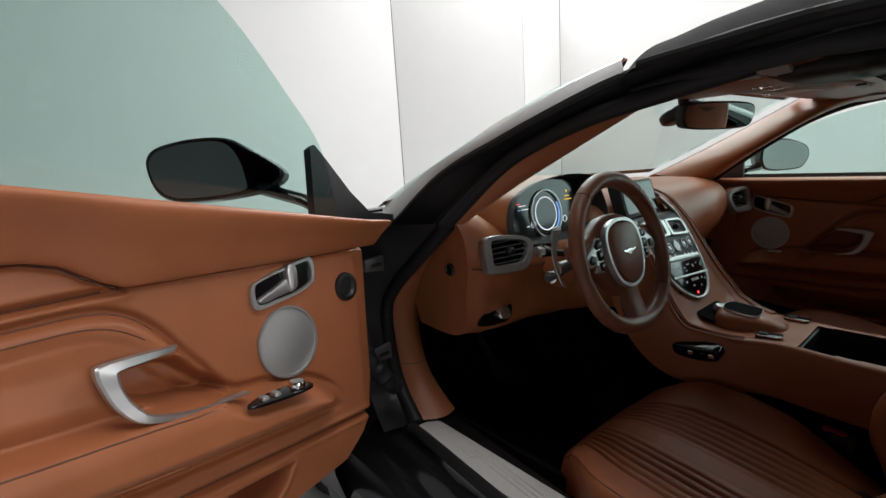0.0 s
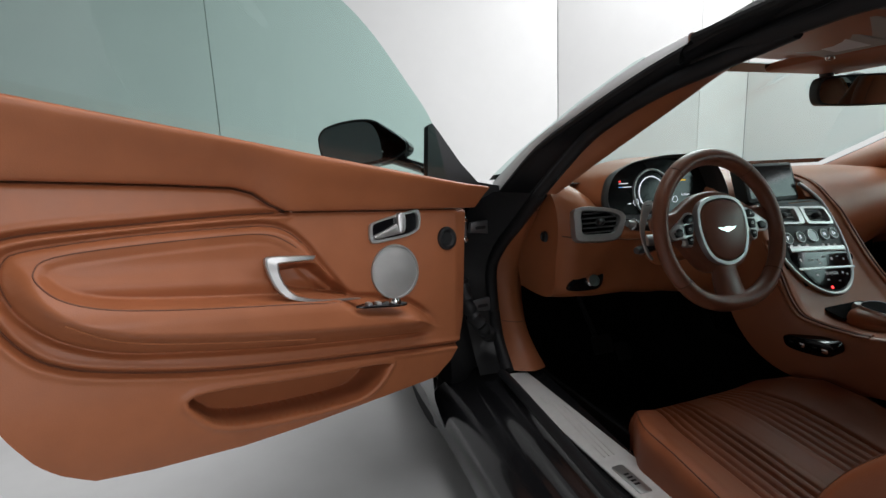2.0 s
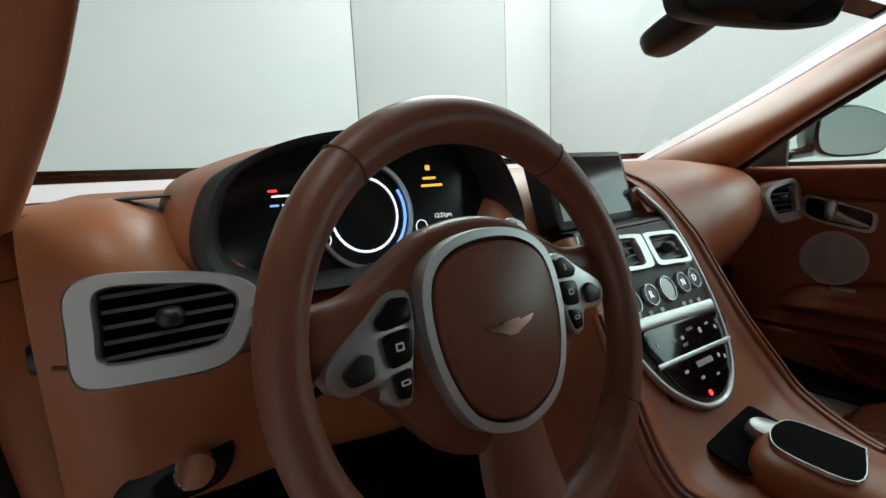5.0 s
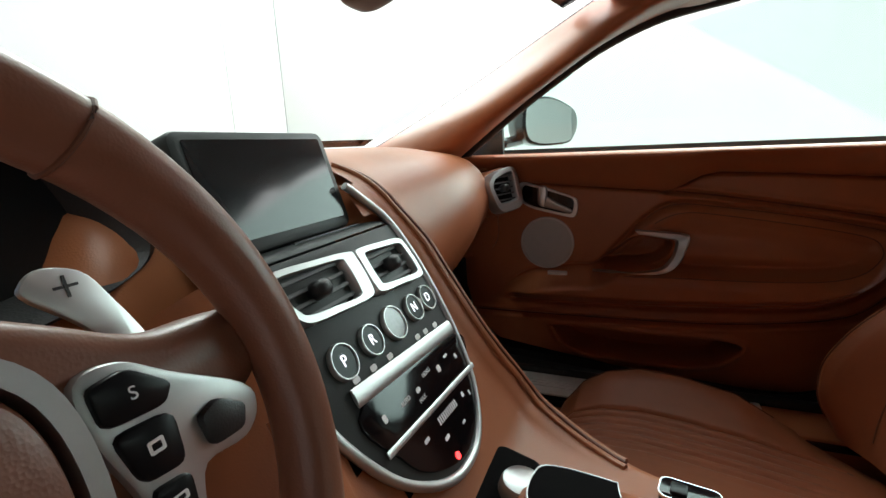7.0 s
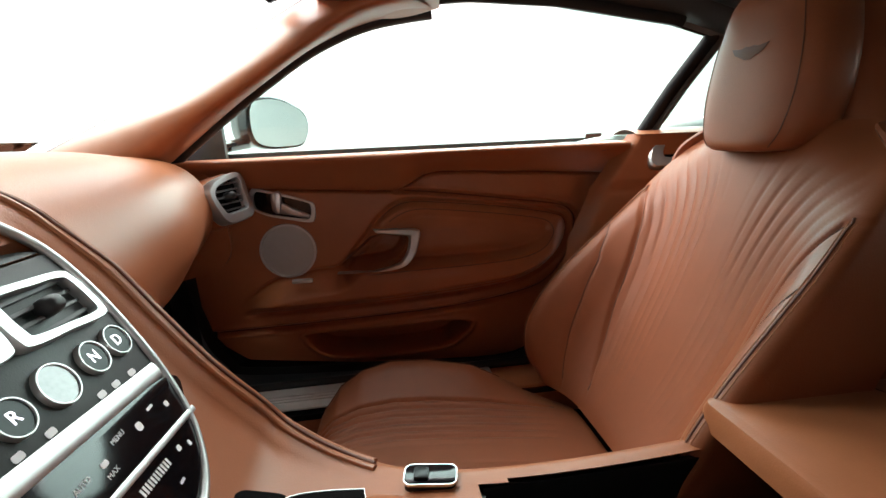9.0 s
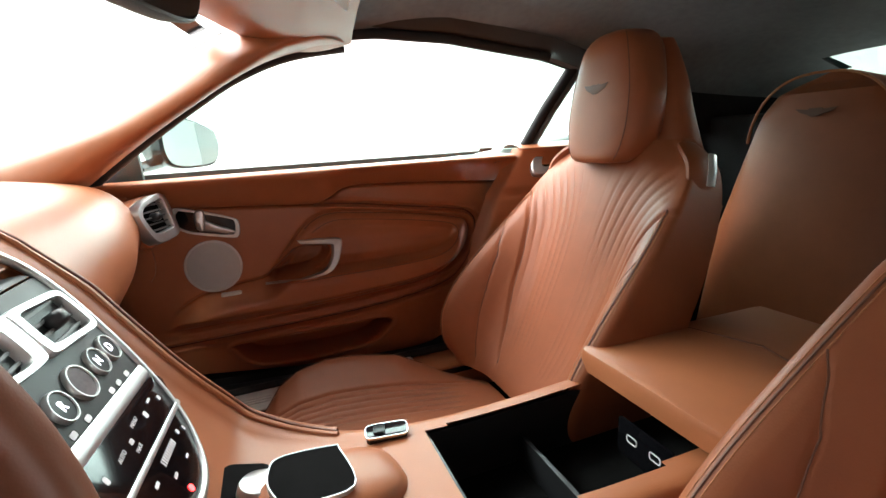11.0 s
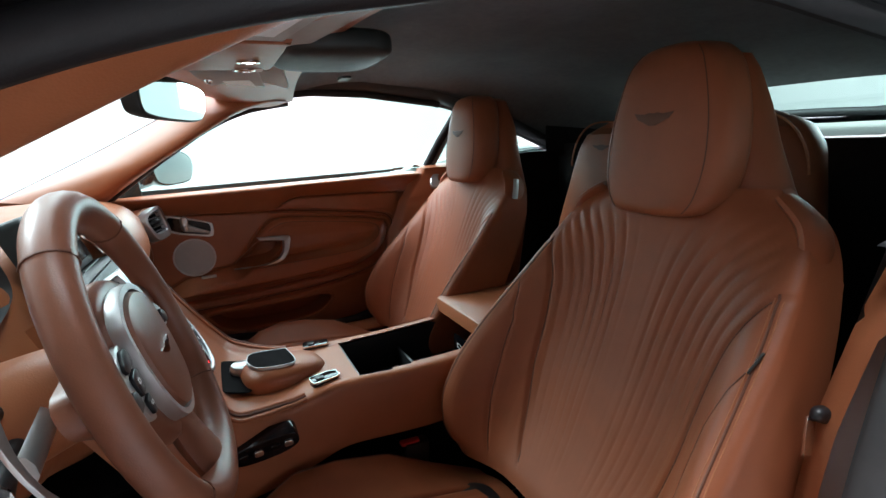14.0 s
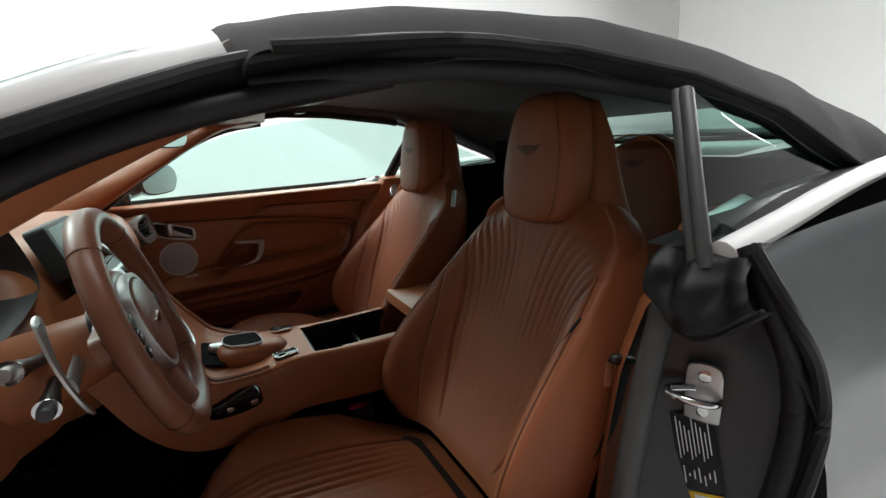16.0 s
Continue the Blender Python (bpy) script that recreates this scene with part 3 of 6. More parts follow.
def card_depth(y, z):
    """How far the door card stands in towards the cabin."""
    p = (y, z)
    b = 0.0
    dA, dD, dP, dC = inside(p, ARMs), inside(p, DISHs), inside(p, POCs), inside(p, CUPs)
    hgt = 0.066 - 0.052 * smooth(0.63, 0.74, z)
    hgt *= smooth(0.90, 0.80, y) * 0.85 + 0.15
    b += hgt * smooth(-0.004, 0.040, dA)
    lip = smooth(0.0, 0.018, dD)
    b -= (hgt * 0.95 + 0.010 * smooth(0.0, 0.05, dD)) * lip * (0.55 + 0.45 * smooth(0.70, 0.66, z) + 0.0)
    b -= 0.058 * smooth(0.0, 0.014, dC)
    b -= 0.105 * smooth(0.0, 0.007, dP)
    b += 0.004 * math.exp(-((dP + 0.006) / 0.006) ** 2)
    b -= 0.013 * math.exp(-(to_line(p, RINGs) / 0.0055) ** 2)
    b += 0.003 * math.exp(-((to_line(p, RINGs) - 0.010) / 0.006) ** 2)
    b -= 0.011 * math.exp(-((dA + 0.004) / 0.0055) ** 2) * smooth(0.90, 0.84, y)
    b -= 0.003 * math.exp(-(to_line(p, STIs) / 0.005) ** 2)
    b += 0.0035 * math.exp(-((dA - 0.012) / 0.006) ** 2) * smooth(0.72, 0.76, z)
    if z < 0.52:
        b -= 0.035 * ((0.52 - z) / 0.15) ** 2
    zc = float(at(CREASE, y))
    b -= 0.010 * math.exp(-((z - zc) / 0.006) ** 2)
    b -= 0.012 * smooth(0.95, 1.0, y) + 0.02 * smooth(0.06, -0.02, y)
    return b


def card_pt(s, u, v):
    z0 = 0.37 + 0.5 * v
    yr = sum(float(np.interp(z0 + dz, [0.36, 0.37, 0.40, 0.47, 0.58, 0.70, 0.82, 0.90], [0.26, 0.21, 0.155, 0.105, 0.066, 0.03, 0.0, -0.02])) for dz in (-0.02, -0.01, 0.0, 0.01, 0.02)) / 5
    yf = float(np.interp(z0, [0.37, 0.41, 0.45, 0.52, 0.9], [0.90, 0.945, 0.968, 0.988, 1.0]))
    y = yr + (yf - yr) * u
    zb = float(np.interp(y, [0.0, 0.2, 0.30, 0.45, 0.565, 0.70, 0.86, 0.96, 1.0], [0.40, 0.372, 0.367, 0.372, 0.386, 0.408, 0.434, 0.452, 0.465]))
    zc = float(at(CREASE, y))
    z = zb + (zc - zb) * v
    return y, z


NU, NV = 440, 240
CARD = [[card_pt(1, i / NU, j / NV) for j in range(NV + 1)] for i in range(NU + 1)]
DEPTH = [[card_depth(*q) for q in row] for row in CARD]


def region(y, z):
    p = (y, z)
    if inside(p, POCs) > 0.004:
        return "map_pocket"
    if inside(p, CUPs) > 0:
        return "pull_cup"
    if inside(p, DISHs) > 0.006:
        return "inset"
    if inside(p, ARMs) > 0:
        return "armrest"
    below = z < float(np.interp(y, [q[0] for q in RING[:8]][::-1], [q[1] for q in RING[:8]][::-1])) and y > 0.075
    return "lower_panel" if below or (y <= 0.1 and z < 0.66) else "main_panel"


REGION = [[region((CARD[i][j][0] + CARD[i + 1][j + 1][0]) / 2, (CARD[i][j][1] + CARD[i + 1][j + 1][1]) / 2) for j in range(NV)] for i in range(NU)]


def X0(y, z):
    return 0.770


def build_door(name, label, s, m, tall, mz):
    """s = -1: left door, 1: right door, both as they stand when closed; m sets the pose."""
    door = thing(name, label, "car door", group="car doors")
    door["local"] = 1
    door.matrix_basis = m
    for reg in ("main_panel", "armrest", "inset", "pull_cup", "lower_panel", "map_pocket"):
        def f(u, v):
            i, j = round(u * NU), round(v * NV)
            y, z = CARD[i][j]
            return Vector((s * (0.770 - DEPTH[i][j]), y, z))
        bm = grid(f, NU, NV, keep=lambda u, v: REGION[min(NU - 1, int(u * NU))][min(NV - 1, int(v * NV))] == reg)
        part(reg, bm, TAN, door, angle=70)
    # dark lines put in for the shadow at panel lips, plus one stitched line
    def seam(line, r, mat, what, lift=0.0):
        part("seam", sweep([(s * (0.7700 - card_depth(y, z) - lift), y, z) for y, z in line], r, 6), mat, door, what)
    seam(RINGs[1:-1], 0.0026, TAN_DARK, "dark line for the lip shadow round the armrest")
    seam([p for p in ARMs[20:45]], 0.0016, TAN_DARK, "dark line for the lip shadow above the armrest")
    seam([p for p in DISHs[1:42]], 0.0012, TAN_DARK, "thin dark line for the edge shadow round the inset")
    seam([(y, float(at(CREASE, y)) - 0.002) for y in np.linspace(0.0, 0.99, 60)], 0.0022, TAN_DARK, "dark line for the shadow below the upper trim")
    seam(STIs, 0.0014, THREAD, "pale stitched line", 0.0015)
    # upper rail
    prof = [(0.776, 0.0), (0.764, 0.004), (0.752, 0.016), (0.728, 0.42), (0.708, 0.70), (0.699, 0.86), (0.701, 0.95), (0.712, 0.995), (0.735, 1.01), (0.800, 1.0)]
    ps = spline(prof, 36)

    def rail(u, v):
        y = -0.022 + 1.03 * u
        zc = float(at(CREASE, y))
        x, h = ps[round(v * 35)]
        zt = 0.921 + (0.058 * max(0.0, 0.94 - y) if tall else 0.0)
        return Vector((s * x, y, zc + (zt - zc) * h))
    part("upper_trim", grid(rail, 80, 35), TAN, door, angle=60)
    # shell behind the card
    frame_low = [(0.992, 0.54), (0.960, 0.470), (0.86, 0.447), (0.56, 0.402), (0.30, 0.382), (0.20, 0.400), (0.135, 0.475), (0.09, 0.60), (0.05, 0.76), (0.0, 0.91)] if s < 0 else [(1.005, 0.53), (0.96, 0.43), (0.90, 0.395), (0.56, 0.372), (0.28, 0.352), (0.17, 0.385), (0.10, 0.47), (0.05, 0.60), (0.01, 0.76), (-0.035, 0.91)]
    out = dense(frame_low + [ (0.30, 0.912), (0.7, 0.912), (1.01, 0.912), (1.02, 0.80)], 90)
    part("inner_frame", frame_ring(out, [(0.5 + (a - 0.5) * (0.955 if s > 0 else 0.985), 0.65 + (b - 0.65) * (0.93 if s > 0 else 0.975)) for a, b in out], 0.05, basis((s * 0.838, 0, 0), (0, 1, 0), (0, 0, 1)) if s > 0 else basis((-0.838, 0, 0), (0, 1, 0), (0, 0, 1)) @ Matrix.Diagonal((1, 1, -1, 1)), back=0.05 if s > 0 else 0.010), RUBBER, door, "black door frame and weather seal")

    def skin(u, v):
        if s > 0:
            return Vector((0.865 + 0.075 * math.sin(math.pi * min(1, (v * 0.85 + 0.1))) ** 0.7, -0.10 + 1.20 * u + 0.10 * (1 - v) * (1 - u), 0.30 + 0.63 * v))
        yr = float(np.interp(v, [0.0, 0.15, 0.35, 0.6, 0.8, 1.0], [0.24, 0.16, 0.10, 0.06, 0.03, 0.0]))
        y = yr + (float(np.interp(v, [0.0, 0.12, 0.3, 1.0], [0.90, 0.97, 1.0, 1.03])) - yr) * u
        zb = float(np.interp(y, [0.0, 0.3, 0.56, 1.0], [0.40, 0.392, 0.405, 0.47]))
        x = 0.886 + 0.040 * math.sin(math.pi * min(1, (v * 0.85 + 0.1))) ** 0.7
        return Vector((s * x, y, zb + (0.925 - zb) * v))
    part("outer_skin", grid(skin, 24, 20), PAINT, door, "dark grey metallic outer panel")
    # window glass
    top = [(0.94, 0.93), (0.86, 1.012), (0.76, 1.065), (0.65, 1.115), (0.557, 1.143), (0.43, 1.168), (0.25, 1.190), (0.05, 1.188), (-0.205, 1.168)]
    ts = spline(top, 40)

    def pane(u, v):
        y, z = ts[round(u * 39)]
        yb = 0.95 - 1.01 * u
        z = z + tall * (z - 0.90)
        yy, zz = yb + (y - yb) * v, 0.90 + (z - 0.90) * v
        return Vector((s * (0.800 - 0.130 * (max(0, zz - 0.90) / 0.29) ** 1.1), yy, zz))
    g = part("window_pane", grid(pane, 39, 12), GLASS_GREEN, door, "green-tinted frameless door glass")
    g.visible_shadow = False
    # mirror sail
    hz = 1.0 + tall * 0.8
    sail = [(0.89, 0.915), (0.893, 0.92 + 0.118 * hz), (0.905, 0.92 + 0.125 * hz), (0.925, 0.92 + 0.112 * hz), (1.00, 0.92 + 0.055 * hz), (1.06, 0.948), (1.16, 0.945), (1.16, 0.88), (1.0, 0.90)]
    part("mirror_sail", slab(sail, 0.022, basis((s * 0.80, 0, 0), (0, 1, 0), (0, 0, 1)) if s > 0 else basis((-0.80, 0, 0), (0, 1, 0), (0, 0, 1)) @ Matrix.Diagonal((1, 1, -1, 1)), 0.004), RUBBER, door, "black triangular mirror sail")
    mirror = part("wing_mirror", grid(lambda u, v: mirror_pt(s, u, v, mz), 36, 24, ring_u=True), BLACK_PAINT, door, "gloss black wing mirror housing")
    arm = sweep([(s * 0.825, 0.955, 0.945), (s * 0.87, 0.925, 0.945 + mz * 0.6), (s * 0.95, 0.88, 0.955 + mz)], 0.024, 10, flat=0.6)
    part("mirror_arm", arm, GLOSS, mirror)
    mm = basis((s * 0.995, 0.803, 1.0 + mz), (s * 0.855, -0.518, 0), (0, 0.03, 1))
    if s > 0:
        mm = mm @ Matrix.Diagonal((1, 1, 1, 1))
    else:
        mm = mm @ Matrix.Diagonal((1, 1, -1, 1))
    part("mirror_glass", slab([(p[0] * 0.92, p[1] * 0.90) for p in MIR] if s > 0 else [(p[0], p[1]) for p in MIRL_GLASS], 0.003, mm), MIRROR, mirror, "reflective mirror glass")
    return door


MIR = spline([(-0.112, -0.008), (-0.100, 0.050), (-0.055, 0.066), (0.0, 0.068), (0.055, 0.056), (0.105, 0.034), (0.120, -0.006), (0.100, -0.045), (0.070, -0.060), (0.0, -0.064), (-0.055, -0.062), (-0.098, -0.048)], 36, True)
MIRL = spline([(0.147, 0.016), (0.137, 0.046), (0.102, 0.060), (0.038, 0.067), (-0.030, 0.061), (-0.075, 0.036), (-0.142, -0.012), (-0.138, -0.040), (-0.080, -0.060), (0.016, -0.067), (0.091, -0.062), (0.130, -0.036)], 36, True)
MIRL_GLASS = spline([(0.138, 0.012), (0.128, 0.040), (0.096, 0.052), (0.036, 0.058), (-0.022, 0.052), (-0.052, 0.020), (-0.066, -0.030), (-0.060, -0.053), (0.016, -0.059), (0.086, -0.055), (0.121, -0.032)], 36, True)


def mirror_pt(s, u, v, mz):
    w, h = (MIRL if s < 0 else MIR)[round(u * 36) % 36]
    d = float(at([(0, 0.008), (0.06, 0.0), (0.12, 0.002), (0.35, 0.03), (0.6, 0.07), (0.8, 0.10), (1, 0.12)], v))
    k = float(at([(0, 0.90), (0.06, 0.95), (0.12, 1.0), (0.35, 1.0), (0.6, 0.86), (0.8, 0.60), (1, 0.02)], v))
    o = Vector((s * 0.995, 0.803, 1.0 + mz))
    r, f = Vector((s * 0.855, -0.518, 0)), Vector((s * 0.518, 0.855, 0))
    return o + r * (w * k) + Vector((0, 0, 1)) * (h * k) + f * d


driver_door = build_door("car_door", "open tan leather car door with silver pull and speaker", -1, DOOR_M, 0.40, 0.060)
passenger_door = build_door("car_door", "closed tan leather passenger car door with silver pull", 1, Matrix(), 0.0, 0.0)


def door_fittings(door, s):
    def M(y, z, d, tip=0.0):
        """A pose on the door card: x runs forward, y up, z into the cabin."""
        m = basis((s * (0.770 - d), y, z), (0, 1, 0), (0, 0, 1))
        return m if s < 0 else m @ Matrix.Diagonal((1, 1, -1, 1))
    # basis has z along +x; for the left door that is into the cabin, for the right it is flipped
    sp = M(0.775, 0.707, 0.001)
    part("speaker_rim", frame_ring(circle(0.0640, 44), circle(0.0590, 44), 0.004, sp), SATIN, door, "satin metal speaker rim")
    part("speaker_grille", lathe([(0.0590, 0.001), (0.03, 0.0035), (0.0, 0.0045)], sp, 44), GRILLE, door, "perforated satin metal speaker grille")
    ho = [(-0.071, -0.018), (-0.0695, -0.004), (-0.060, 0.003), (-0.01, 0.018), (0.050, 0.033), (0.062, 0.033), (0.0685, 0.022), (0.067, 0.000), (0.058, -0.010), (0.030, -0.021), (-0.02, -0.031), (-0.055, -0.037), (-0.067, -0.033)]
    O = [(a, b * 1.2) for a, b in dense(ho, 44)]
    I = [(0.002 + (p[0] - 0.002) * 0.87, (p[1] + 0.001) * 0.78 - 0.001) for p in O]
    hm = M(0.775, 0.815, 0.001)
    bez = part("handle_bezel", frame_ring(O, I, 0.006, hm), SATIN, door, "satin metal handle surround")
    part("handle_cup", slab(I, 0.0008, hm), GLOSS, bez)
    part("handle_lever", slab(dense([(-0.057, -0.026), (-0.025, -0.010), (0.004, 0.006), (0.014, 0.0), (0.012, -0.018), (-0.020, -0.027), (-0.050, -0.034)], 30), 0.009, hm, 0.004), SATIN, bez, "satin metal release lever")
    part("lever_finger", slab(dense([(0.000, 0.024), (0.010, 0.031), (0.021, 0.024), (0.023, 0.004), (0.020, -0.014), (0.006, -0.020), (0.001, 0.0)], 24), 0.015, hm, 0.006), SATIN, bez)
    # pull handle: a flat tapering band
    PO = spline([(0.578, 0.7445, 0.012), (0.52, 0.7440, 0.022), (0.478, 0.7415, 0.030), (0.470, 0.734, 0.034), (0.474, 0.714, 0.038), (0.486, 0.684, 0.046), (0.510, 0.661, 0.051), (0.56, 0.6515, 0.051), (0.61, 0.6515, 0.047), (0.665, 0.652, 0.040)], 73)
    PI = spline([(0.570, 0.735, 0.012), (0.53, 0.731, 0.022), (0.502, 0.728, 0.030), (0.497, 0.722, 0.034), (0.499, 0.705, 0.038), (0.507, 0.686, 0.046), (0.525, 0.668, 0.051), (0.565, 0.6575, 0.051), (0.61, 0.6555, 0.047), (0.665, 0.6545, 0.040)], 73)
    rows = ((0.0, -0.010), (0.0, 0.001), (0.14, 0.004), (0.80, 0.0045), (1.0, -0.001), (1.0, -0.012))

    def band(u, v):
        k, (w, up) = round(u * 72), rows[round(v * 6) % 6]
        y, z, d = PO[k] * (1 - w) + PI[k] * w
        return Vector((s * (0.772 - d - up), y, z))
    part("pull_handle", grid(band, 72, 6, ring_v=True), SATIN, door, "satin metal pull handle", angle=30)
    if s < 0:
        sw = basis((s * 0.712, 0.705, 0.637), (0, 1, 0), (-1, 0, 0.15))
        swp = part("switch_plate", slab(dense([(-0.062, -0.006), (-0.04, -0.016), (0.02, -0.020), (0.055, -0.014), (0.062, 0.0), (0.05, 0.014), (0.0, 0.018), (-0.04, 0.010)], 36), 0.004, sw, 0.0015), GLOSS, door, "gloss black window switch plate")
        part("mirror_knob", lathe([(0.013, 0.003), (0.013, 0.012), (0.011, 0.015), (0.0, 0.0155)], sw @ Matrix.Translation((0.034, 0, 0))), CHROME, swp, "chrome mirror knob")
        for x in (-0.03, -0.008):
            part("window_switch", slab(rrect(0.012, 0.016, 0.003), 0.009, sw @ Matrix.Translation((x, 0, 0)), 0.002), SATIN, swp)
        kn = M(0.928, 0.788, 0.0)
        part("round_port", lathe([(0.0, 0.0006), (0.016, 0.0008), (0.018, 0.003), (0.021, 0.006), (0.028, 0.005), (0.030, 0.0)], kn, 30), BLACK_PLASTIC, door, "round black plastic port")
    else:
        part("window_switch", slab(rrect(0.045, 0.014, 0.005), 0.006, basis((s * 0.715, 0.742, 0.645), (0, 1, 0), (1, 0, 0.15)) @ Matrix.Diagonal((1, 1, -1, 1)), 0.002), SATIN, door, "satin metal window switch")


GRILLE = plain("perforated_grille", (0.42, 0.42, 0.41), 0.40, metal=0.9, var=0.05, scale=60, bump=1.0, bscale=700)
door_fittings(driver_door, -1)
door_fittings(passenger_door, 1)

# ---- front seats ----
# per height: centre line y, crest half-width and y, flank depth, flute edge
SEAT_Z = [0.40, 0.46, 0.53, 0.60, 0.66, 0.70, 0.77, 0.83, 0.87, 0.90, 0.925, 0.945]
SEAT_C = [0.212, 0.170, 0.128, 0.094, 0.066, 0.050, 0.022, 0.000, -0.014, -0.025, -0.034, -0.045]
CREST_H = [0.232, 0.248, 0.256, 0.253, 0.246, 0.240, 0.228, 0.214, 0.202, 0.186, 0.160, 0.120]
CREST_Y = [0.242, 0.278, 0.276, 0.240, 0.190, 0.150, 0.078, 0.020, -0.016, -0.044, -0.064, -0.078]
FLANK = [0.16, 0.19, 0.21, 0.20, 0.185, 0.17, 0.135, 0.105, 0.08, 0.06, 0.04, 0.02]
FLUTE = [0.095, 0.128, 0.148, 0.160, 0.164, 0.167, 0.180, 0.214, 0.262, 0.318, 0.37, 0.42]


def soft_key(z, ys, w=0.022):
    """A table over height, read with rounded corners."""
    return sum(float(np.interp(z + w * k, SEAT_Z, ys)) for k in (-1, -0.5, 0, 0.5, 1)) / 5


def build_seat(label, cx, dy, side):
    """side: -1 for the left seat, 1 for the right."""
    seat = thing("car_seat", label, "car seat", (cx, 0.35 + dy, 0.25), group="front seats")
    GF, GV = [0, 0.42, 0.56, 0.68, 0.80, 0.89, 0.95, 1.0], [0, 0.01, 0.07, 0.24, 0.55, 0.83, 0.96, 1.0]

    def rise(f):
        return sum(float(np.interp(f + 0.03 * k, GF, GV)) for k in (-1, 0, 1)) / 3

    def face(h, z, lift=0.0):
        """A point of the front face at the lateral place h, between the crests."""
        c, hc, yc, e = soft_key(z, SEAT_C), soft_key(z, CREST_H), soft_key(z, CREST_Y), soft_key(z, FLUTE)
        f = min(1.0, abs(h) / hc)
        y = c + (yc - c) * rise(f)
        s = abs(h) / e
        if s < 0.985 and z > 0.43:
            k = (s * 9.0) % 1.0
            d = 0.0044 * math.exp(-(min(k, 1 - k) / 0.16) ** 2) - 0.0008
            y -= d * (1.0 if cx < 0 else 0.55) * smooth(0.05, 0.30, s) * smooth(0.43, 0.52, z) * (0.35 + 0.65 * smooth(0.62, 0.80, z)) * smooth(0.92, 0.86, z) * smooth(1.0, 0.93, f)
        y -= 0.007 * math.exp(-((abs(h) - e) / 0.0032) ** 2) * smooth(0.42, 0.46, z) * smooth(0.84, 0.815, z)
        h2 = hc * float(np.interp(z, [0.42, 0.50, 0.60, 0.68, 0.73, 0.755], [0.74, 0.76, 0.79, 0.84, 0.92, 1.0]))
        y -= 0.0032 * math.exp(-((abs(h) - h2) / 0.003) ** 2) * smooth(0.755, 0.735, z) * smooth(0.40, 0.44, z)
        return Vector((cx + h, y + dy + lift, z))

    def back(u, v):
        z = 0.40 + 0.545 * v
        a = 2 * u - 1
        g = math.copysign(1.0, a)
        m = abs(a)
        hc = soft_key(z, CREST_H)
        if m <= 0.78:
            return face(g * hc * m / 0.78, z)
        t = (m - 0.78) / 0.22
        p = face(g * hc, z)
        dp = soft_key(z, FLANK)
        return p + Vector((g * 0.020 * math.sin(min(1, t * 2.2) * math.pi / 2), -dp * (1 - math.cos(min(1, t) * math.pi / 2)) * (0.35 + 0.65 * t), 0))

    part("backrest", grid(back, 330, 120), TAN_SEAT, seat, "tan leather backrest with curved flutes", angle=75)
    # seams: twin stitching on the crest, flute edge, bolster panel
    for g in (-1, 1):
        crest = [back(0.5 + g * 0.5 * 0.785, v) for v in np.linspace(0.06, 0.79, 60)]
        part("piping", sweep([p + Vector((0, 0.0005, 0)) for p in crest], 0.0016, 6), TAN_DARK, seat, "dark seam along the bolster crest")
        for k in (0.768, 0.802):
            part("stitching", sweep([back(0.5 + g * 0.5 * k, v) for v in np.linspace(0.06, 0.78, 60)], 0.0009, 6), THREAD, seat, "pale twin stitching")
        part("seam", sweep([face(g * soft_key(z, FLUTE), z, 0.0005) for z in np.linspace(0.435, 0.822, 60)], 0.0014, 6), TAN_DARK, seat)
        part("seam", sweep([face(g * soft_key(z, CREST_H) * float(np.interp(z, [0.42, 0.50, 0.60, 0.68, 0.73, 0.755], [0.74, 0.76, 0.79, 0.84, 0.92, 0.99])), z, 0.0004) for z in np.linspace(0.43, 0.752, 50)], 0.0011, 6), TAN_DARK, seat)
        wing_line = spline([(g * 0.203, -0.048, 0.812), (g * 0.212, -0.056, 0.850), (g * 0.200, -0.068, 0.898), (g * 0.160, -0.080, 0.932)], 30)
        part("shoulder_wing", sweep([Vector((cx + p[0], p[1] + dy, p[2])) for p in wing_line], lambda t: 0.006 + 0.008 * math.sin(math.pi * (0.10 + 0.82 * t)) ** 0.6, 14, flat=2.6, up=(0, 1, 0.2)), TAN_SEAT, seat, "padded tan leather shoulder wing")
    # tall shell behind the headrest
    SH = [(0.0, (0.02, 0.40, 0.20)), (0.3, (-0.055, 0.62, 0.205)), (0.55, (-0.100, 0.80, 0.190)), (0.70, (-0.112, 0.88, 0.175)), (0.78, (-0.116, 0.94, 0.145)), (0.86, (-0.121, 1.00, 0.118)), (0.92, (-0.126, 1.066, 0.094)), (0.965, (-0.132, 1.115, 0.074)), (0.985, (-0.136, 1.142, 0.055)), (1.0, (-0.138, 1.152, 0.010))]

    def shell(u, v):
        y, z, w = at(SH, v)
        a = 2 * math.pi * u
        ca, sa = math.cos(a), math.sin(a)
        dd = 0.050 * (1 - 0.6 * smooth(0.9, 1.0, v))
        return Vector((cx + w * math.copysign(abs(ca) ** 0.7, ca), y + dy + dd * math.copysign(abs(sa) ** 0.8, sa), z))
    part("back_shell", grid(shell, 48, 60, ring_u=True), TAN_SEAT, seat, "tan leather back shell behind the headrest")
    # headrest pad: shield-shaped face, soft sides
    HR = spline([(0, 0.903, 0.045), (0, 0.908, 0.076), (0, 0.935, 0.100), (0, 0.985, 0.111), (0, 1.04, 0.108), (0, 1.09, 0.096), (0, 1.130, 0.080), (0, 1.152, 0.058), (0, 1.160, 0.030), (0, 1.162, 0.004)], 40)

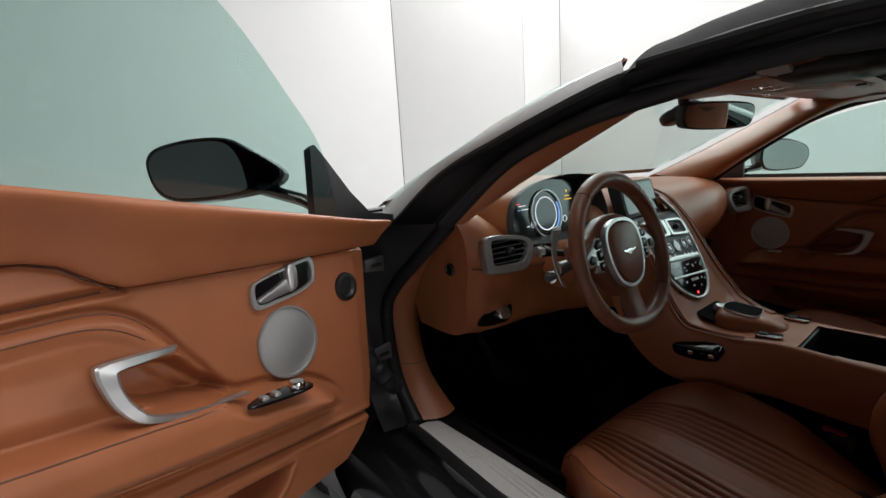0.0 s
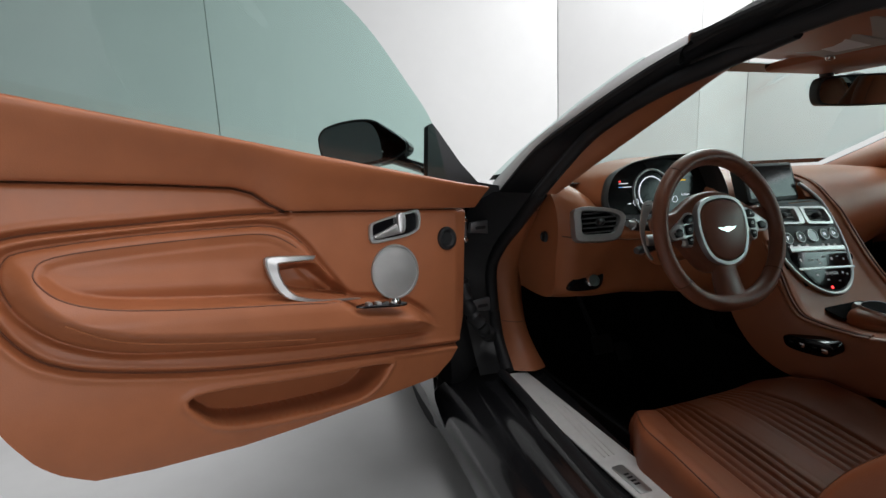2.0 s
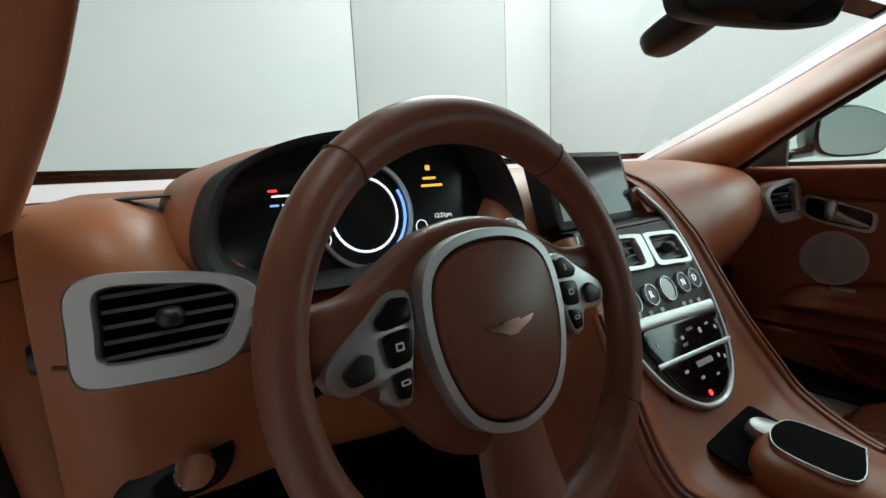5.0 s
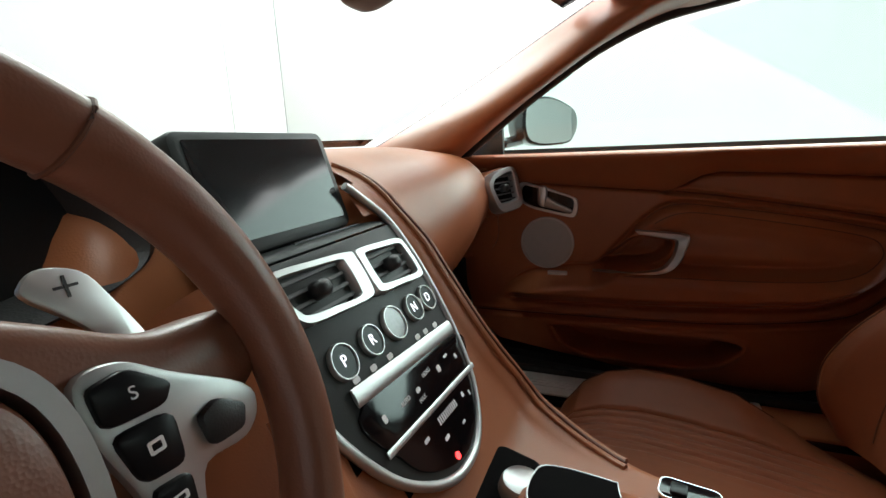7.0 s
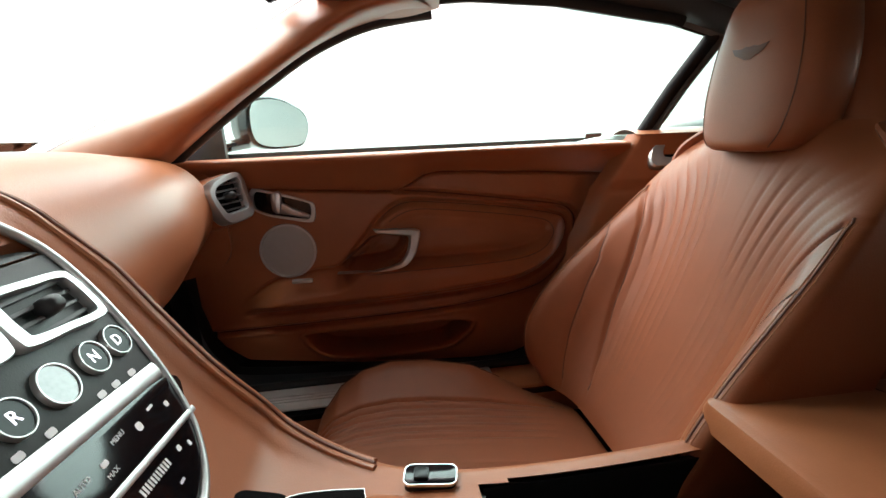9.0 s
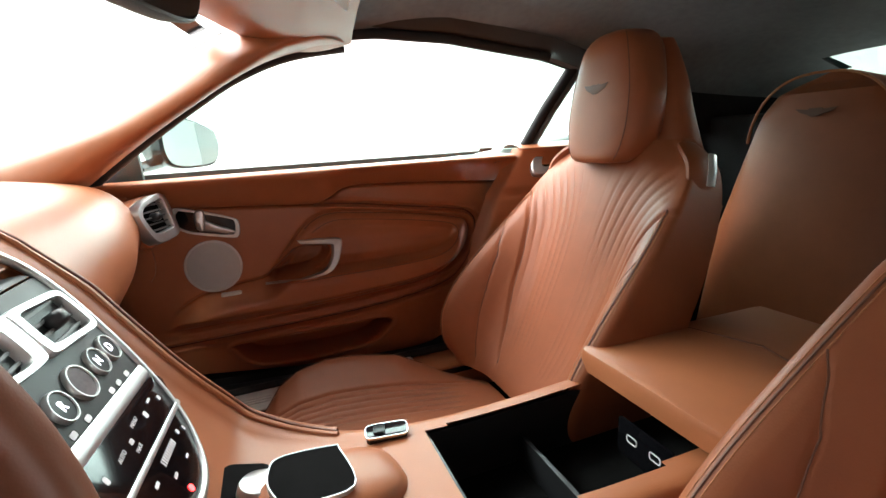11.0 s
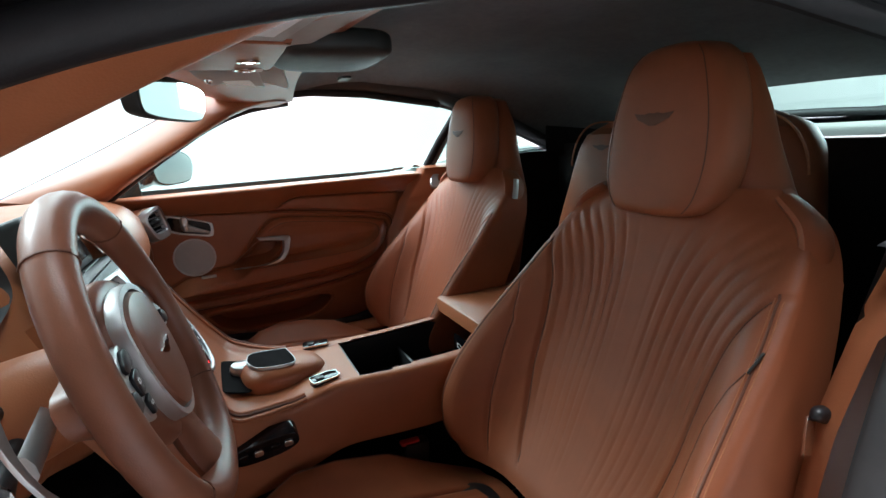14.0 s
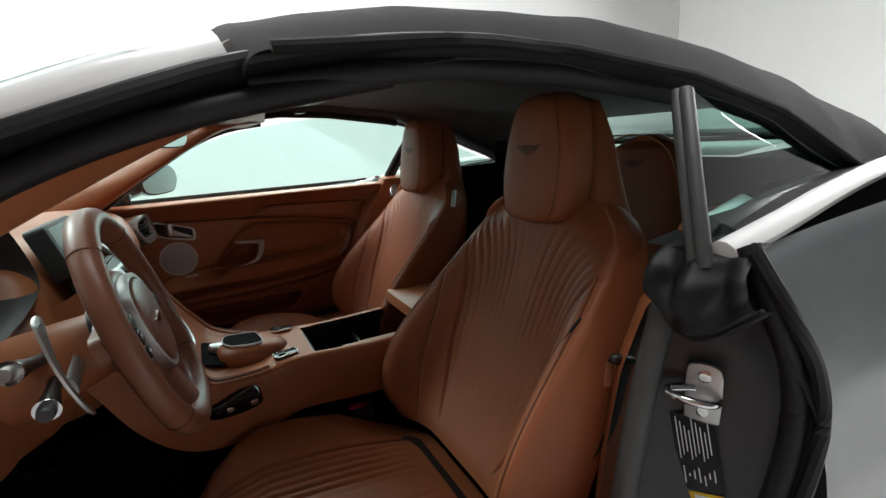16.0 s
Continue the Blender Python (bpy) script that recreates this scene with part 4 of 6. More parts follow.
    def head(u, v):
        _, z, w = HR[round(v * 39)]
        a = 2 * math.pi * u
        ca, sa = math.cos(a), math.sin(a)
        yc = -0.052 - 0.13 * (z - 1.04)
        dd = 0.054 * min(1, (w / 0.085) ** 0.6)
        return Vector((cx + w * math.copysign(abs(ca) ** 0.66, ca), yc + dy + dd * math.copysign(abs(sa) ** 0.62, sa), z))
    hr = part("headrest", grid(head, 64, 39, ring_u=True), TAN_SEAT, seat, "tan leather headrest with pressed emblem")
    loop = []
    for k in range(44):
        v = k / 43
        loop.append((0.125 if v < 0.5 else 0.375, (0.12 + 0.66 * (v * 2 if v < 0.5 else 2 - v * 2))))
    part("seam", sweep([head(u, v) + Vector((0, 0.0006, 0)) for u, v in loop[:22]], 0.0009, 6), TAN_DARK, hr)
    part("seam", sweep([head(u, v) + Vector((0, 0.0006, 0)) for u, v in loop[22:]], 0.0009, 6), TAN_DARK, hr)
    wing = [(-0.036, 0.009), (-0.016, 0.0065), (-0.008, 0.009), (0.0, 0.0075), (0.008, 0.009), (0.016, 0.0065), (0.036, 0.009), (0.028, -0.001), (0.014, -0.007), (0.006, -0.011), (-0.006, -0.011), (-0.014, -0.007), (-0.028, -0.001)]
    part("emblem", slab(wing, 0.0016, basis((cx, -0.0003 + dy, 1.052), (-1, 0, 0), (0, -0.13, 1)), 0.0004), TAN_DARK, hr, "dark pressed wing-shaped emblem")
    # solid slab, dark colour standing in for the shade inside the slot
    part("neck_slot", slab(rrect(0.13, 0.030, 0.013), 0.016, basis((cx, -0.052 + dy, 0.906), (-1, 0, 0), (0, -0.4, 1)), 0.003), TAN_DARK, seat, "dark slab for the shaded slot below the headrest")
    part("neck_bracket", sweep([Vector((cx + x, -0.028 + dy - 0.10 * abs(x), 0.908 + 0.9 * x * x)) for x in np.linspace(-0.055, 0.055, 14)], 0.0065, 8, flat=0.7), BEIGE, seat, "pale bracket in the slot below the headrest")
    # cushion
    CY = [0.20, 0.30, 0.40, 0.50, 0.58, 0.65, 0.70, 0.735, 0.752, 0.756]
    CZ = [0.375, 0.393, 0.408, 0.421, 0.429, 0.429, 0.418, 0.392, 0.345, 0.285]
    BZ = [0.335, 0.385, 0.440, 0.463, 0.470, 0.461, 0.440, 0.402, 0.350, 0.285]
    CW = [0.245, 0.255, 0.262, 0.264, 0.260, 0.248, 0.230, 0.205, 0.190, 0.186]

    def cush(u, v):
        k = v * 9
        y0, zc, zb, w = (float(np.interp(k, range(10), q)) for q in (CY, CZ, BZ, CW))
        a = 2 * u - 1
        g, m = math.copysign(1.0, a), abs(a)
        if cx < 0:
            w, zc, zb = w * (1.0 - 0.15 * smooth(0.42, 0.68, v)), zc - 0.004, zb - 0.004
        if m <= 0.80:
            f = m / 0.80
            h = w * f
            z = zc + (zb - zc) * rise(f)
            s = h / max(0.05, w * 0.62)
            if s < 0.985 and y0 < 0.75:
                q = (s * 7.0) % 1.0
                z -= (0.0058 * math.exp(-(min(q, 1 - q) / 0.18) ** 2) - 0.001) * smooth(0.10, 0.35, s) * smooth(0.25, 0.40, y0) * smooth(0.755, 0.72, y0)
            z -= 0.008 * math.exp(-((s - 1.0) / 0.022) ** 2) * smooth(0.24, 0.3, y0)
        else:
            t = (m - 0.80) / 0.20
            h = w + 0.016 * math.sin(min(1, t * 2) * math.pi / 2)
            z = zb - (0.16 if cx > 0 else 0.085 + 0.075 * smooth(0.45, 0.2, v)) * (1 - math.cos(t * math.pi / 2))
        return Vector((cx + g * h, y0 + dy - (0.035 * (h / 0.26) ** 4 if cx > 0 else 0.060 * (h / 0.22) ** 4) * smooth(0.4, 0.9, v), z))
    part("seat_cushion", grid(cush, 230, 72), TAN_SEAT, seat, "tan leather cushion with fluted centre", angle=75)
    for g in (-1, 1):
        part("seam", sweep([cush(0.5 + g * 0.5 * 0.80 * 0.62, v) for v in np.linspace(0.12, 0.86, 50)], 0.0013, 6), TAN_DARK, seat)
        part("seam", sweep([cush(0.5 + g * 0.5 * 0.81, v) + Vector((0, 0, 0.0006)) for v in np.linspace(0.15, 0.80, 50)], 0.0014, 6), TAN_DARK, seat)
    part("seat_base", slab(rrect(0.36, 0.40, 0.05), 0.15, basis((cx, 0.43 + dy, 0.23), (1, 0, 0), (0, 1, 0)), 0.01), BLACK_PLASTIC, seat, "black plastic seat base")
    lever = [(cx - side * 0.238, -0.048 + dy, 0.918), (cx - side * 0.247, -0.040 + dy, 0.895), (cx - side * 0.250, -0.034 + dy, 0.868)]
    if side > 0:
        part("release_lever", sweep(lever, 0.009, 10, flat=0.5, up=(1, 0, 0)), SATIN, seat, "pale metal seat release lever")
    if side < 0:
        tag = basis((cx - 0.2335, 0.088 + dy, 0.764), (0.15, 0.62, -0.70), (-0.35, 0.55, 0.72))
        tg = part("side_tag", slab(rrect(0.030, 0.011, 0.001), 0.0022, tag, 0.0005), CHARCOAL, seat, "small dark woven side tag")
        text("tag_word", "AIRBAG", 0.0070, tag @ Matrix.Translation((0, 0, 0.0024)), WHITE_PRINT, tg)
    return seat


build_seat("tan leather sports seat with fluted centre by the wheel", -0.412, 0.055, -1)
build_seat("tan leather passenger sports seat with fluted centre", 0.370, -0.020, 1)

# ---- dashboard ----
dash = thing("dashboard", "tan leather dashboard with deep hood and wide passenger roll", "dashboard", (0, 1.05, 0.6))
SEC = [
    (-0.64, [(1.30, 0.93), (1.15, 0.935), (1.06, 0.930), (1.015, 0.900), (0.995, 0.83), (1.005, 0.745), (1.035, 0.635), (1.20, 0.63)]),
    (-0.58, [(1.36, 0.94), (1.16, 0.940), (1.05, 0.935), (0.985, 0.895), (0.970, 0.82), (0.985, 0.740), (1.020, 0.630), (1.20, 0.63)]),
    (-0.50, [(1.38, 0.94), (1.18, 0.935), (1.06, 0.905), (0.985, 0.865), (0.960, 0.81), (0.980, 0.735), (1.015, 0.625), (1.20, 0.62)]),
    (-0.42, [(1.38, 0.94), (1.20, 0.900), (1.10, 0.850), (1.00, 0.835), (0.960, 0.80), (0.978, 0.732), (1.012, 0.625), (1.20, 0.62)]),
    (-0.30, [(1.40, 0.94), (1.20, 0.890), (1.10, 0.840), (1.00, 0.825), (0.965, 0.79), (0.975, 0.730), (1.000, 0.615), (1.20, 0.61)]),
    (-0.18, [(1.40, 0.94), (1.20, 0.900), (1.10, 0.850), (0.99, 0.835), (0.950, 0.80), (0.940, 0.740), (0.960, 0.610), (1.20, 0.60)]),
    (-0.11, [(1.40, 0.94), (1.18, 0.945), (1.05, 0.925), (0.975, 0.885), (0.935, 0.81), (0.905, 0.740), (0.910, 0.600), (1.20, 0.60)]),
    (0.05, [(1.40, 0.94), (1.18, 0.945), (1.05, 0.940), (0.960, 0.910), (0.910, 0.82), (0.860, 0.740), (0.830, 0.600), (1.20, 0.60)]),
    (0.20, [(1.40, 0.94), (1.16, 0.950), (1.01, 0.948), (0.925, 0.915), (0.875, 0.83), (0.870, 0.750), (0.930, 0.640), (1.20, 0.62)]),
    (0.45, [(1.38, 0.94), (1.14, 0.950), (1.00, 0.948), (0.905, 0.918), (0.855, 0.84), (0.875, 0.755), (0.970, 0.665), (1.20, 0.64)]),
    (0.62, [(1.36, 0.94), (1.13, 0.940), (1.00, 0.936), (0.915, 0.908), (0.876, 0.84), (0.902, 0.765), (1.000, 0.680), (1.20, 0.65)]),
    (0.72, [(1.30, 0.93), (1.12, 0.930), (1.01, 0.925), (0.958, 0.900), (0.922, 0.84), (0.950, 0.775), (1.040, 0.700), (1.20, 0.66)]),
]
SECS = [(x, spline(p, 50)) for x, p in SEC]


def dash_pt(x, j):
    xs = [r[0] for r in SECS]
    k = max(0, min(len(xs) - 2, next((i for i in range(len(xs) - 1) if x <= xs[i + 1]), len(xs) - 2)))
    t = smooth(0, 1, (x - xs[k]) / (xs[k + 1] - xs[k]))
    p = SECS[k][1][j] * (1 - t) + SECS[k + 1][1][j] * t
    return Vector((x, p[0], p[1]))


part("main_pad", grid(lambda u, v: dash_pt(-0.64 + 1.36 * u, round(v * 49)), 110, 49), TAN, dash, "tan leather dashboard pad", angle=70)
part("windscreen_base", grid(lambda u, v: Vector((1.5 * (u - 0.5), 1.20 + 0.32 * v, 0.925)), 6, 4), BLACK_PLASTIC, dash, "black plastic strip below the windscreen")
part("end_panel", slab([(p[0], p[1]) for p in SECS[0][1]], 0.004, basis((-0.6395, 0, 0), (0, 1, 0), (0, 0, 1)), 0.0), TAN, dash, "tan leather dashboard end panel")
part("end_port", lathe([(0.0, 0.004), (0.010, 0.003), (0.013, 0.006), (0.016, 0.0)], basis((-0.6435, 1.055, 0.80), (0, -1, 0), (0, 0, 1)), 24), BLACK_PLASTIC, dash, "small round black socket")
for x0, x1, j in ((-0.63, -0.33, 30),):
    part("lower_seam", sweep([dash_pt(x, j) + Vector((0, -0.001, 0)) for x in np.linspace(x0, x1, 24)], 0.002, 6), TAN_DARK, dash)

# instrument hood and cluster
hood_out = spline([(-0.505, 0.880), (-0.500, 0.925), (-0.47, 0.965), (-0.40, 0.992), (-0.28, 1.005), (-0.17, 0.998), (-0.13, 0.975), (-0.095, 0.890), (-0.13, 0.855), (-0.25, 0.838), (-0.40, 0.838), (-0.47, 0.850)], 72, True)
cc = np.array([-0.30, 0.92])


def hood(u, v):
    p = hood_out[round(u * 72) % 72]
    k = float(at([(0, 0.90), (0.25, 0.97), (0.4, 1.02), (0.55, 1.06), (0.75, 1.10), (1, 1.12)], v))
    d = float(at([(0, 0.055), (0.25, 0.012), (0.4, 0.0), (0.55, 0.006), (0.75, 0.04), (1, 0.16)], v))
    k -= 0.11 * smooth(0.945, 0.985, p[1]) * smooth(0.35, 0.75, v)
    q = cc + (p - cc) * k
    return Vector((q[0], 0.955 + d + 0.25 * (q[1] - 0.85) * 0.6, q[1] - 0.02 * max(0, d - 0.02)))


part("instrument_hood", grid(hood, 72, 20, ring_u=True, keep=lambda u, v: v > 0.58), TAN, dash, "tan leather instrument hood", angle=60)
part("hood_lip", grid(hood, 72, 20, ring_u=True, keep=lambda u, v: v <= 0.58), BLACK_LEATHER, dash, "black inner hood lip", angle=60)
cm = basis((-0.30, 1.018, 0.92), (1, 0, 0), (0, 0.15, 1))
cl = part("cluster_face", slab([((p[0] + 0.30) * 0.97, (p[1] - 0.92) * 0.97) for p in hood_out], 0.002, cm), SCREEN, dash, "black glass instrument display")
part("dial_ring", frame_ring(circle(0.068, 48, -0.02, -0.018), circle(0.062, 48, -0.02, -0.018), 0.006, cm @ Matrix.Translation((0, 0, 0.002))), SATIN, cl, "satin metal dial ring")
part("dial_glow", frame_ring(circle(0.047, 40, -0.02, -0.018), circle(0.044, 40, -0.02, -0.018), 0.001, cm @ Matrix.Translation((0, 0, 0.003))), WHITE_MARK, cl)
arc = [(-0.02 + 0.057 * math.cos(a), -0.018 + 0.057 * math.sin(a)) for a in np.linspace(-1.3, 0.5, 20)]
part("dial_arc", sweep([cm @ Vector((p[0], p[1], 0.004)) for p in arc], 0.002, 6), BLUE, cl)

# driver's vent
def vent(name, o, right, up, outer, inner, parent, slats=5, label="satin metal vent surround"):
    m = basis(o, right, up)
    O, I = dense(outer, 44), dense(inner, 44)
    rim = part(name, frame_ring(O, I, 0.010, m, back=0.015), SATIN, parent, label)
    # shallow plate; the duct's inner shade is in its colour
    part("duct", slab(I, -0.006, m, back=0.014), DUCT, rim)
    ys = [p[1] for p in I]
    xs = [p[0] for p in I]
    for i in range(slats):
        yy = min(ys) + (max(ys) - min(ys)) * (i + 0.5) / slats
        row = sorted(p[0] for p in I if abs(p[1] - yy) < 0.012) or xs
        a, b = min(row) + 0.003, max(row) - 0.003
        part("vent_slat", slab([(a, yy - 0.0016), (b, yy - 0.0016), (b, yy + 0.0016), (a, yy + 0.0016)], 0.004, m, back=0.006), GREY_RUBBER, rim)
    kx, ky = (min(xs) + max(xs)) / 2, (min(ys) + max(ys)) / 2
    part("vent_knob", blob(0.011, 0.009, 0.012, m @ Matrix.Translation((kx, ky, 0.006)), nu=14, nv=10), BLACK_PLASTIC, rim)
    return rim


VO = [(-0.067, 0.0), (-0.065, 0.034), (-0.045, 0.046), (0.0, 0.043), (0.045, 0.034), (0.069, 0.022), (0.075, 0.008), (0.067, -0.015), (0.053, -0.038), (0.03, -0.048), (-0.02, -0.047), (-0.056, -0.043), (-0.067, -0.03)]
VI = [(-0.045, 0.0), (-0.044, 0.026), (-0.034, 0.034), (0.0, 0.031), (0.036, 0.025), (0.052, 0.016), (0.056, 0.006), (0.050, -0.008), (0.042, -0.020), (0.03, -0.027), (-0.01, -0.0265), (-0.038, -0.025), (-0.046, -0.018)]
vent("side_vent", (-0.551, 0.950, 0.838), (1, -0.22, 0.03), (0.05, 0.22, 1), VO, VI, dash)
PV, PC = (0.93, -0.37, 0.02), (0.662, 0.855, 0.847)
vent("side_vent", PC, PV, (0.05, 0.22, 1), [(-p[0] * 0.78, p[1] * 1.05) for p in VO[::-1]], [(-p[0] * 0.78, p[1] * 1.05) for p in VI[::-1]], dash)
part("vent_housing", slab(dense([(-p[0] * 0.82, p[1] * 1.12) for p in VO[::-1]], 44), 0.002, basis(PC, PV, (0.05, 0.22, 1)) @ Matrix.Translation((0, 0, -0.016)), 0.006, back=0.10), TAN, dash, "tan leather vent housing")

# headlamp switch
sm = basis((-0.555, 0.990, 0.675), (1, -0.12, 0), (0, 0.30, 1))
sp = part("switch_panel", slab(dense([(-0.055, -0.012), (-0.04, 0.010), (0.02, 0.026), (0.045, 0.026), (0.05, 0.005), (0.03, -0.02), (-0.03, -0.022)], 36), 0.004, sm, 0.001, back=0.03), GLOSS, dash, "gloss black headlamp switch panel")
part("headlamp_knob", lathe([(0.019, 0.0), (0.019, 0.012), (0.016, 0.016), (0.0, 0.016)], sm @ Matrix.Translation((0.014, 0.002, 0.003))), CHROME, sp, "chrome headlamp knob")

# ---- steering wheel ----
wheel = thing("steering_wheel", "tan leather steering wheel with silver hub ring and paddles", "steering wheel", (-0.333, 0.79, 0.824))
T = radians(15.7)
wm = basis((-0.335, 0.7735, 0.822), (1, 0, 0), (0, math.sin(T), math.cos(T)))


def rim(u, v):
    a, b = 2 * math.pi * u, 2 * math.pi * v
    fl = 1 - 0.045 * math.exp(-((a - 1.5 * math.pi) / 0.45) ** 2)
    r = 0.0180 * (1 + 0.10 * math.cos(2 * (a - math.pi / 2)))
    R = 0.1795 * fl + r * math.cos(b)
    return wm @ Vector((R * math.cos(a), R * math.sin(a), r * 1.1 * math.sin(b)))


part("rim", grid(rim, 96, 18, True, True), WHEEL_TAN_SHADED, wheel, "smooth tan leather rim")
for a in (math.radians(52), math.radians(128), math.radians(-38), math.radians(218)):
    ring = [rim(a / (2 * math.pi) % 1, k / 16) for k in range(16)]
    c = sum(ring, Vector()) / 16
    part("rim_seam", sweep([c + (p - c) * 1.02 for p in ring], 0.0012, 6, closed=True, up=(wm.to_3x3() @ Vector((math.cos(a), math.sin(a), 0)))), TAN_DARK, wheel)
hubz = -0.006
pad = dense([(-0.074, 0.020), (-0.066, 0.055), (-0.040, 0.074), (0.0, 0.080), (0.040, 0.074), (0.066, 0.055), (0.074, 0.020), (0.068, -0.025), (0.046, -0.064), (0.0, -0.080), (-0.046, -0.064), (-0.068, -0.025)], 60)
part("hub_pad", slab([(p[0] * 0.9, p[1] * 0.92) for p in pad], 0.022, wm @ Matrix.Translation((0, 0, hubz)), 0.010, back=0.02), WHEEL_TAN_SHADED, wheel, "tan leather hub pad")
part("hub_ring", frame_ring([(p[0] * 1.05, p[1] * 1.05) for p in pad], [(p[0] * 0.92, p[1] * 0.93) for p in pad], 0.016, wm @ Matrix.Translation((0, 0, hubz)), back=0.02), SATIN, wheel, "satin silver hub ring")
wing = [(-0.034, 0.007), (-0.012, 0.0045), (-0.010, 0.007), (0.010, 0.007), (0.012, 0.0045), (0.034, 0.007), (0.025, 0.0), (0.012, -0.004), (0.006, -0.0075), (-0.006, -0.0075), (-0.012, -0.004), (-0.025, 0.0)]
part("hub_emblem", slab([(p[0] * 0.85, p[1] * 0.85) for p in wing], 0.002, wm @ Matrix.Translation((0, 0.0, hubz + 0.022))), CHROME, wheel, "chrome wing-shaped emblem")


def spoke(name, a, b, w0, w1, mat):
    p = [wm @ Vector(q) for q in spline([a, ((a[0] + b[0]) / 2, (a[1] + b[1]) / 2, (a[2] + b[2]) / 2 - 0.004), b], 14)]
    return part(name, sweep(p, lambda t: w0 + (w1 - w0) * t, 12, flat=0.38, up=wm.to_3x3() @ Vector((0, 0, 1))), mat, wheel)


def rounded(poly, k=0.25):
    """Cut each corner of a polygon with a short curve."""
    out = []
    for i, p in enumerate(poly):
        a, b = Vector(poly[i - 1]), Vector(poly[(i + 1) % len(poly)])
        p = Vector(p)
        q0, q1 = p.lerp(a, k), p.lerp(b, k)
        for u in (0.0, 0.33, 0.67, 1.0):
            out.append(tuple(q0 * (1 - u) ** 2 + p * 2 * u * (1 - u) + q1 * u * u))
    return out


hub_body = dense([(0.0, 0.098), (0.045, 0.092), (0.085, 0.072), (0.120, 0.054), (0.170, 0.048), (0.176, 0.020), (0.150, 0.000), (0.115, -0.022), (0.088, -0.055), (0.055, -0.088), (0.0, -0.100), (-0.055, -0.088), (-0.088, -0.055), (-0.115, -0.022), (-0.150, 0.000), (-0.176, 0.020), (-0.170, 0.048), (-0.120, 0.054), (-0.085, 0.072), (-0.045, 0.092)], 90)
part("spoke_cover", slab(hub_body, 0.004, wm @ Matrix.Translation((0, 0, -0.008)), 0.012, back=0.026), WHEEL_TAN_SHADED, wheel, "tan leather spoke and hub cover", angle=60)
spoke("lower_spoke", (0.0, -0.060, -0.012), (0.0, -0.168, -0.004), 0.034, 0.046, WHEEL_TAN_SHADED)
part("column", sweep([wm @ Vector((0, 0, -0.028)), wm @ Vector((0, 0, -0.10)), wm @ Vector((0, 0, -0.20))], lambda t: 0.045 + 0.02 * t, 20), TAN, wheel, "tan leather steering column shroud")
part("column_gap", sweep([wm @ Vector((0, 0, -0.03)), wm @ Vector((0, 0, -0.06))], 0.06, 20), BLACK_PLASTIC, wheel)
for s in (-1, 1):
    pl_out = dense([(s * x, y) for x, y in ((0.080, 0.046), (0.098, 0.048), (0.118, 0.034), (0.150, 0.012), (0.153, -0.003), (0.141, -0.013), (0.118, -0.012), (0.110, -0.028), (0.095, -0.030), (0.086, 0.0), (0.080, 0.022))], 44)
    pod = part("switch_plate", slab(pl_out, 0.005, wm @ Matrix.Translation((0, 0, -0.004)), 0.002, back=0.012), SATIN, wheel, "satin metal switch plate")
    for ks in ((0.082, 0.043, 0.098, 0.045, 0.114, 0.031, 0.108, 0.023, 0.083, 0.025), (0.084, 0.022, 0.110, 0.020, 0.108, -0.004, 0.089, -0.002), (0.090, -0.006, 0.108, -0.008, 0.106, -0.025, 0.096, -0.027)):
        part("switch_key", slab(rounded([(s * ks[k], ks[k + 1]) for k in range(0, len(ks), 2)]), 0.005, wm @ Matrix.Translation((0, 0, -0.0005)), 0.0015, back=0.004), BUTTON, pod, "black key")
    part("switch_key", slab(rounded([(s * 0.119, 0.010), (s * 0.130, 0.014), (s * 0.144, 0.004), (s * 0.139, -0.007), (s * 0.121, -0.006)]), 0.006, wm @ Matrix.Translation((0, 0, -0.0005)), 0.002), BLACK_PLASTIC, pod, "black rocker key")
    for kx, ky, kw, kh in ((0.098, 0.010, 0.007, 0.006), (0.099, -0.015, 0.008, 0.004)):
        part("key_mark", frame_ring(rrect(kw, kh, 0.001, 2), rrect(kw * 0.6, kh * 0.5, 0.0005, 2), 0.0004, wm @ Matrix.Translation((s * kx, ky, 0.0046))), WHITE_PRINT, pod)
    blade = dense([(s * x, y) for x, y in ((0.112, 0.092), (0.122, 0.098), (0.140, 0.092), (0.150, 0.074), (0.163, 0.040), (0.165, 0.004), (0.158, -0.030), (0.146, -0.048), (0.142, -0.045), (0.152, -0.02), (0.155, 0.005), (0.150, 0.030), (0.132, 0.062), (0.112, 0.084))], 50)
    paddle = part("shift_paddle", slab(blade, 0.004, wm @ Matrix.Translation((0, 0, -0.080)), 0.0015), SATIN, wheel, "satin aluminium shift paddle")
    part("paddle_mark", slab([(-0.006, -0.0008), (0.006, -0.0008), (0.006, 0.0008), (-0.006, 0.0008)], 0.0004, wm @ Matrix.Translation((s * 0.130, 0.086, -0.076))), BLACK_PLASTIC, paddle)
    if s > 0:
        part("paddle_mark", slab([(-0.0008, -0.006), (0.0008, -0.006), (0.0008, 0.006), (-0.0008, 0.006)], 0.0004, wm @ Matrix.Translation((s * 0.130, 0.086, -0.0758))), BLACK_PLASTIC, paddle)
    part("paddle_arm", sweep([wm @ Vector((s * 0.04, 0.0, -0.092)), wm @ Vector((s * 0.148, 0.0, -0.080))], 0.014, 8, flat=0.4, up=wm.to_3x3() @ Vector((0, 0, 1))), SATIN, paddle)
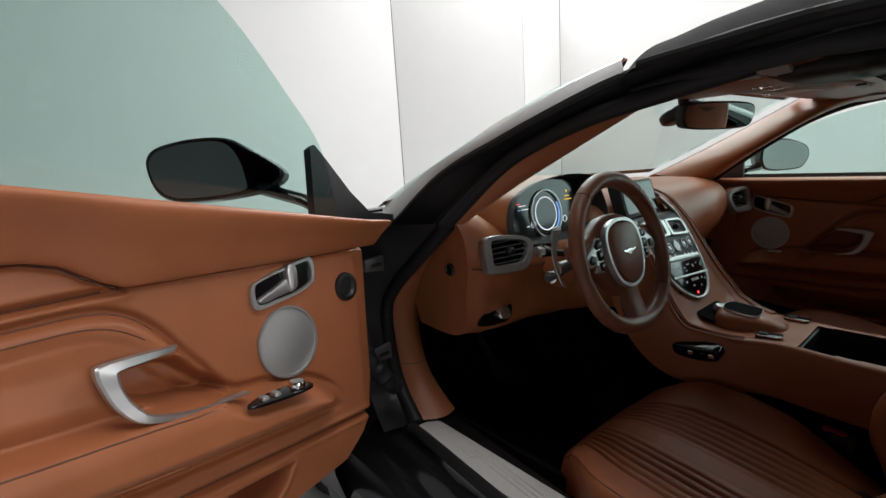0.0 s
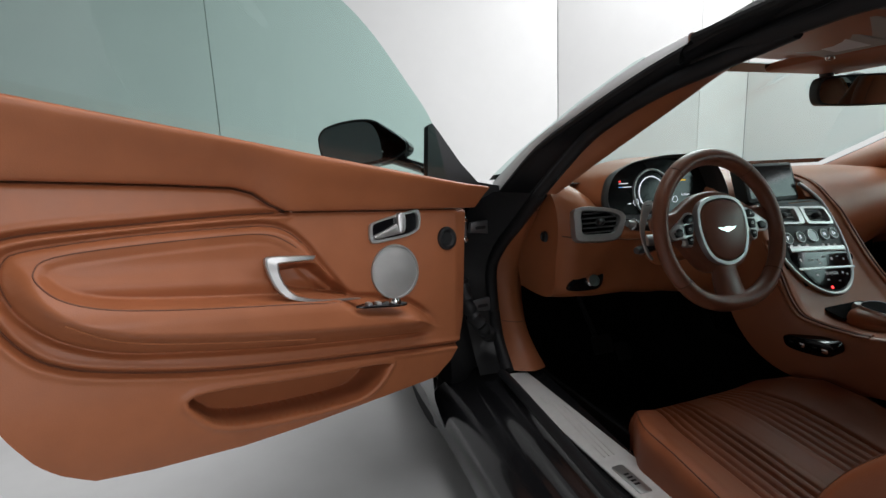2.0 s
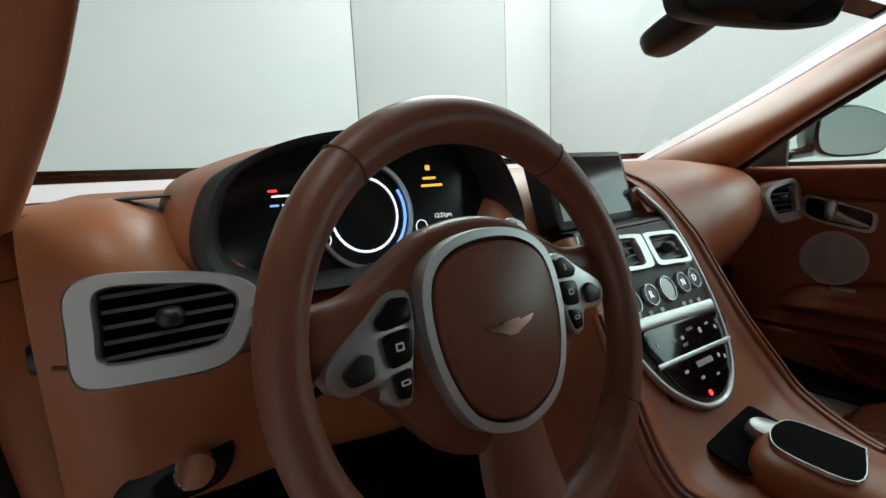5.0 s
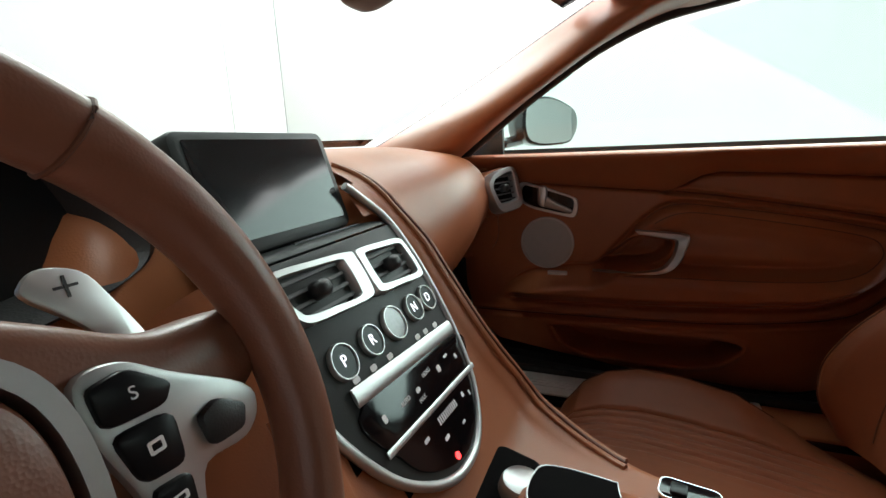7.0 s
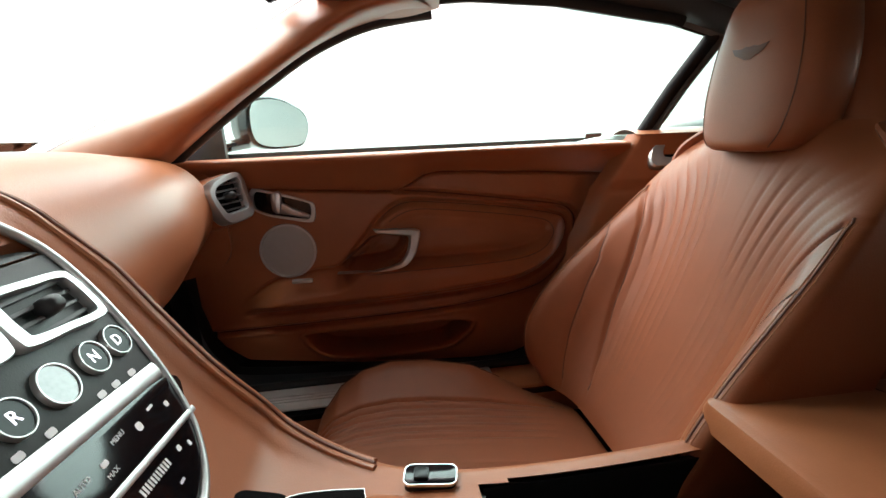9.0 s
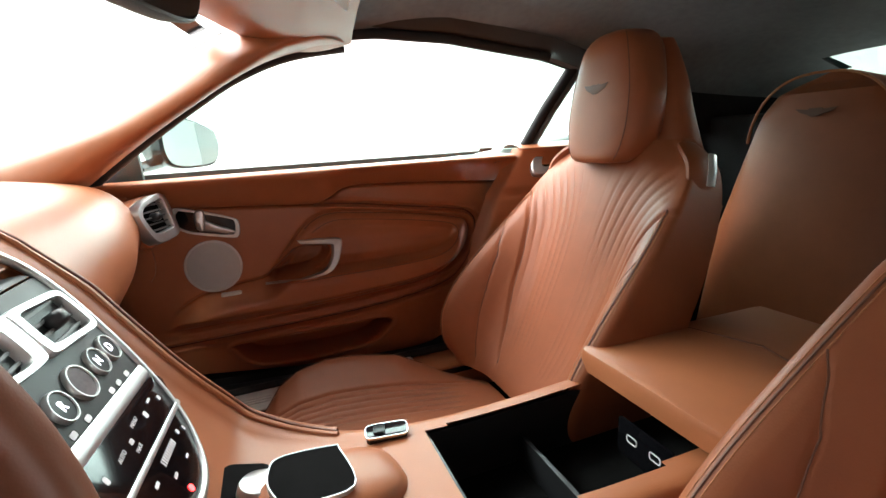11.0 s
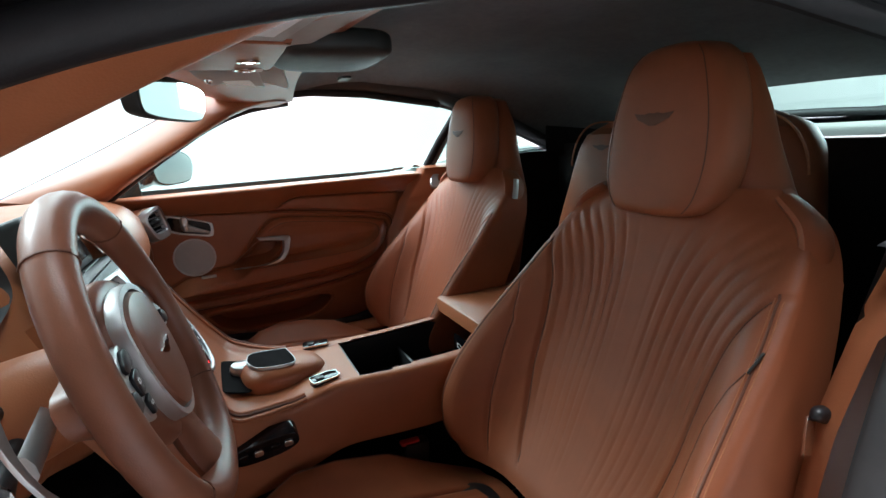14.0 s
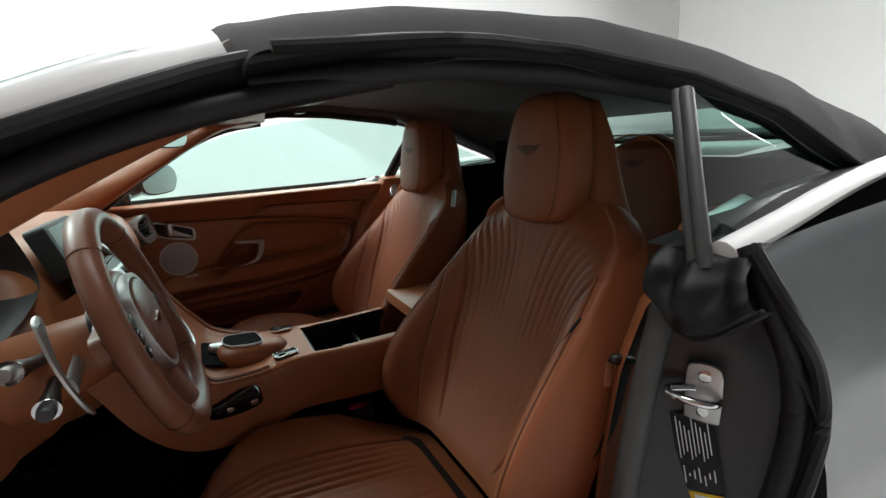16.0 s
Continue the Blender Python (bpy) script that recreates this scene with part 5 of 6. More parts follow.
for tip, nm in (((-0.158, 0.052, -0.126), "column_stalk"), ((-0.150, -0.020, -0.120), "column_stalk")):
    root = Vector((-0.03, tip[1] * 0.4, -0.125))
    e = Vector(tip)
    stalk = part(nm, sweep([wm @ root, wm @ root.lerp(e, 0.45), wm @ root.lerp(e, 0.70), wm @ root.lerp(e, 0.86)], lambda t: 0.009 + 0.006 * smooth(0.45, 0.8, t), 16), BLACK_PLASTIC, wheel, "black column stalk")
    part("stalk_collar", sweep([wm @ root.lerp(e, 0.86), wm @ root.lerp(e, 0.88)], 0.0158, 16), CHROME, stalk, "thin chrome ring")
    part("stalk_tip", sweep([wm @ root.lerp(e, 0.88), wm @ root.lerp(e, 0.97), wm @ e], lambda t: 0.0115 - 0.002 * t, 14, flat=0.9), GREY_RUBBER if tip[1] < 0 else SATIN, stalk, "pale push button on the end")

# ---- centre stack and console ----
console = thing("centre_console", "tan leather centre console sweeping down from the dashboard", "console", (0.02, 0.5, 0.3))
SPINE = [(0.0, (0.9503, 0.932, -0.062, 0.16)), (0.1, (0.9103, 0.902, -0.113, 0.205)), (0.22, (0.8673, 0.832, -0.136, 0.228)), (0.36, (0.8273, 0.763, -0.144, 0.236)), (0.48, (0.7833, 0.687, -0.154, 0.248)), (0.58, (0.7405, 0.6166, -0.162, 0.272)), (0.65, (0.7, 0.578, -0.15, 0.262)), (0.72, (0.62, 0.572, -0.115, 0.205)), (0.8, (0.52, 0.583, -0.1, 0.14)), (0.9, (0.34, 0.583, -0.122, 0.128)), (1.0, (0.02, 0.59, -0.14, 0.14))]
SP = spline([(*p, s) for s, p in SPINE], 101)


def con(u, v):
    i = round(v * 100)
    y, z, a, b, _ = SP[i]
    y2, z2 = SP[min(100, i + 1)][:2]
    y1, z1 = SP[max(0, i - 1)][:2]
    t = Vector((0, y2 - y1, z2 - z1)).normalized()
    n = Vector((0, t.z, -t.y)) * -1
    if n.z < 0:
        n = -n
    ridge = smooth(0.08, 0.24, v) * smooth(0.74, 0.60, v)
    lat, d = RIDGED[round(u * 60)] * ridge + PLAIN[round(u * 60)] * (1 - ridge)
    return Vector((a + (b - a) * lat, y, z)) + n * d


RIDGED = spline([(-0.02, -0.13), (-0.012, -0.08), (0.0, -0.030), (0.018, 0.004), (0.055, 0.017), (0.125, 0.010), (0.20, 0.002), (0.5, 0.0), (0.80, 0.002), (0.875, 0.010), (0.945, 0.017), (0.982, 0.004), (1.0, -0.030), (1.012, -0.08), (1.02, -0.13)], 61)
PLAIN = spline([(-0.02, -0.13), (-0.012, -0.08), (0.0, -0.022), (0.015, -0.004), (0.055, 0.002), (0.125, 0.002), (0.20, 0.001), (0.5, 0.0), (0.80, 0.001), (0.875, 0.002), (0.945, 0.002), (0.985, -0.004), (1.0, -0.022), (1.012, -0.08), (1.02, -0.13)], 61)


km = basis((0.055, 0.822, 0.766), (1, 0, 0), (0, 0.508, 0.861)) @ Matrix.Translation((0, 0, -0.006))
half = [(0.0, -0.163), (0.03, -0.158), (0.062, -0.138), (0.092, -0.100), (0.112, -0.034), (0.117, 0.045), (0.107, 0.105), (0.080, 0.142), (0.050, 0.168), (0.0, 0.172)]
left = [(-0.06, 0.168), (-0.108, 0.142), (-0.142, 0.105), (-0.153, 0.045), (-0.142, -0.034), (-0.112, -0.100), (-0.074, -0.138), (-0.036, -0.158)]
full = half + left
OUT = dense(full, 72)
KI = km.inverted()


def in_stack(u, v):
    p = KI @ con(u, v)
    above = p.y > 0.10 and -0.20 < p.x < 0.078
    return abs(p.z) < 0.09 and v < 0.62 and (above or inside((p.x, p.y), OUT) > 0.004)


def in_box(u, v):
    p = con(u, v)
    return -0.088 < p.x < 0.098 and 0.03 < p.y < 0.470 and p.z > 0.55


part("console_body", grid(con, 60, 100, keep=lambda u, v: not in_box(u, v) and not in_stack(u, v)), TAN, console, "tan leather console skin", angle=60)
for uc, v0 in ((0.286, 0.30), (0.714, 0.02)):
    for du, r, mat in ((-0.034, 0.0040, TAN), (0.0, 0.0022, TAN_DARK), (0.034, 0.0040, TAN)):
        pts = [con(uc + du, v) + Vector((0, 0, 0.0005 if mat is TAN else 0.0015)) for v in np.linspace(v0, 0.74, 70)]
        part("piping" if mat is TAN else "piping_groove", sweep(pts, r, 8), mat, console, "raised leather piping" if mat is TAN else "dark groove between the pipings")
# open bin
bin_th = part("storage_bin", slab([(-0.09, 0.02), (0.10, 0.02), (0.10, 0.472), (-0.09, 0.472)], 0.004, Matrix.Translation((0, 0, 0.485))), CARPET, console, "black lined open storage bin")
for a, b in (((-0.092, 0.02), (-0.092, 0.474)), ((0.102, 0.02), (0.102, 0.474)), ((-0.092, 0.474), (0.102, 0.474))):
    A, B = Vector((*a, 0.48)), Vector((*b, 0.48))
    d = (B - A).normalized()
    n = Vector((-d.y, d.x, 0)) * 0.004
    part("bin_wall", slab([(0, -0.003), ((B - A).length, -0.003), ((B - A).length, 0.003), (0, 0.003)], 0.098, Matrix.Translation(A) @ Matrix.Rotation(math.atan2(d.y, d.x), 4, "Z")), BLACK_PLASTIC, bin_th)
pp = basis((-0.012, 0.196, 0.535), (-1, 0, 0), (0, 0, 1))
ports = part("port_panel", slab(rrect(0.100, 0.060, 0.006), 0.003, pp, 0.001), GLOSS, bin_th, "gloss black socket panel")
for x in (-0.022, 0.020):
    part("socket_mark", frame_ring(rrect(0.020, 0.012, 0.004), rrect(0.017, 0.009, 0.003), 0.0008, pp @ Matrix.Translation((x, 0.004, 0.003))), WHITE_PRINT, ports)
part("bin_divider", slab(rrect(0.18, 0.006, 0.002), 0.05, Matrix.Translation((0.005, 0.33, 0.489))), BLACK_PLASTIC, bin_th)
lid = thing("armrest_lid", "tan leather padded armrest lid, slid back over the bin", "armrest", (0.0, 0.0, 0.6))
part("lid_base", slab(rrect(0.25, 0.40, 0.014), 0.014, basis((-0.005, -0.01, 0.588), (1, 0, 0.0), (0, 1, 0.02)), 0.0), BLACK_PLASTIC, lid, "black lid underside")
part("lid_stitch", sweep([(-0.13, 0.0, 0.6335), (0.0, -0.04, 0.6345), (0.12, 0.0, 0.6335)], 0.0015, 6), TAN_DARK, lid, "stitched seam")
part("lid_pad", slab([(p[0], p[1]) for p in rrect(0.27, 0.42, 0.018)], 0.034, basis((-0.005, -0.005, 0.600), (1, 0, 0.0), (0, 1, 0.02)), 0.012), TAN, lid, "tan leather pad")

# centre stack
part("stack_recess", slab([(p[0] * 0.985, p[1] * 0.985) for p in OUT], 0.002, km @ Matrix.Translation((0, 0, -0.034)), back=0.004), CHARCOAL, console, "dark recess below the screen")
stack = part("stack_plate", slab([(p[0] * 0.985, min(p[1] * 0.985, 0.104)) for p in OUT], 0.006, km, 0.002, back=0.02), CHARCOAL, console, "charcoal leather centre stack plate")
k0 = min(range(72), key=lambda k: (OUT[k][0] - 0.062) ** 2 + (OUT[k][1] - 0.160) ** 2)
k1 = min(range(72), key=lambda k: (OUT[k][0] + 0.142) ** 2 + (OUT[k][1] - 0.105) ** 2)
run = [OUT[k] for k in range(k0, -1, -1)] + [OUT[k] for k in range(71, k1 - 1, -1)]
part("stack_trim", sweep([km @ Vector((p[0] * 1.01, p[1] * 1.005, 0.006)) for p in run], 0.0050, 10, up=km.to_3x3() @ Vector((0, 0, 1))), SATIN, console, "satin silver stack outline trim")
VL = [(-0.122, 0.096), (-0.07, 0.094), (-0.012, 0.089), (-0.004, 0.080), (-0.005, 0.046), (-0.016, 0.036), (-0.07, 0.039), (-0.108, 0.043), (-0.122, 0.054), (-0.134, 0.082)]
VLI = [(-0.117, 0.089), (-0.07, 0.087), (-0.036, 0.084), (-0.029, 0.078), (-0.029, 0.052), (-0.036, 0.044), (-0.07, 0.047), (-0.104, 0.051), (-0.114, 0.058), (-0.124, 0.080)]
VR = [(0.0, 0.088), (0.05, 0.086), (0.088, 0.082), (0.098, 0.072), (0.102, 0.038), (0.094, 0.026), (0.05, 0.030), (0.006, 0.034), (-0.003, 0.044), (-0.004, 0.078)]
VRI = [(0.016, 0.080), (0.05, 0.078), (0.082, 0.075), (0.089, 0.068), (0.092, 0.043), (0.086, 0.035), (0.05, 0.038), (0.018, 0.042), (0.012, 0.048), (0.011, 0.073)]
for O, I in ((VL, VLI), (VR, VRI)):
    vent("centre_vent", km @ Vector((0, 0, 0.006)), km.to_3x3() @ Vector((1, 0, 0)), km.to_3x3() @ Vector((0, 1, 0)), O, I, console, 4)


def shelf(u, v):
    """Padded ledge from the foot of the screen forward to the plate."""
    x = -0.088 + 0.212 * u
    a, b = Vector((x, 0.912, 0.857)), km @ Vector((-0.135 + 0.235 * u, 0.106, 0.006))
    return a.lerp(b, v) + km.to_3x3() @ Vector((0, 0, 1)) * 0.008 * math.sin(math.pi * v)


part("screen_ledge", grid(shelf, 16, 10), CHARCOAL, console, "padded charcoal ledge below the screen")
part("ledge_line", sweep([shelf(u, 0.28) + Vector((0, -0.0008, 0.0008)) for u in np.linspace(0.42, 0.95, 14)], 0.0012, 6), BLACK_PLASTIC, console)
for x, r, mat in ((-0.092, 0.0175, BUTTON), (-0.044, 0.0165, BUTTON), (0.003, 0.0195, CRYSTAL), (0.051, 0.0165, BUTTON), (0.088, 0.0165, BUTTON)):
    b = part("round_button", lathe([(r, 0.006), (r * 0.98, 0.0100), (r * 0.95, 0.0112), (r * 0.89, 0.0112), (r * 0.85, 0.0085), (0.0, 0.0070)], km @ Matrix.Translation((x, 0.001, 0)), 36), SATIN, console, "round button with chrome rim")
    part("button_face", slab(circle(r * 0.86, 28), 0.0016, km @ Matrix.Translation((x, 0.001, 0.0080))), mat, b)
part("black_panel", slab(dense([(-0.10, -0.04), (0.104, -0.058), (0.096, -0.095), (0.06, -0.135), (0.0, -0.155), (-0.06, -0.135), (-0.09, -0.10)], 44), 0.003, km @ Matrix.Translation((0, 0, 0.006)), 0.001), GLOSS, console, "gloss black touch panel")
for y0, y1, w in ((-0.030, -0.046, 0.010), (-0.086, -0.101, 0.004)):
    part("metal_bar", sweep([km @ Vector((-0.105, y0, 0.010)), km @ Vector((0.10, y1, 0.010))], w * 0.85, 10, flat=0.22, up=km.to_3x3() @ Vector((0, 0, 1))), SATIN, console, "satin metal bar")
part("warning_light", slab(circle(0.004, 10), 0.002, km @ Matrix.Translation((-0.02, -0.146, 0.008))), RED, console, "lit red hazard light")

# display screen
disp = thing("display_screen", "dark infotainment screen standing in the dashboard", "screen", (-0.03, 0.92, 0.87))
dm = basis((0.018, 0.924, 0.914), (1, 0, 0), (0, 0.297, 0.955))
part("screen_case", slab(rrect(0.204, 0.114, 0.012), 0.006, dm, 0.005, back=0.03), CHARCOAL, disp, "charcoal screen housing")
part("screen_glass", slab(rrect(0.180, 0.092, 0.002), 0.001, dm @ Matrix.Translation((0, 0.002, 0.006))), SCREEN, disp, "switched-off dark glass")

# console fittings
part("palm_rest", blob(0.060, 0.085, 0.034, pose(0.035, 0.608, 0.576, 6, 0, 10), 3.0), TAN, console, "padded tan leather touch controller rest")
tm = basis((0.042, 0.626, 0.6115), (1, 0.1, 0), (-0.1, 1, 0.105))
pad_o = dense([(-0.040, -0.034), (0.030, -0.036), (0.040, -0.028), (0.042, 0.030), (0.022, 0.046), (-0.012, 0.048), (-0.040, 0.030)], 36)
part("touch_pad", slab(pad_o, 0.002, tm), DUCT, console, "satin black touch pad")
part("touch_pad_rim", frame_ring([(p[0] * 1.03, p[1] * 1.03) for p in pad_o], pad_o, 0.003, tm, back=0.004), SATIN, console, "satin touch pad rim")
# Flat slab coloured near black for the shaded recess at the dial.
part("tray", slab(rrect(0.15, 0.055, 0.012), 0.003, basis((0.05, 0.702, 0.588), (1, 0, 0), (0, 1, 0.30))), DUCT, console, "near-black slab, recess shade put into its colour, by the rotary dial")
part("rotary_dial", lathe([(0.024, 0.0), (0.025, 0.006), (0.023, 0.016), (0.021, 0.019), (0.018, 0.017), (0.0, 0.017)], basis((0.066, 0.688, 0.586), (1, 0, 0), (0, 1, 0.12)), 36), SATIN, console, "satin metal rotary dial")
for nm, x, y, z, a in (("seat_switch", -0.057, 0.541, 0.5885, 10), ("seat_switch", 0.116, 0.525, 0.5885, -10)):
    m = pose(x, y, z, 0, 0, a)
    plate = part(nm, slab(rrect(0.030, 0.056, 0.008), 0.003, m, 0.001, back=0.01), GLOSS, console, "gloss black switch with chrome rim")
    part("switch_rim", frame_ring(rrect(0.0316, 0.0576, 0.0088), rrect(0.0300, 0.056, 0.008), 0.0034, m), CHROME, plate)
    part("switch_key", slab(rrect(0.018, 0.016, 0.003), 0.006, m @ Matrix.Translation((0, 0.010, 0)), 0.001), BUTTON, plate)
mside = basis((-0.156, 0.672, 0.538), (0, -1, 0.05), (-0.1, 0, 1))
sidep = part("seat_control_plate", slab(dense([(-0.055, 0.0), (-0.045, 0.016), (0.03, 0.020), (0.055, 0.014), (0.055, -0.008), (0.02, -0.018), (-0.04, -0.016)], 36), 0.006, mside, 0.002, back=0.03), GLOSS, console, "gloss black seat control plate")
for x in (-0.035, -0.010, 0.018, 0.040):
    part("seat_control_key", slab(rrect(0.016, 0.012, 0.004), 0.010, mside @ Matrix.Translation((x, 0.001, 0)), 0.002), CHROME if x in (-0.010, 0.040) else GLOSS, sidep)


text("key_letter", "S", 0.008, wm @ Matrix.Translation((0.097, 0.034, 0.0046)), WHITE_PRINT, wheel)
text("clock_readout", "12:21pm", 0.009, cm @ Matrix.Translation((0.100, -0.030, 0.0024)), WHITE_MARK, cl)
for x, ch in ((-0.092, "P"), (-0.044, "R"), (0.051, "N"), (0.088, "D")):
    text("button_letter", ch, 0.015, km @ Matrix.Translation((x, 0.001, 0.0099)), WHITE_MARK, console)
for x, y, w, hh in ((-0.085, -0.062, 0.006, 0.008), (-0.022, -0.068, 0.008, 0.005), (0.03, -0.070, 0.008, 0.008), (0.055, -0.066, 0.010, 0.003), (0.075, -0.076, 0.006, 0.006), (-0.05, -0.108, 0.010, 0.004), (-0.02, -0.125, 0.010, 0.004), (0.045, -0.112, 0.006, 0.006), (0.06, -0.118, 0.004, 0.006), (0.02, -0.132, 0.008, 0.003)):
    part("panel_mark", slab(rrect(w, hh, min(w, hh) * 0.3, 2), 0.0003, km @ Matrix.Translation((x, y, 0.0092))), WHITE_PRINT, console)
for i in range(11):
    part("panel_tick", slab([(-0.0012, -0.004), (0.0012, -0.004), (0.0012, 0.004), (-0.0012, 0.004)], 0.0003, km @ Matrix.Translation((-0.018 + 0.0042 * i, -0.1075 - 0.0003 * i, 0.0092))), WHITE_PRINT, console)
for x in (-0.088, -0.06, -0.03, 0.03, 0.05, 0.075):
    part("bar_mark", slab(rrect(0.010, 0.006, 0.002, 2), 0.0004, km @ Matrix.Translation((x, -0.018 - 0.078 * (x + 0.1), 0.0065))), WHITE_PRINT, console)
# cluster read-outs
for x, y, w, mat in ((-0.115, 0.012, 0.030, WHITE_MARK), (-0.128, 0.018, 0.010, RED), (-0.128, 0.002, 0.010, BLUE), (-0.105, 0.002, 0.030, WHITE_MARK), (-0.100, -0.045, 0.012, WHITE_MARK)):
    part("readout", slab(rrect(w, 0.0022, 0.001, 2), 0.0004, cm @ Matrix.Translation((x, y, 0.0022))), mat, cl)
for x, y, w in ((0.085, 0.022, 0.022), (0.088, 0.012, 0.036)):
    part("amber_line", slab(rrect(w, 0.0034, 0.001, 2), 0.0004, cm @ Matrix.Translation((x, y, 0.0022))), AMBER, cl)
part("amber_icon", slab(rrect(0.008, 0.007, 0.002, 2), 0.0004, cm @ Matrix.Translation((0.084, 0.036, 0.0022))), AMBER, cl)
for x in (-0.078, 0.062):
    part("small_dial", frame_ring(circle(0.0095, 20, x, -0.042), circle(0.0085, 20, x, -0.042), 0.001, cm @ Matrix.Translation((0, 0, 0.002))), WHITE_MARK, cl)

part("tweeter_grille", slab(circle(0.055, 30, 0, 0, 0.022), 0.002, basis((-0.52, 1.10, 0.9375), (1, 0, 0.03), (0, 1, 0.02))), CHARCOAL, dash, "oval dark speaker grille in the dashboard top")
part("end_panel", slab(dense([(0.90, 0.70), (0.89, 0.80), (0.92, 0.90), (1.02, 0.925), (1.25, 0.93), (1.26, 0.62), (1.03, 0.66)], 50), 0.012, basis((0.722, 0, 0), (0, 1, 0), (0, 0, 1)), 0.0), TAN, dash)
for word, x, y in (("AUTO", -0.048, -0.066), ("MAX", -0.022, -0.078), ("MENU", 0.005, -0.062)):
    text("panel_word", word, 0.0065, km @ Matrix.Translation((x, y, 0.0094)), WHITE_PRINT, console)

# ---- cabin floor and linings ----
floor_pan = thing("cabin_floor", "black carpeted footwells and transmission tunnel", "carpet", (0, 0.5, 0.2))
part("carpet", grid(lambda u, v: Vector((-0.70 + 1.40 * u, -0.9 + 2.3 * v, 0.205 + 0.20 * math.exp(-((u - 0.515) / 0.085) ** 4) + (0.35 * max(0, v - 0.88) / 0.12) * 1.2 + noise.noise(Vector((u * 20, v * 30, 0))) * 0.002)), 70, 70), CARPET, floor_pan, "black cut-pile carpet")
part("firewall", slab([(-0.78, 0.15), (0.78, 0.15), (0.78, 0.93), (-0.78, 0.93)], 0.01, basis((0, 1.42, 0), (1, 0, 0), (0, 0, 1))), CARPET, floor_pan, "black firewall trim")
for s in (-1, 1):
    part("side_wall", slab([(-0.95, 0.20), (1.42, 0.20), (1.42, 0.372), (-0.95, 0.372)], 0.012, basis((0.610 * s, 0, 0), (0, 1, 0), (0, 0, 1))), CARPET, floor_pan, "black carpeted inner sill")
    part("foot_side", slab([(1.02 if s > 0 else 1.255, 0.20), (1.42, 0.20), (1.42, 0.92), (1.02 if s > 0 else 1.255, 0.92)], 0.012, basis(((0.69 if s > 0 else 0.655) * s, 0, 0), (0, 1, 0), (0, 0, 1))), CARPET, floor_pan)
for x, w, y, z, h in ((-0.24, 0.055, 1.20, 0.30, 0.14), (-0.36, 0.075, 1.17, 0.40, 0.06)):
    part("pedal", slab(rrect(w, h, 0.01), 0.010, basis((x, y, z), (1, 0, 0), (0, 0.45, 1)), 0.003), BLACK_PLASTIC, floor_pan, "black rubber pedal")
    part("pedal_arm", sweep([(x, y + 0.02, z), (x, y + 0.12, z + 0.12), (x, y + 0.16, z + 0.3)], 0.008, 8), BLACK_PLASTIC, floor_pan)
for s in (-1, 1):
    part("seat_rail", sweep([(-0.335 + s * 0.17, 0.15, 0.222), (-0.335 + s * 0.17, 0.72, 0.222)], 0.012, 8), BLACK_PLASTIC, floor_pan)
    part("seat_rail", sweep([(0.335 + s * 0.17, 0.15, 0.222), (0.335 + s * 0.17, 0.72, 0.222)], 0.012, 8), BLACK_PLASTIC, floor_pan)

# ---- rear quarter trims ----
for s in (-1, 1):
    q = thing("quarter_trim", "tan leather trim panel behind the door with metal belt guide", "trim panel", (0.7 * s, -0.25, 0.6), group="rear quarter trims")

    def qpanel(u, v):
        yf = float(np.interp(0.30 + 0.62 * v, [0.30, 0.46, 0.55, 0.70, 0.81, 0.92], [0.22, 0.165, 0.148, 0.115, 0.06, -0.03]))
        y = yf - (yf + 0.36) * u
        z = 0.28 + 0.655 * v
        x = 0.702 - 0.016 * math.sin(math.pi * v) + 0.03 * smooth(0.06, 0.0, u) - 0.05 * u
        x += 0.006 * math.exp(-((v - 0.815) / 0.008) ** 2)
        return Vector((x * s, y, z))
    part("panel", grid(qpanel, 40, 60), TAN, q, "tan leather panel", angle=60)
    if s > 0:
        part("ledge", grid(lambda u, v: Vector((s * (0.70 - 0.05 * u + 0.11 * v * (1 - 0.3 * u)), -0.035 - 0.20 * u, 0.934 + 0.012 * math.sin(math.pi * v))), 20, 6), TAN, q)
    gm = basis((s * 0.690, -0.142, 0.902), (0, -1, 0.24), (0.55 * s, 0.2, 1))
    go = dense([(-0.088, -0.026), (-0.078, 0.010), (-0.034, 0.030), (0.06, 0.034), (0.088, 0.026), (0.092, -0.012), (0.06, -0.034), (-0.04, -0.038)], 40)
    gi = [(0.016 + (p[0] - 0.012) * 0.66, 0.001 + p[1] * 0.55) for p in go]
    gm2 = gm @ Matrix.Diagonal((1, 1, -1, 1)) if s < 0 else gm
    part("belt_guide", frame_ring(go, gi, 0.010, gm2 , back=0.01), SATIN, q, "satin metal seat belt guide")
    part("belt_slot", slab(gi, 0.003, gm2, back=0.008), GLOSS, q)

# black window post and sill end behind the passenger's door glass
post = thing("window_post", "black rubber-edged post behind the closed passenger window", "window post", (0.70, -0.1, 0.93))
part("post_bar", sweep([(0.735, -0.055, 0.915), (0.715, -0.125, 1.03), (0.672, -0.225, 1.185)], 0.017, 10, flat=0.8, up=(1, 0, 0)), RUBBER, post)
part("post_edge", sweep([(0.722, -0.080, 0.925), (0.702, -0.148, 1.035), (0.662, -0.245, 1.18)], 0.008, 8), GREY_RUBBER, post, "grey glass edge seal")
for y0 in (0.035, -0.115):
    mk = part("glass_mark", slab(rrect(0.040, 0.010, 0.001, 2), 0.0005, basis((0.772 if y0 > 0 else 0.755, y0, 0.936), (0, -1, 0), (-0.4, 0, 1))), GREY_RUBBER, post, "small printed mark on the glass")

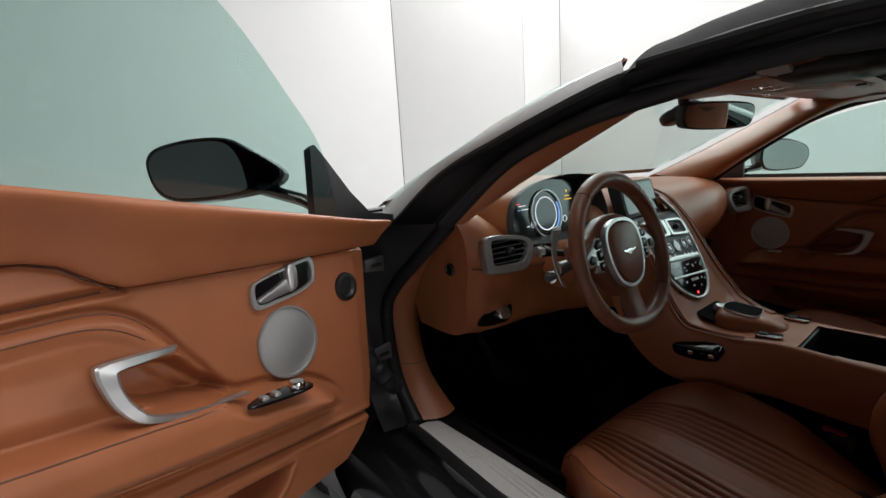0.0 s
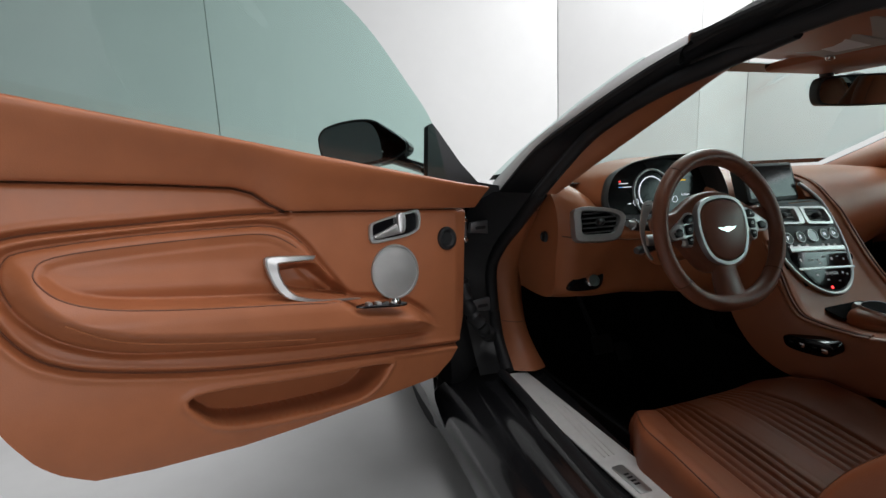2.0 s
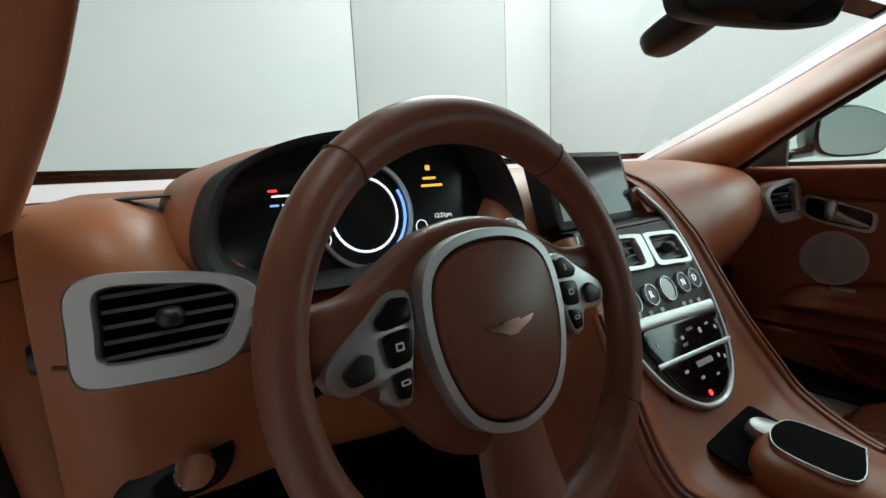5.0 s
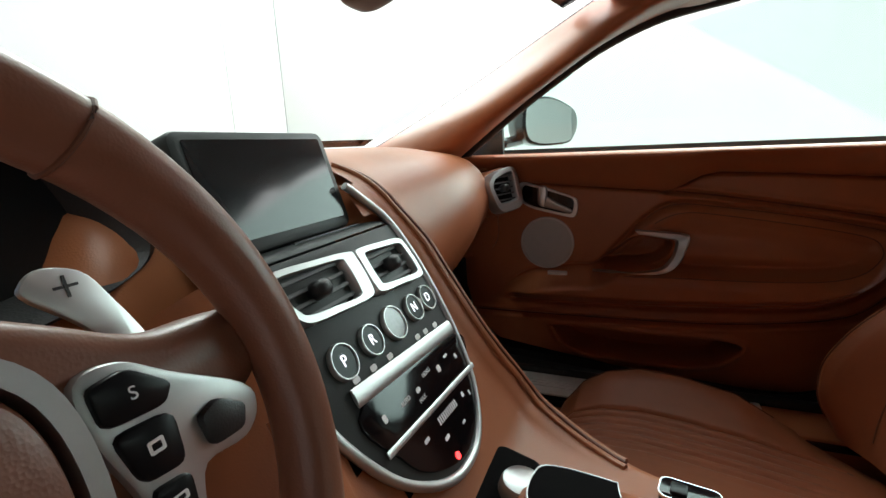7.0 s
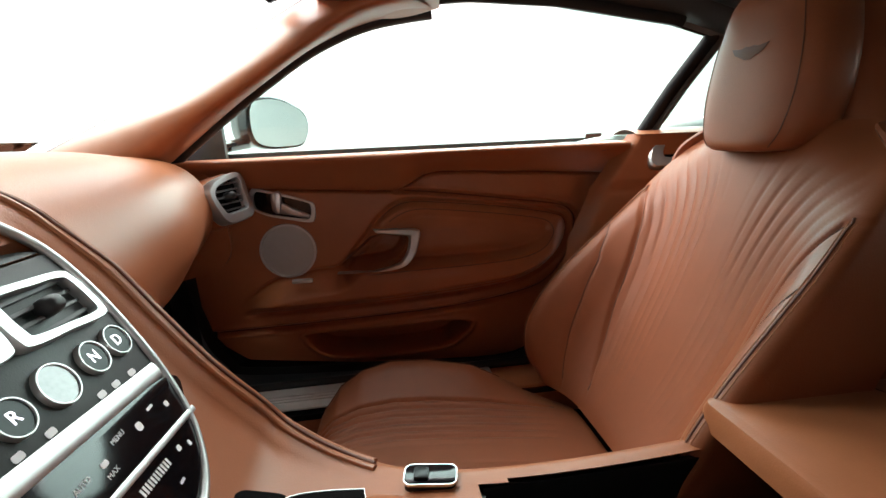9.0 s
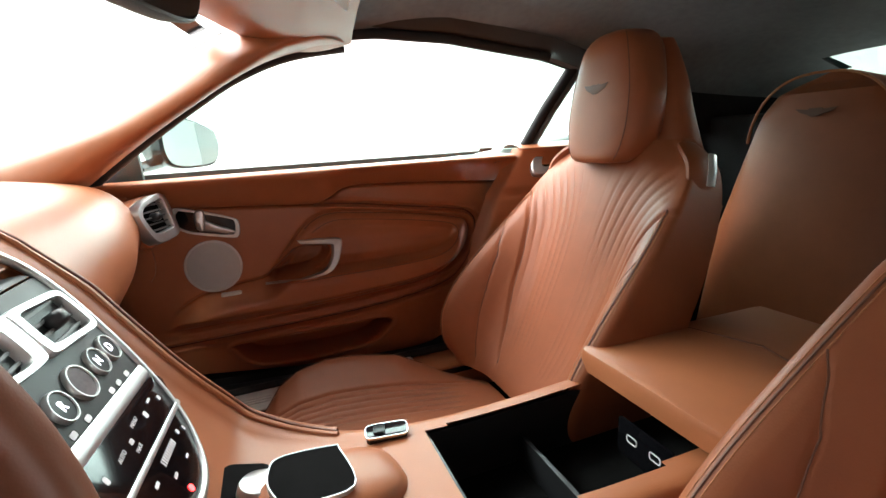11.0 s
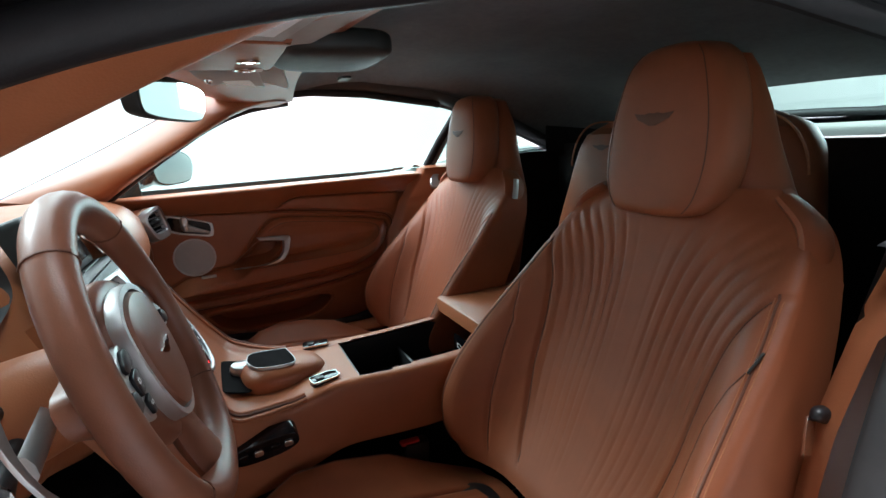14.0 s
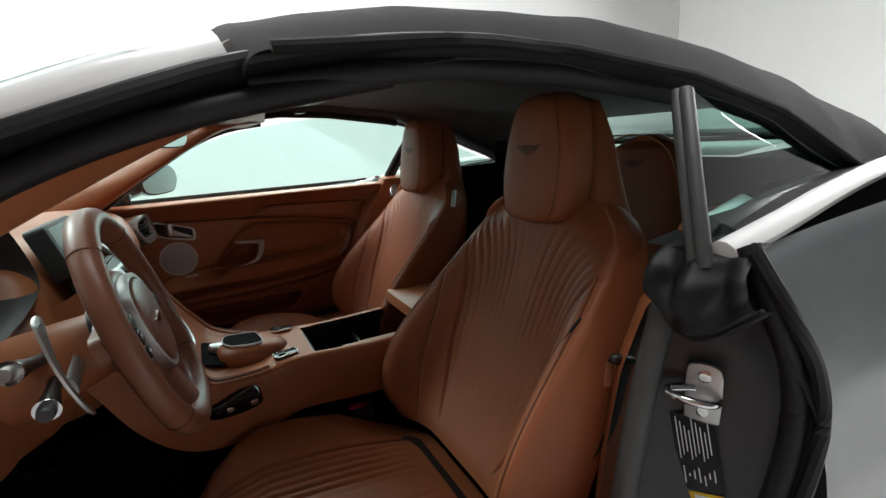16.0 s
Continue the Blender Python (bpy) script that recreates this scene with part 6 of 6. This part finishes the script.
# ---- rear seats ----
for s in (-1, 1):
    r = thing("rear_seat", "tan leather rear bucket seat in shadow behind the front seats", "car seat", (0.25 * s, -0.45, 0.3), group="rear seats")

    def rback(u, v):
        z = 0.36 + 0.70 * v
        w = float(at([(0, 0.21), (0.5, 0.20), (0.75, 0.165), (0.88, 0.145), (0.96, 0.105), (1.0, 0.02)], v))
        a = 2 * math.pi * u
        ca, sa = math.cos(a), math.sin(a)
        return Vector((0.225 * s + w * math.copysign(abs(ca) ** 0.6, ca), -0.42 - 0.13 * v + 0.055 * math.copysign(abs(sa) ** 0.7, sa) * (1 if v < 0.97 else 0.5), z))
    b = part("backrest", grid(rback, 40, 36, ring_u=True), TAN_SEAT, r)
    part("piping", sweep([Vector((0.225 * s + 0.150 * math.copysign(abs(math.cos(a)) ** 0.8, math.cos(a)), -0.480, 0.90 + 0.160 * math.sin(a))) for a in np.linspace(0.1, math.pi - 0.1, 30)], 0.003, 6), THREAD, r, "pale piping along the seat top")
    part("emblem", slab([(p[0] * 1.2, p[1] * 1.2) for p in wing], 0.002, basis((0.225 * s, -0.470, 0.98), (1, 0, 0), (0, -0.18, 1))), TAN_DARK, r)
    part("cushion", blob(0.20, 0.20, 0.07, pose(0.225 * s, -0.22, 0.38, 4), 3.4), TAN_SEAT, r)
part_t = thing("rear_bulkhead", "shade-toned rear bulkhead with pale parcel shelf below the rear window", "trim panel", (0, -0.8, 0.5))
part("bulkhead", slab([(-0.66, 0.2), (0.66, 0.2), (0.66, 0.985), (-0.66, 0.985)], 0.02, basis((0, -0.66, 0), (1, 0, 0), (0, 0, 1))), REAR_CLOTH_SHADED, part_t, "cloth bulkhead, shade put into its tone")
part("parcel_shelf", grid(lambda u, v: Vector((-0.42 + 0.84 * u, -0.66 - 0.50 * v, 0.990 + 0.022 * v + 0.012 * math.sin(math.pi * v))), 12, 8), BEIGE, part_t, "pale cloth parcel shelf")
part("rear_rail", sweep([(x, -1.04, 1.048 - 0.02 * (x / 0.42) ** 2) for x in np.linspace(-0.5, 0.5, 20)], 0.014, 10), BLACK_PLASTIC, part_t, "black rail below the rear window")
for s in (-1, 1):
    part("belt_bezel", slab(rrect(0.11, 0.045, 0.015), 0.008, basis((0.04 * s + 0.02, -0.644, 0.962), (-1, 0, 0), (0, 0, 1)) @ Matrix.Diagonal((1, 1, 1, 1)), 0.002), GLOSS, part_t, "black belt outlet")
    part("side_shelf", grid(lambda u, v: Vector((s * (0.42 + 0.24 * u), -0.64 - 0.50 * v, 0.985 + 0.018 * v)), 4, 6), REAR_CLOTH_SHADED, part_t, "cloth side shelf, shade put into its tone")
    part("pillar_lining", grid(lambda u, v: Vector((s * (0.645 - 0.19 * u + 0.03 * math.sin(math.pi * u)), -0.58 - 0.46 * u, 0.94 + (0.125 - 0.055 * u) * v)), 12, 6), REAR_CLOTH_SHADED, part_t, "cloth lining of the rear pillar, shade put into its tone")
    part("rear_side", slab([(-0.30, 0.952), (-0.50, 0.962), (-0.66, 0.960), (-0.95, 0.955), (-1.1, 0.95), (-1.1, 0.20), (-0.3, 0.20)], 0.01, basis((0.665 * s, 0, 0), (0, 1, 0), (0, 0, 1))), REAR_CLOTH_SHADED, part_t, "cloth side lining, shade put into its tone")

# ---- seat belt ----
belt = thing("seat_belt", "black webbing seat belt hanging beside the driver's seat", "seat belt", (-0.66, -0.02, 0.4))
web = spline([(-0.672, -0.075, 0.885), (-0.680, 0.00, 0.80), (-0.690, 0.065, 0.69), (-0.688, 0.10, 0.58), (-0.672, 0.16, 0.45), (-0.660, 0.20, 0.34)], 40)
part("webbing", sweep([tuple(p) for p in web], 0.020, 8, flat=0.07, up=(1, 0.3, 0)), RUBBER, belt, "black woven webbing")
part("tongue", slab(rrect(0.020, 0.045, 0.004), 0.003, basis((-0.696, 0.118, 0.690), (0, 1, 0.4), (0.2, -0.5, 1) ), 0.001), CHROME, belt, "chrome belt tongue")
part("tongue_grip", blob(0.010, 0.030, 0.010, pose(-0.695, 0.085, 0.705, 20, 0, 0)), BLACK_PLASTIC, belt)
bk = thing("belt_buckle", "black seat belt buckle with red release button", "buckle", (-0.10, 0.39, 0.33))
part("buckle_body", slab(rrect(0.030, 0.055, 0.006), 0.13, basis((-0.108, 0.39, 0.285), (1, 0, 0), (0, 1, 0.1)), 0.005), BLACK_PLASTIC, bk)
part("red_button", slab(rrect(0.018, 0.042, 0.004), 0.006, basis((-0.108, 0.391, 0.413), (1, 0, 0), (0, 1, 0.1)), 0.002), RED_PLASTIC, bk, "red release button")

# ---- door jamb on the driver's side ----
jamb = thing("door_jamb", "black painted door jamb with rubber seals and metal striker", "door jamb", (-0.82, 0.05, 0.4))
JI = spline([(-0.738, -0.03, 0.935), (-0.738, 0.045, 0.83), (-0.738, 0.085, 0.72), (-0.738, 0.118, 0.58), (-0.738, 0.142, 0.46), (-0.738, 0.17, 0.36)], 40)
JO = spline([(-0.865, 0.045, 0.915), (-0.912, 0.040, 0.84), (-0.930, 0.00, 0.76), (-0.938, -0.012, 0.68), (-0.935, 0.005, 0.58), (-0.915, 0.04, 0.42), (-0.89, 0.06, 0.33)], 40)


def jamb_pt(u, v):
    a, b = JI[round(v * 39)], JO[round(v * 39)]
    k = a * (1 - u) + b * u
    dip = 0.030 * math.sin(math.pi * min(1, u * 1.05)) ** 0.6
    return Vector((k[0], k[1] - dip + 0.03 * smooth(0.0, 0.25, u) * 0, k[2]))


part("jamb_face", grid(jamb_pt, 30, 39), JAMB_PAINT, jamb, "black painted jamb face")
part("inner_seal", sweep([Vector(p) + Vector((-0.012, 0.004, 0)) for p in JI], 0.020, 12), GREY_RUBBER, jamb, "grey rubber door seal")
part("outer_seal", sweep([jamb_pt(0.86, v) + Vector((0, 0.010, 0)) for v in np.linspace(0, 1, 40)], 0.016, 10), RUBBER, jamb, "black rubber outer seal")
part("outer_lip", sweep([Vector(p) for p in JO], 0.010, 8), RUBBER, jamb)
sk = basis((-0.812, 0.046, 0.690), (-0.9, -0.45, 0), (0.02, 0, 1))
part("striker_plate", slab(dense([(-0.020, -0.045), (0.018, -0.048), (0.024, -0.035), (0.024, 0.030), (0.012, 0.045), (-0.014, 0.045), (-0.024, 0.032), (-0.024, -0.035)], 40), 0.006, sk, 0.002, back=0.0), SATIN, jamb, "cast metal striker plate")
part("striker_hoop", sweep([sk @ Vector(p) for p in spline([(0.020, -0.006, 0.004), (0.016, -0.004, 0.026), (-0.010, -0.002, 0.034), (-0.040, 0.0, 0.030), (-0.046, 0.003, 0.020), (-0.030, 0.006, 0.012), (-0.012, 0.006, 0.004)], 24)], 0.0065, 10), CHROME, jamb, "polished striker hoop")
for y in (-0.028, 0.028):
    part("striker_bolt", lathe([(0.009, 0.0), (0.009, 0.004), (0.006, 0.005), (0.0, 0.004)], sk @ Matrix.Translation((0, y, 0.006)), 16), CHROME, jamb)
lm = basis((-0.812, 0.052, 0.588), (-0.9, -0.42, 0.20), (0.20, 0.02, 1))
fl = Matrix()
lab = part("spec_label", slab([(-0.030, -0.062), (0.030, -0.062), (0.030, 0.062), (-0.030, 0.062)], 0.0015, lm @ fl), GLOSS, jamb, "black specification label with white print")
for i in range(9):
    x, a, b = -0.024 + i * 0.0055, -0.012 + 0.006 * (i * 7 % 3), 0.056 - 0.007 * (i * 5 % 4)
    part("print_bar", slab([(x, a), (x + 0.0016, a), (x + 0.0016, b), (x, b)], 0.0004, lm @ Matrix.Translation((0, 0, 0.0016))), WHITE_PRINT, lab)
for i in range(7):
    x, a, b = -0.022 + i * 0.007, -0.052 + 0.004 * (i * 3 % 4), -0.024 - 0.006 * (i * 5 % 3)
    part("print_bar", slab([(x, a), (x + 0.0018, a), (x + 0.0018, b), (x, b)], 0.0004, lm @ Matrix.Translation((0, 0, 0.0016))), WHITE_PRINT, lab)
part("tyre_label", slab([(-0.032, -0.115), (0.030, -0.115), (0.030, -0.066), (-0.032, -0.066)], 0.0015, lm @ fl), YELLOW, jamb, "yellow and white tyre label")
part("tyre_label_white", slab([(-0.012, -0.105), (0.010, -0.105), (0.010, -0.070), (-0.012, -0.070)], 0.0004, lm @ Matrix.Translation((0, 0, 0.0016))), WHITE_PRINT, jamb)
# rubber boot at the top of the jamb
def boot_pt(u, v):
    """A moulded rubber cap: a rolled top, a lip below, two lobes beside the glass run."""
    prof = float(np.interp(v, [0, 0.12, 0.3, 0.6, 0.85, 1.0], [0.060, 0.092, 0.088, 0.072, 0.045, 0.0]))
    lobe = 0.022 * math.sin(math.pi * u) ** 0.6 + 0.014 * math.cos(4 * math.pi * u) * math.sin(math.pi * v)
    return Vector((-0.732 - (0.165 - 0.04 * v) * u, prof + lobe - 0.010 + 0.006 * noise.noise(Vector((u * 6, v * 4, 3))), (0.836 + 0.008 * u - 0.056 * math.sin(math.pi * u)) * (1 - v) + 0.918 * v))


part("seal_boot", grid(boot_pt, 40, 24), RUBBER, jamb, "moulded black rubber boot")
part("boot_lip", sweep([boot_pt(u, 0.05) + Vector((0, 0.002, 0)) for u in np.linspace(0, 1, 30)], 0.006, 8), RUBBER, jamb)
for dx, w in ((-0.010, 0.011), (0.008, 0.010), (0.0, 0.014)):
    pts = spline([(-0.800 + dx, 0.050 + abs(dx), 0.885), (-0.775 + dx, 0.035 + abs(dx), 0.96), (-0.738 + dx, 0.005 + abs(dx), 1.05), (-0.694 + dx, -0.037 + abs(dx), 1.132)], 24)
    part("glass_run", sweep([tuple(p) for p in pts], w, 10), GREY_RUBBER, jamb, "grey rubber glass run")

# ---- rear quarter windows, belt trim and outer panels ----
for s in (-1, 1):
    A, B, C, Dd = Vector((0.680, -0.20, 1.125)), Vector((0.668, -0.33, 1.075)), Vector((0.705, -0.62, 0.955)), Vector((0.765, -0.075, 0.90))
    if s < 0:
        A, Dd = Vector((0.685, -0.07, 1.135)), Vector((0.785, 0.015, 0.90))
    g = part("quarter_window", grid(lambda u, v: mir((A.lerp(B, u) if u < 0.5 else A.lerp(B, u)).lerp(Dd.lerp(C, u), v), s), 8, 8), GLASS_GREEN, body, "green-tinted rear quarter glass")
    bl = spline([(0.822, 0.045, 0.905), (0.815, -0.12, 0.930), (0.800, -0.30, 0.955), (0.775, -0.55, 0.975), (0.74, -0.85, 0.985), (0.64, -1.15, 0.985)], 40)
    part("belt_trim", sweep([mir(p, s) for p in bl], 0.021, 10, flat=0.9), SILVER, body, "bright silver belt moulding")
    part("window_ledge", grid(lambda u, v: mir(bl[round(v * 39)] * (1 - u) + np.array([0.70, bl[round(v * 39)][1], bl[round(v * 39)][2] - 0.004]) * u, s), 3, 39), RUBBER, body)
    JOr = [(-p[0], p[1], p[2]) for p in JO]

    def quarter(u, v):
        """Rear wing skin from the door gap back."""
        z = 0.905 - 0.66 * v
        j = JOr[min(39, int(v * 1.02 * 39))]
        y0 = j[1] - 0.012
        y = y0 - (y0 + 2.0) * u
        top = float(np.interp(y, [-2.0, -1.15, -0.55, 0.05], [0.95, 0.972, 0.960, 0.893]))
        z = top - (top - 0.22) * v
        xb = float(np.interp(v, [0, 0.04, 0.15, 0.3, 0.5, 0.75, 1.0], [0.83, 0.862, 0.905, 0.935, 0.952, 0.945, 0.90]))
        bulge = 0.055 * smooth(-0.05, -0.7, y) * (1 - smooth(-1.5, -2.0, y))
        return mir((xb + bulge - 0.12 * smooth(-1.3, -2.0, y) * (1 if True else 0), y, z), s)
    part("rear_wing", grid(quarter, 40, 30), PAINT, body, "dark grey metallic rear wing")

    def front(u, v):
        y = 1.19 + 1.30 * u
        z = 0.90 - 0.04 * u - 0.73 * v
        x = float(np.interp(v, [0, 0.06, 0.2, 0.5, 0.8, 1.0], [0.80, 0.87, 0.925, 0.95, 0.94, 0.90])) - 0.20 * u ** 3
        return mir((x, y, z), s)
    part("front_wing", grid(front, 24, 20), PAINT, body, "dark grey metallic front wing")
    for y in (1.62, -1.18):
        w = part("tyre", lathe([(0.20, -0.11), (0.30, -0.125), (0.335, -0.11), (0.345, -0.06), (0.345, 0.06), (0.335, 0.11), (0.30, 0.125), (0.20, 0.11)], basis((0.74 * s, y, 0.345), (0, 1, 0), (0, 0, 1)), 40), RUBBER, body, "black tyre")
        part("wheel_rim", lathe([(0.0, 0.06), (0.05, 0.09), (0.19, 0.06), (0.215, 0.11), (0.215, -0.1)], basis((0.74 * s, y, 0.345), (0, s, 0), (0, 0, 1)), 30), SATIN, w)
part("bonnet", grid(lambda u, v: Vector(((2 * u - 1) * (0.80 - 0.22 * v ** 2), 1.30 + 1.25 * v + 0.12 * (1 - (2 * u - 1) ** 2), 0.905 - 0.22 * v ** 1.6 + 0.045 * (1 - (2 * u - 1) ** 2))), 24, 24), PAINT, body, "dark grey metallic bonnet")
part("boot_lid", grid(lambda u, v: Vector(((2 * u - 1) * (0.74 - 0.10 * v), -1.02 - 0.95 * v, 0.985 - 0.03 * v + 0.05 * (1 - (2 * u - 1) ** 2))), 20, 16), PAINT, body, "dark grey metallic boot lid")
for y, up_v in ((2.52, 1), (-2.0, -1)):
    part("bumper", grid(lambda u, v: Vector(((2 * u - 1) * 0.78, y + 0.04 * up_v * (1 - (2 * u - 1) ** 2), 0.25 + 0.50 * v)), 12, 8), PAINT, body, "dark grey bumper")
part("underbody", slab([(-0.86, -1.95), (0.86, -1.95), (0.86, 2.45), (-0.86, 2.45)], 0.02, Matrix.Translation((0, 0, 0.16))), BLACK_PLASTIC, body, "black underbody tray")

part("door_gap_filler", slab([(0.66, 0.30), (0.90, 0.30), (0.90, 0.90), (0.66, 0.93)], 0.01, basis((0, 1.06, 0), (1, 0, 0), (0, 0, 1))), BLACK_PLASTIC, body, "black panel ahead of the closed door")
# hinges on the driver's side
for z in (0.596, 0.826):
    hm = basis((-0.790, 1.172, z), (1, 0.15, 0), (0, 0, 1))
    hinge = part("door_hinge", slab([(-0.036, -0.012), (0.026, -0.020), (0.026, 0.020), (-0.030, 0.016)], 0.012, hm, 0.003), DARK_STEEL, body, "grey steel door hinge bracket")
    part("hinge_slot", slab(rrect(0.034, 0.009, 0.004), 0.001, hm @ Matrix.Translation((0.0, 0, 0.012))), BLACK_PLASTIC, hinge)
    part("hinge_pin", sweep([hm @ Vector((-0.050, -0.032, 0.006)), hm @ Vector((-0.050, 0.032, 0.006))], 0.007, 12), DARK_STEEL, hinge)
    for dz in (-0.028, 0.028):
        part("hinge_bolt", lathe([(0.008, 0.0), (0.008, 0.006), (0.005, 0.008), (0.0, 0.008)], hm @ Matrix.Translation((-0.050, dz, 0.010)), 12), CHROME, hinge)
part("cable_boot", sweep(spline([(-0.765, 1.16, 0.50), (-0.80, 1.13, 0.535), (-0.84, 1.14, 0.60), (-0.85, 1.17, 0.68)], 26), lambda t: 0.020 + 0.003 * math.sin(t * 60), 12), RUBBER, body, "ribbed rubber cable boot between door and pillar")

# ---- windscreen header, visors, mirror ----
header = thing("windscreen_header", "tan leather windscreen header with map lamps and passenger visor", "trim panel", (0, 0.58, 1.2))
part("header_trim", grid(lambda u, v: Vector(((2 * u - 1) * 0.62, 0.83 - 0.20 * (2 * u - 1) ** 2 - 0.37 * v + 0.16 * v * (2 * u - 1) ** 2, 1.225 - 0.035 * (2 * u - 1) ** 2 - 0.022 * math.sin(math.pi * v) - 0.008 * v)), 40, 14), TAN, header, "tan leather header panel")
cons = part("overhead_console", slab(dense([(-0.16, -0.065), (-0.13, -0.085), (0.07, -0.085), (0.10, -0.06), (0.10, 0.15), (0.06, 0.18), (-0.12, 0.18), (-0.16, 0.15)], 50), 0.018, basis((-0.03, 0.630, 1.207), (1, 0, 0), (0, -1, 0)) @ Matrix.Diagonal((1, -1, 1, 1)), 0.008), TAN, header, "tan overhead console")
for x in (-0.045, 0.045):
    lp = part("map_lamp_rim", lathe([(0.019, 0.0), (0.019, 0.005), (0.013, 0.006), (0.012, 0.002)], basis((x, 0.594, 1.190), (1, 0, 0), (0, -1, 0)), 24), CHROME, header, "chrome map lamp rim")
    part("map_lamp", slab(circle(0.0125, 20), 0.003, basis((x, 0.594, 1.189), (1, 0, 0), (0, -1, 0))), LAMP if x < 0 else CRYSTAL, lp, "lit map lamp lens" if x < 0 else "unlit map lamp lens")
gm = basis((0.033, 0.652, 1.1905), (0.1, -1, 0), (1, 0.1, 0)) @ Matrix.Diagonal((1, -1, 1, 1))
part("grille", slab(rrect(0.050, 0.022, 0.005), 0.003, gm), BEIGE, header, "pale slotted microphone grille")
for i in range(5):
    part("grille_slot", slab([(-0.0016, -0.007), (0.0016, -0.007), (0.0016, 0.007), (-0.0016, 0.007)], 0.0006, gm @ Matrix.Translation((-0.014 + 0.007 * i, 0, 0.003))), BLACK_PLASTIC, header)
for s in (-1, 1):
    vis = thing("sun_visor", "pale grey-beige cloth sun visor folded up" if s > 0 else "pale grey-beige cloth sun visor folded up by the driver", "sun visor", (0.35 * s, 0.57, 1.18), group="sun visors")
    part("visor_recess", slab([(p[0], -p[1]) for p in dense([(0.045 * s, 0.60), (0.07 * s, 0.53), (0.30 * s, 0.480), (0.50 * s, 0.445), (0.52 * s, 0.47), (0.55 * s, 0.56), (0.30 * s, 0.61), (0.10 * s, 0.66)], 48)], 0.016, basis((0, 0, 1.212), (1, 0, 0), (0, -1, 0)), 0.006), BEIGE, vis, "pale surround of the visor")
    vo = dense([(0.085 * s, 0.685), (0.075 * s, 0.580), (0.30 * s, 0.535), (0.505 * s, 0.485), (0.53 * s, 0.50), (0.60 * s, 0.59), (0.56 * s, 0.620), (0.335 * s, 0.650)], 48)
    part("visor_board", slab([(p[0], -p[1]) for p in vo], 0.012, basis((0, 0, 1.204), (1, 0, 0), (0, -1, 0)), 0.005), BEIGE, vis)
    part("warning_label", slab([(-0.062, -0.028), (0.062, -0.028), (0.062, 0.028), (-0.062, 0.028)], 0.0006, basis((0.285 * s, 0.588, 1.1917), (1, -0.20 * s, 0), (-0.20 * s, -1, 0))), WHITE_PRINT, vis, "white warning label")
    for x, y in ((0.20, 0.655), (0.50, 0.605)):
        part("visor_clip", blob(0.010, 0.008, 0.008, pose(x * s, y, 1.190), nu=12, nv=8), CHROME, vis, "small chrome visor clip")
part("console_label", slab(rrect(0.034, 0.052, 0.003), 0.0008, basis((0.055, 0.588, 1.1885), (1, 0, 0), (0, -1, 0))), WHITE_PRINT, header, "small white label")
part("latch_cover", blob(0.115, 0.095, 0.024, pose(-0.05, 0.455, 1.205), 4.0), CHARCOAL, header, "black roof latch cover")
part("latch_lid", slab(rrect(0.05, 0.02, 0.008), 0.004, basis((0.0, 0.42, 1.168), (1, 0, 0), (0, -1, 0))), BLACK_PLASTIC, header)
rvm = thing("rear_view_mirror", "black rear-view mirror on the windscreen with sensor box", "mirror", (-0.06, 0.72, 1.13))
mo = dense([(-0.125, 0.020), (-0.10, 0.034), (0.0, 0.038), (0.10, 0.034), (0.125, 0.018), (0.120, -0.020), (0.09, -0.033), (0.0, -0.036), (-0.09, -0.033), (-0.120, -0.020)], 50)
rm = basis((0.052, 0.722, 1.137), (0.93, -0.365, -0.01), (0.0, -0.15, 1))
part("mirror_case", slab([(p[0] * 1.0, p[1]) for p in mo], 0.008, rm, 0.006, back=0.018), CHARCOAL, rvm, "black mirror case")
part("mirror_face", slab([(p[0] * 0.95, p[1] * 0.88) for p in mo], 0.0012, rm @ Matrix.Translation((0, 0, 0.0078))), MIRROR, rvm, "reflective mirror face")
part("mirror_arm", sweep([(0.045, 0.760, 1.140), (0.03, 0.80, 1.165), (0.02, 0.80, 1.205)], 0.016, 10), BLACK_PLASTIC, rvm)
part("sensor_box", blob(0.045, 0.065, 0.024, pose(0.23, 0.895, 1.168, -24), 3.4), BLACK_PLASTIC, rvm, "black sensor housing")
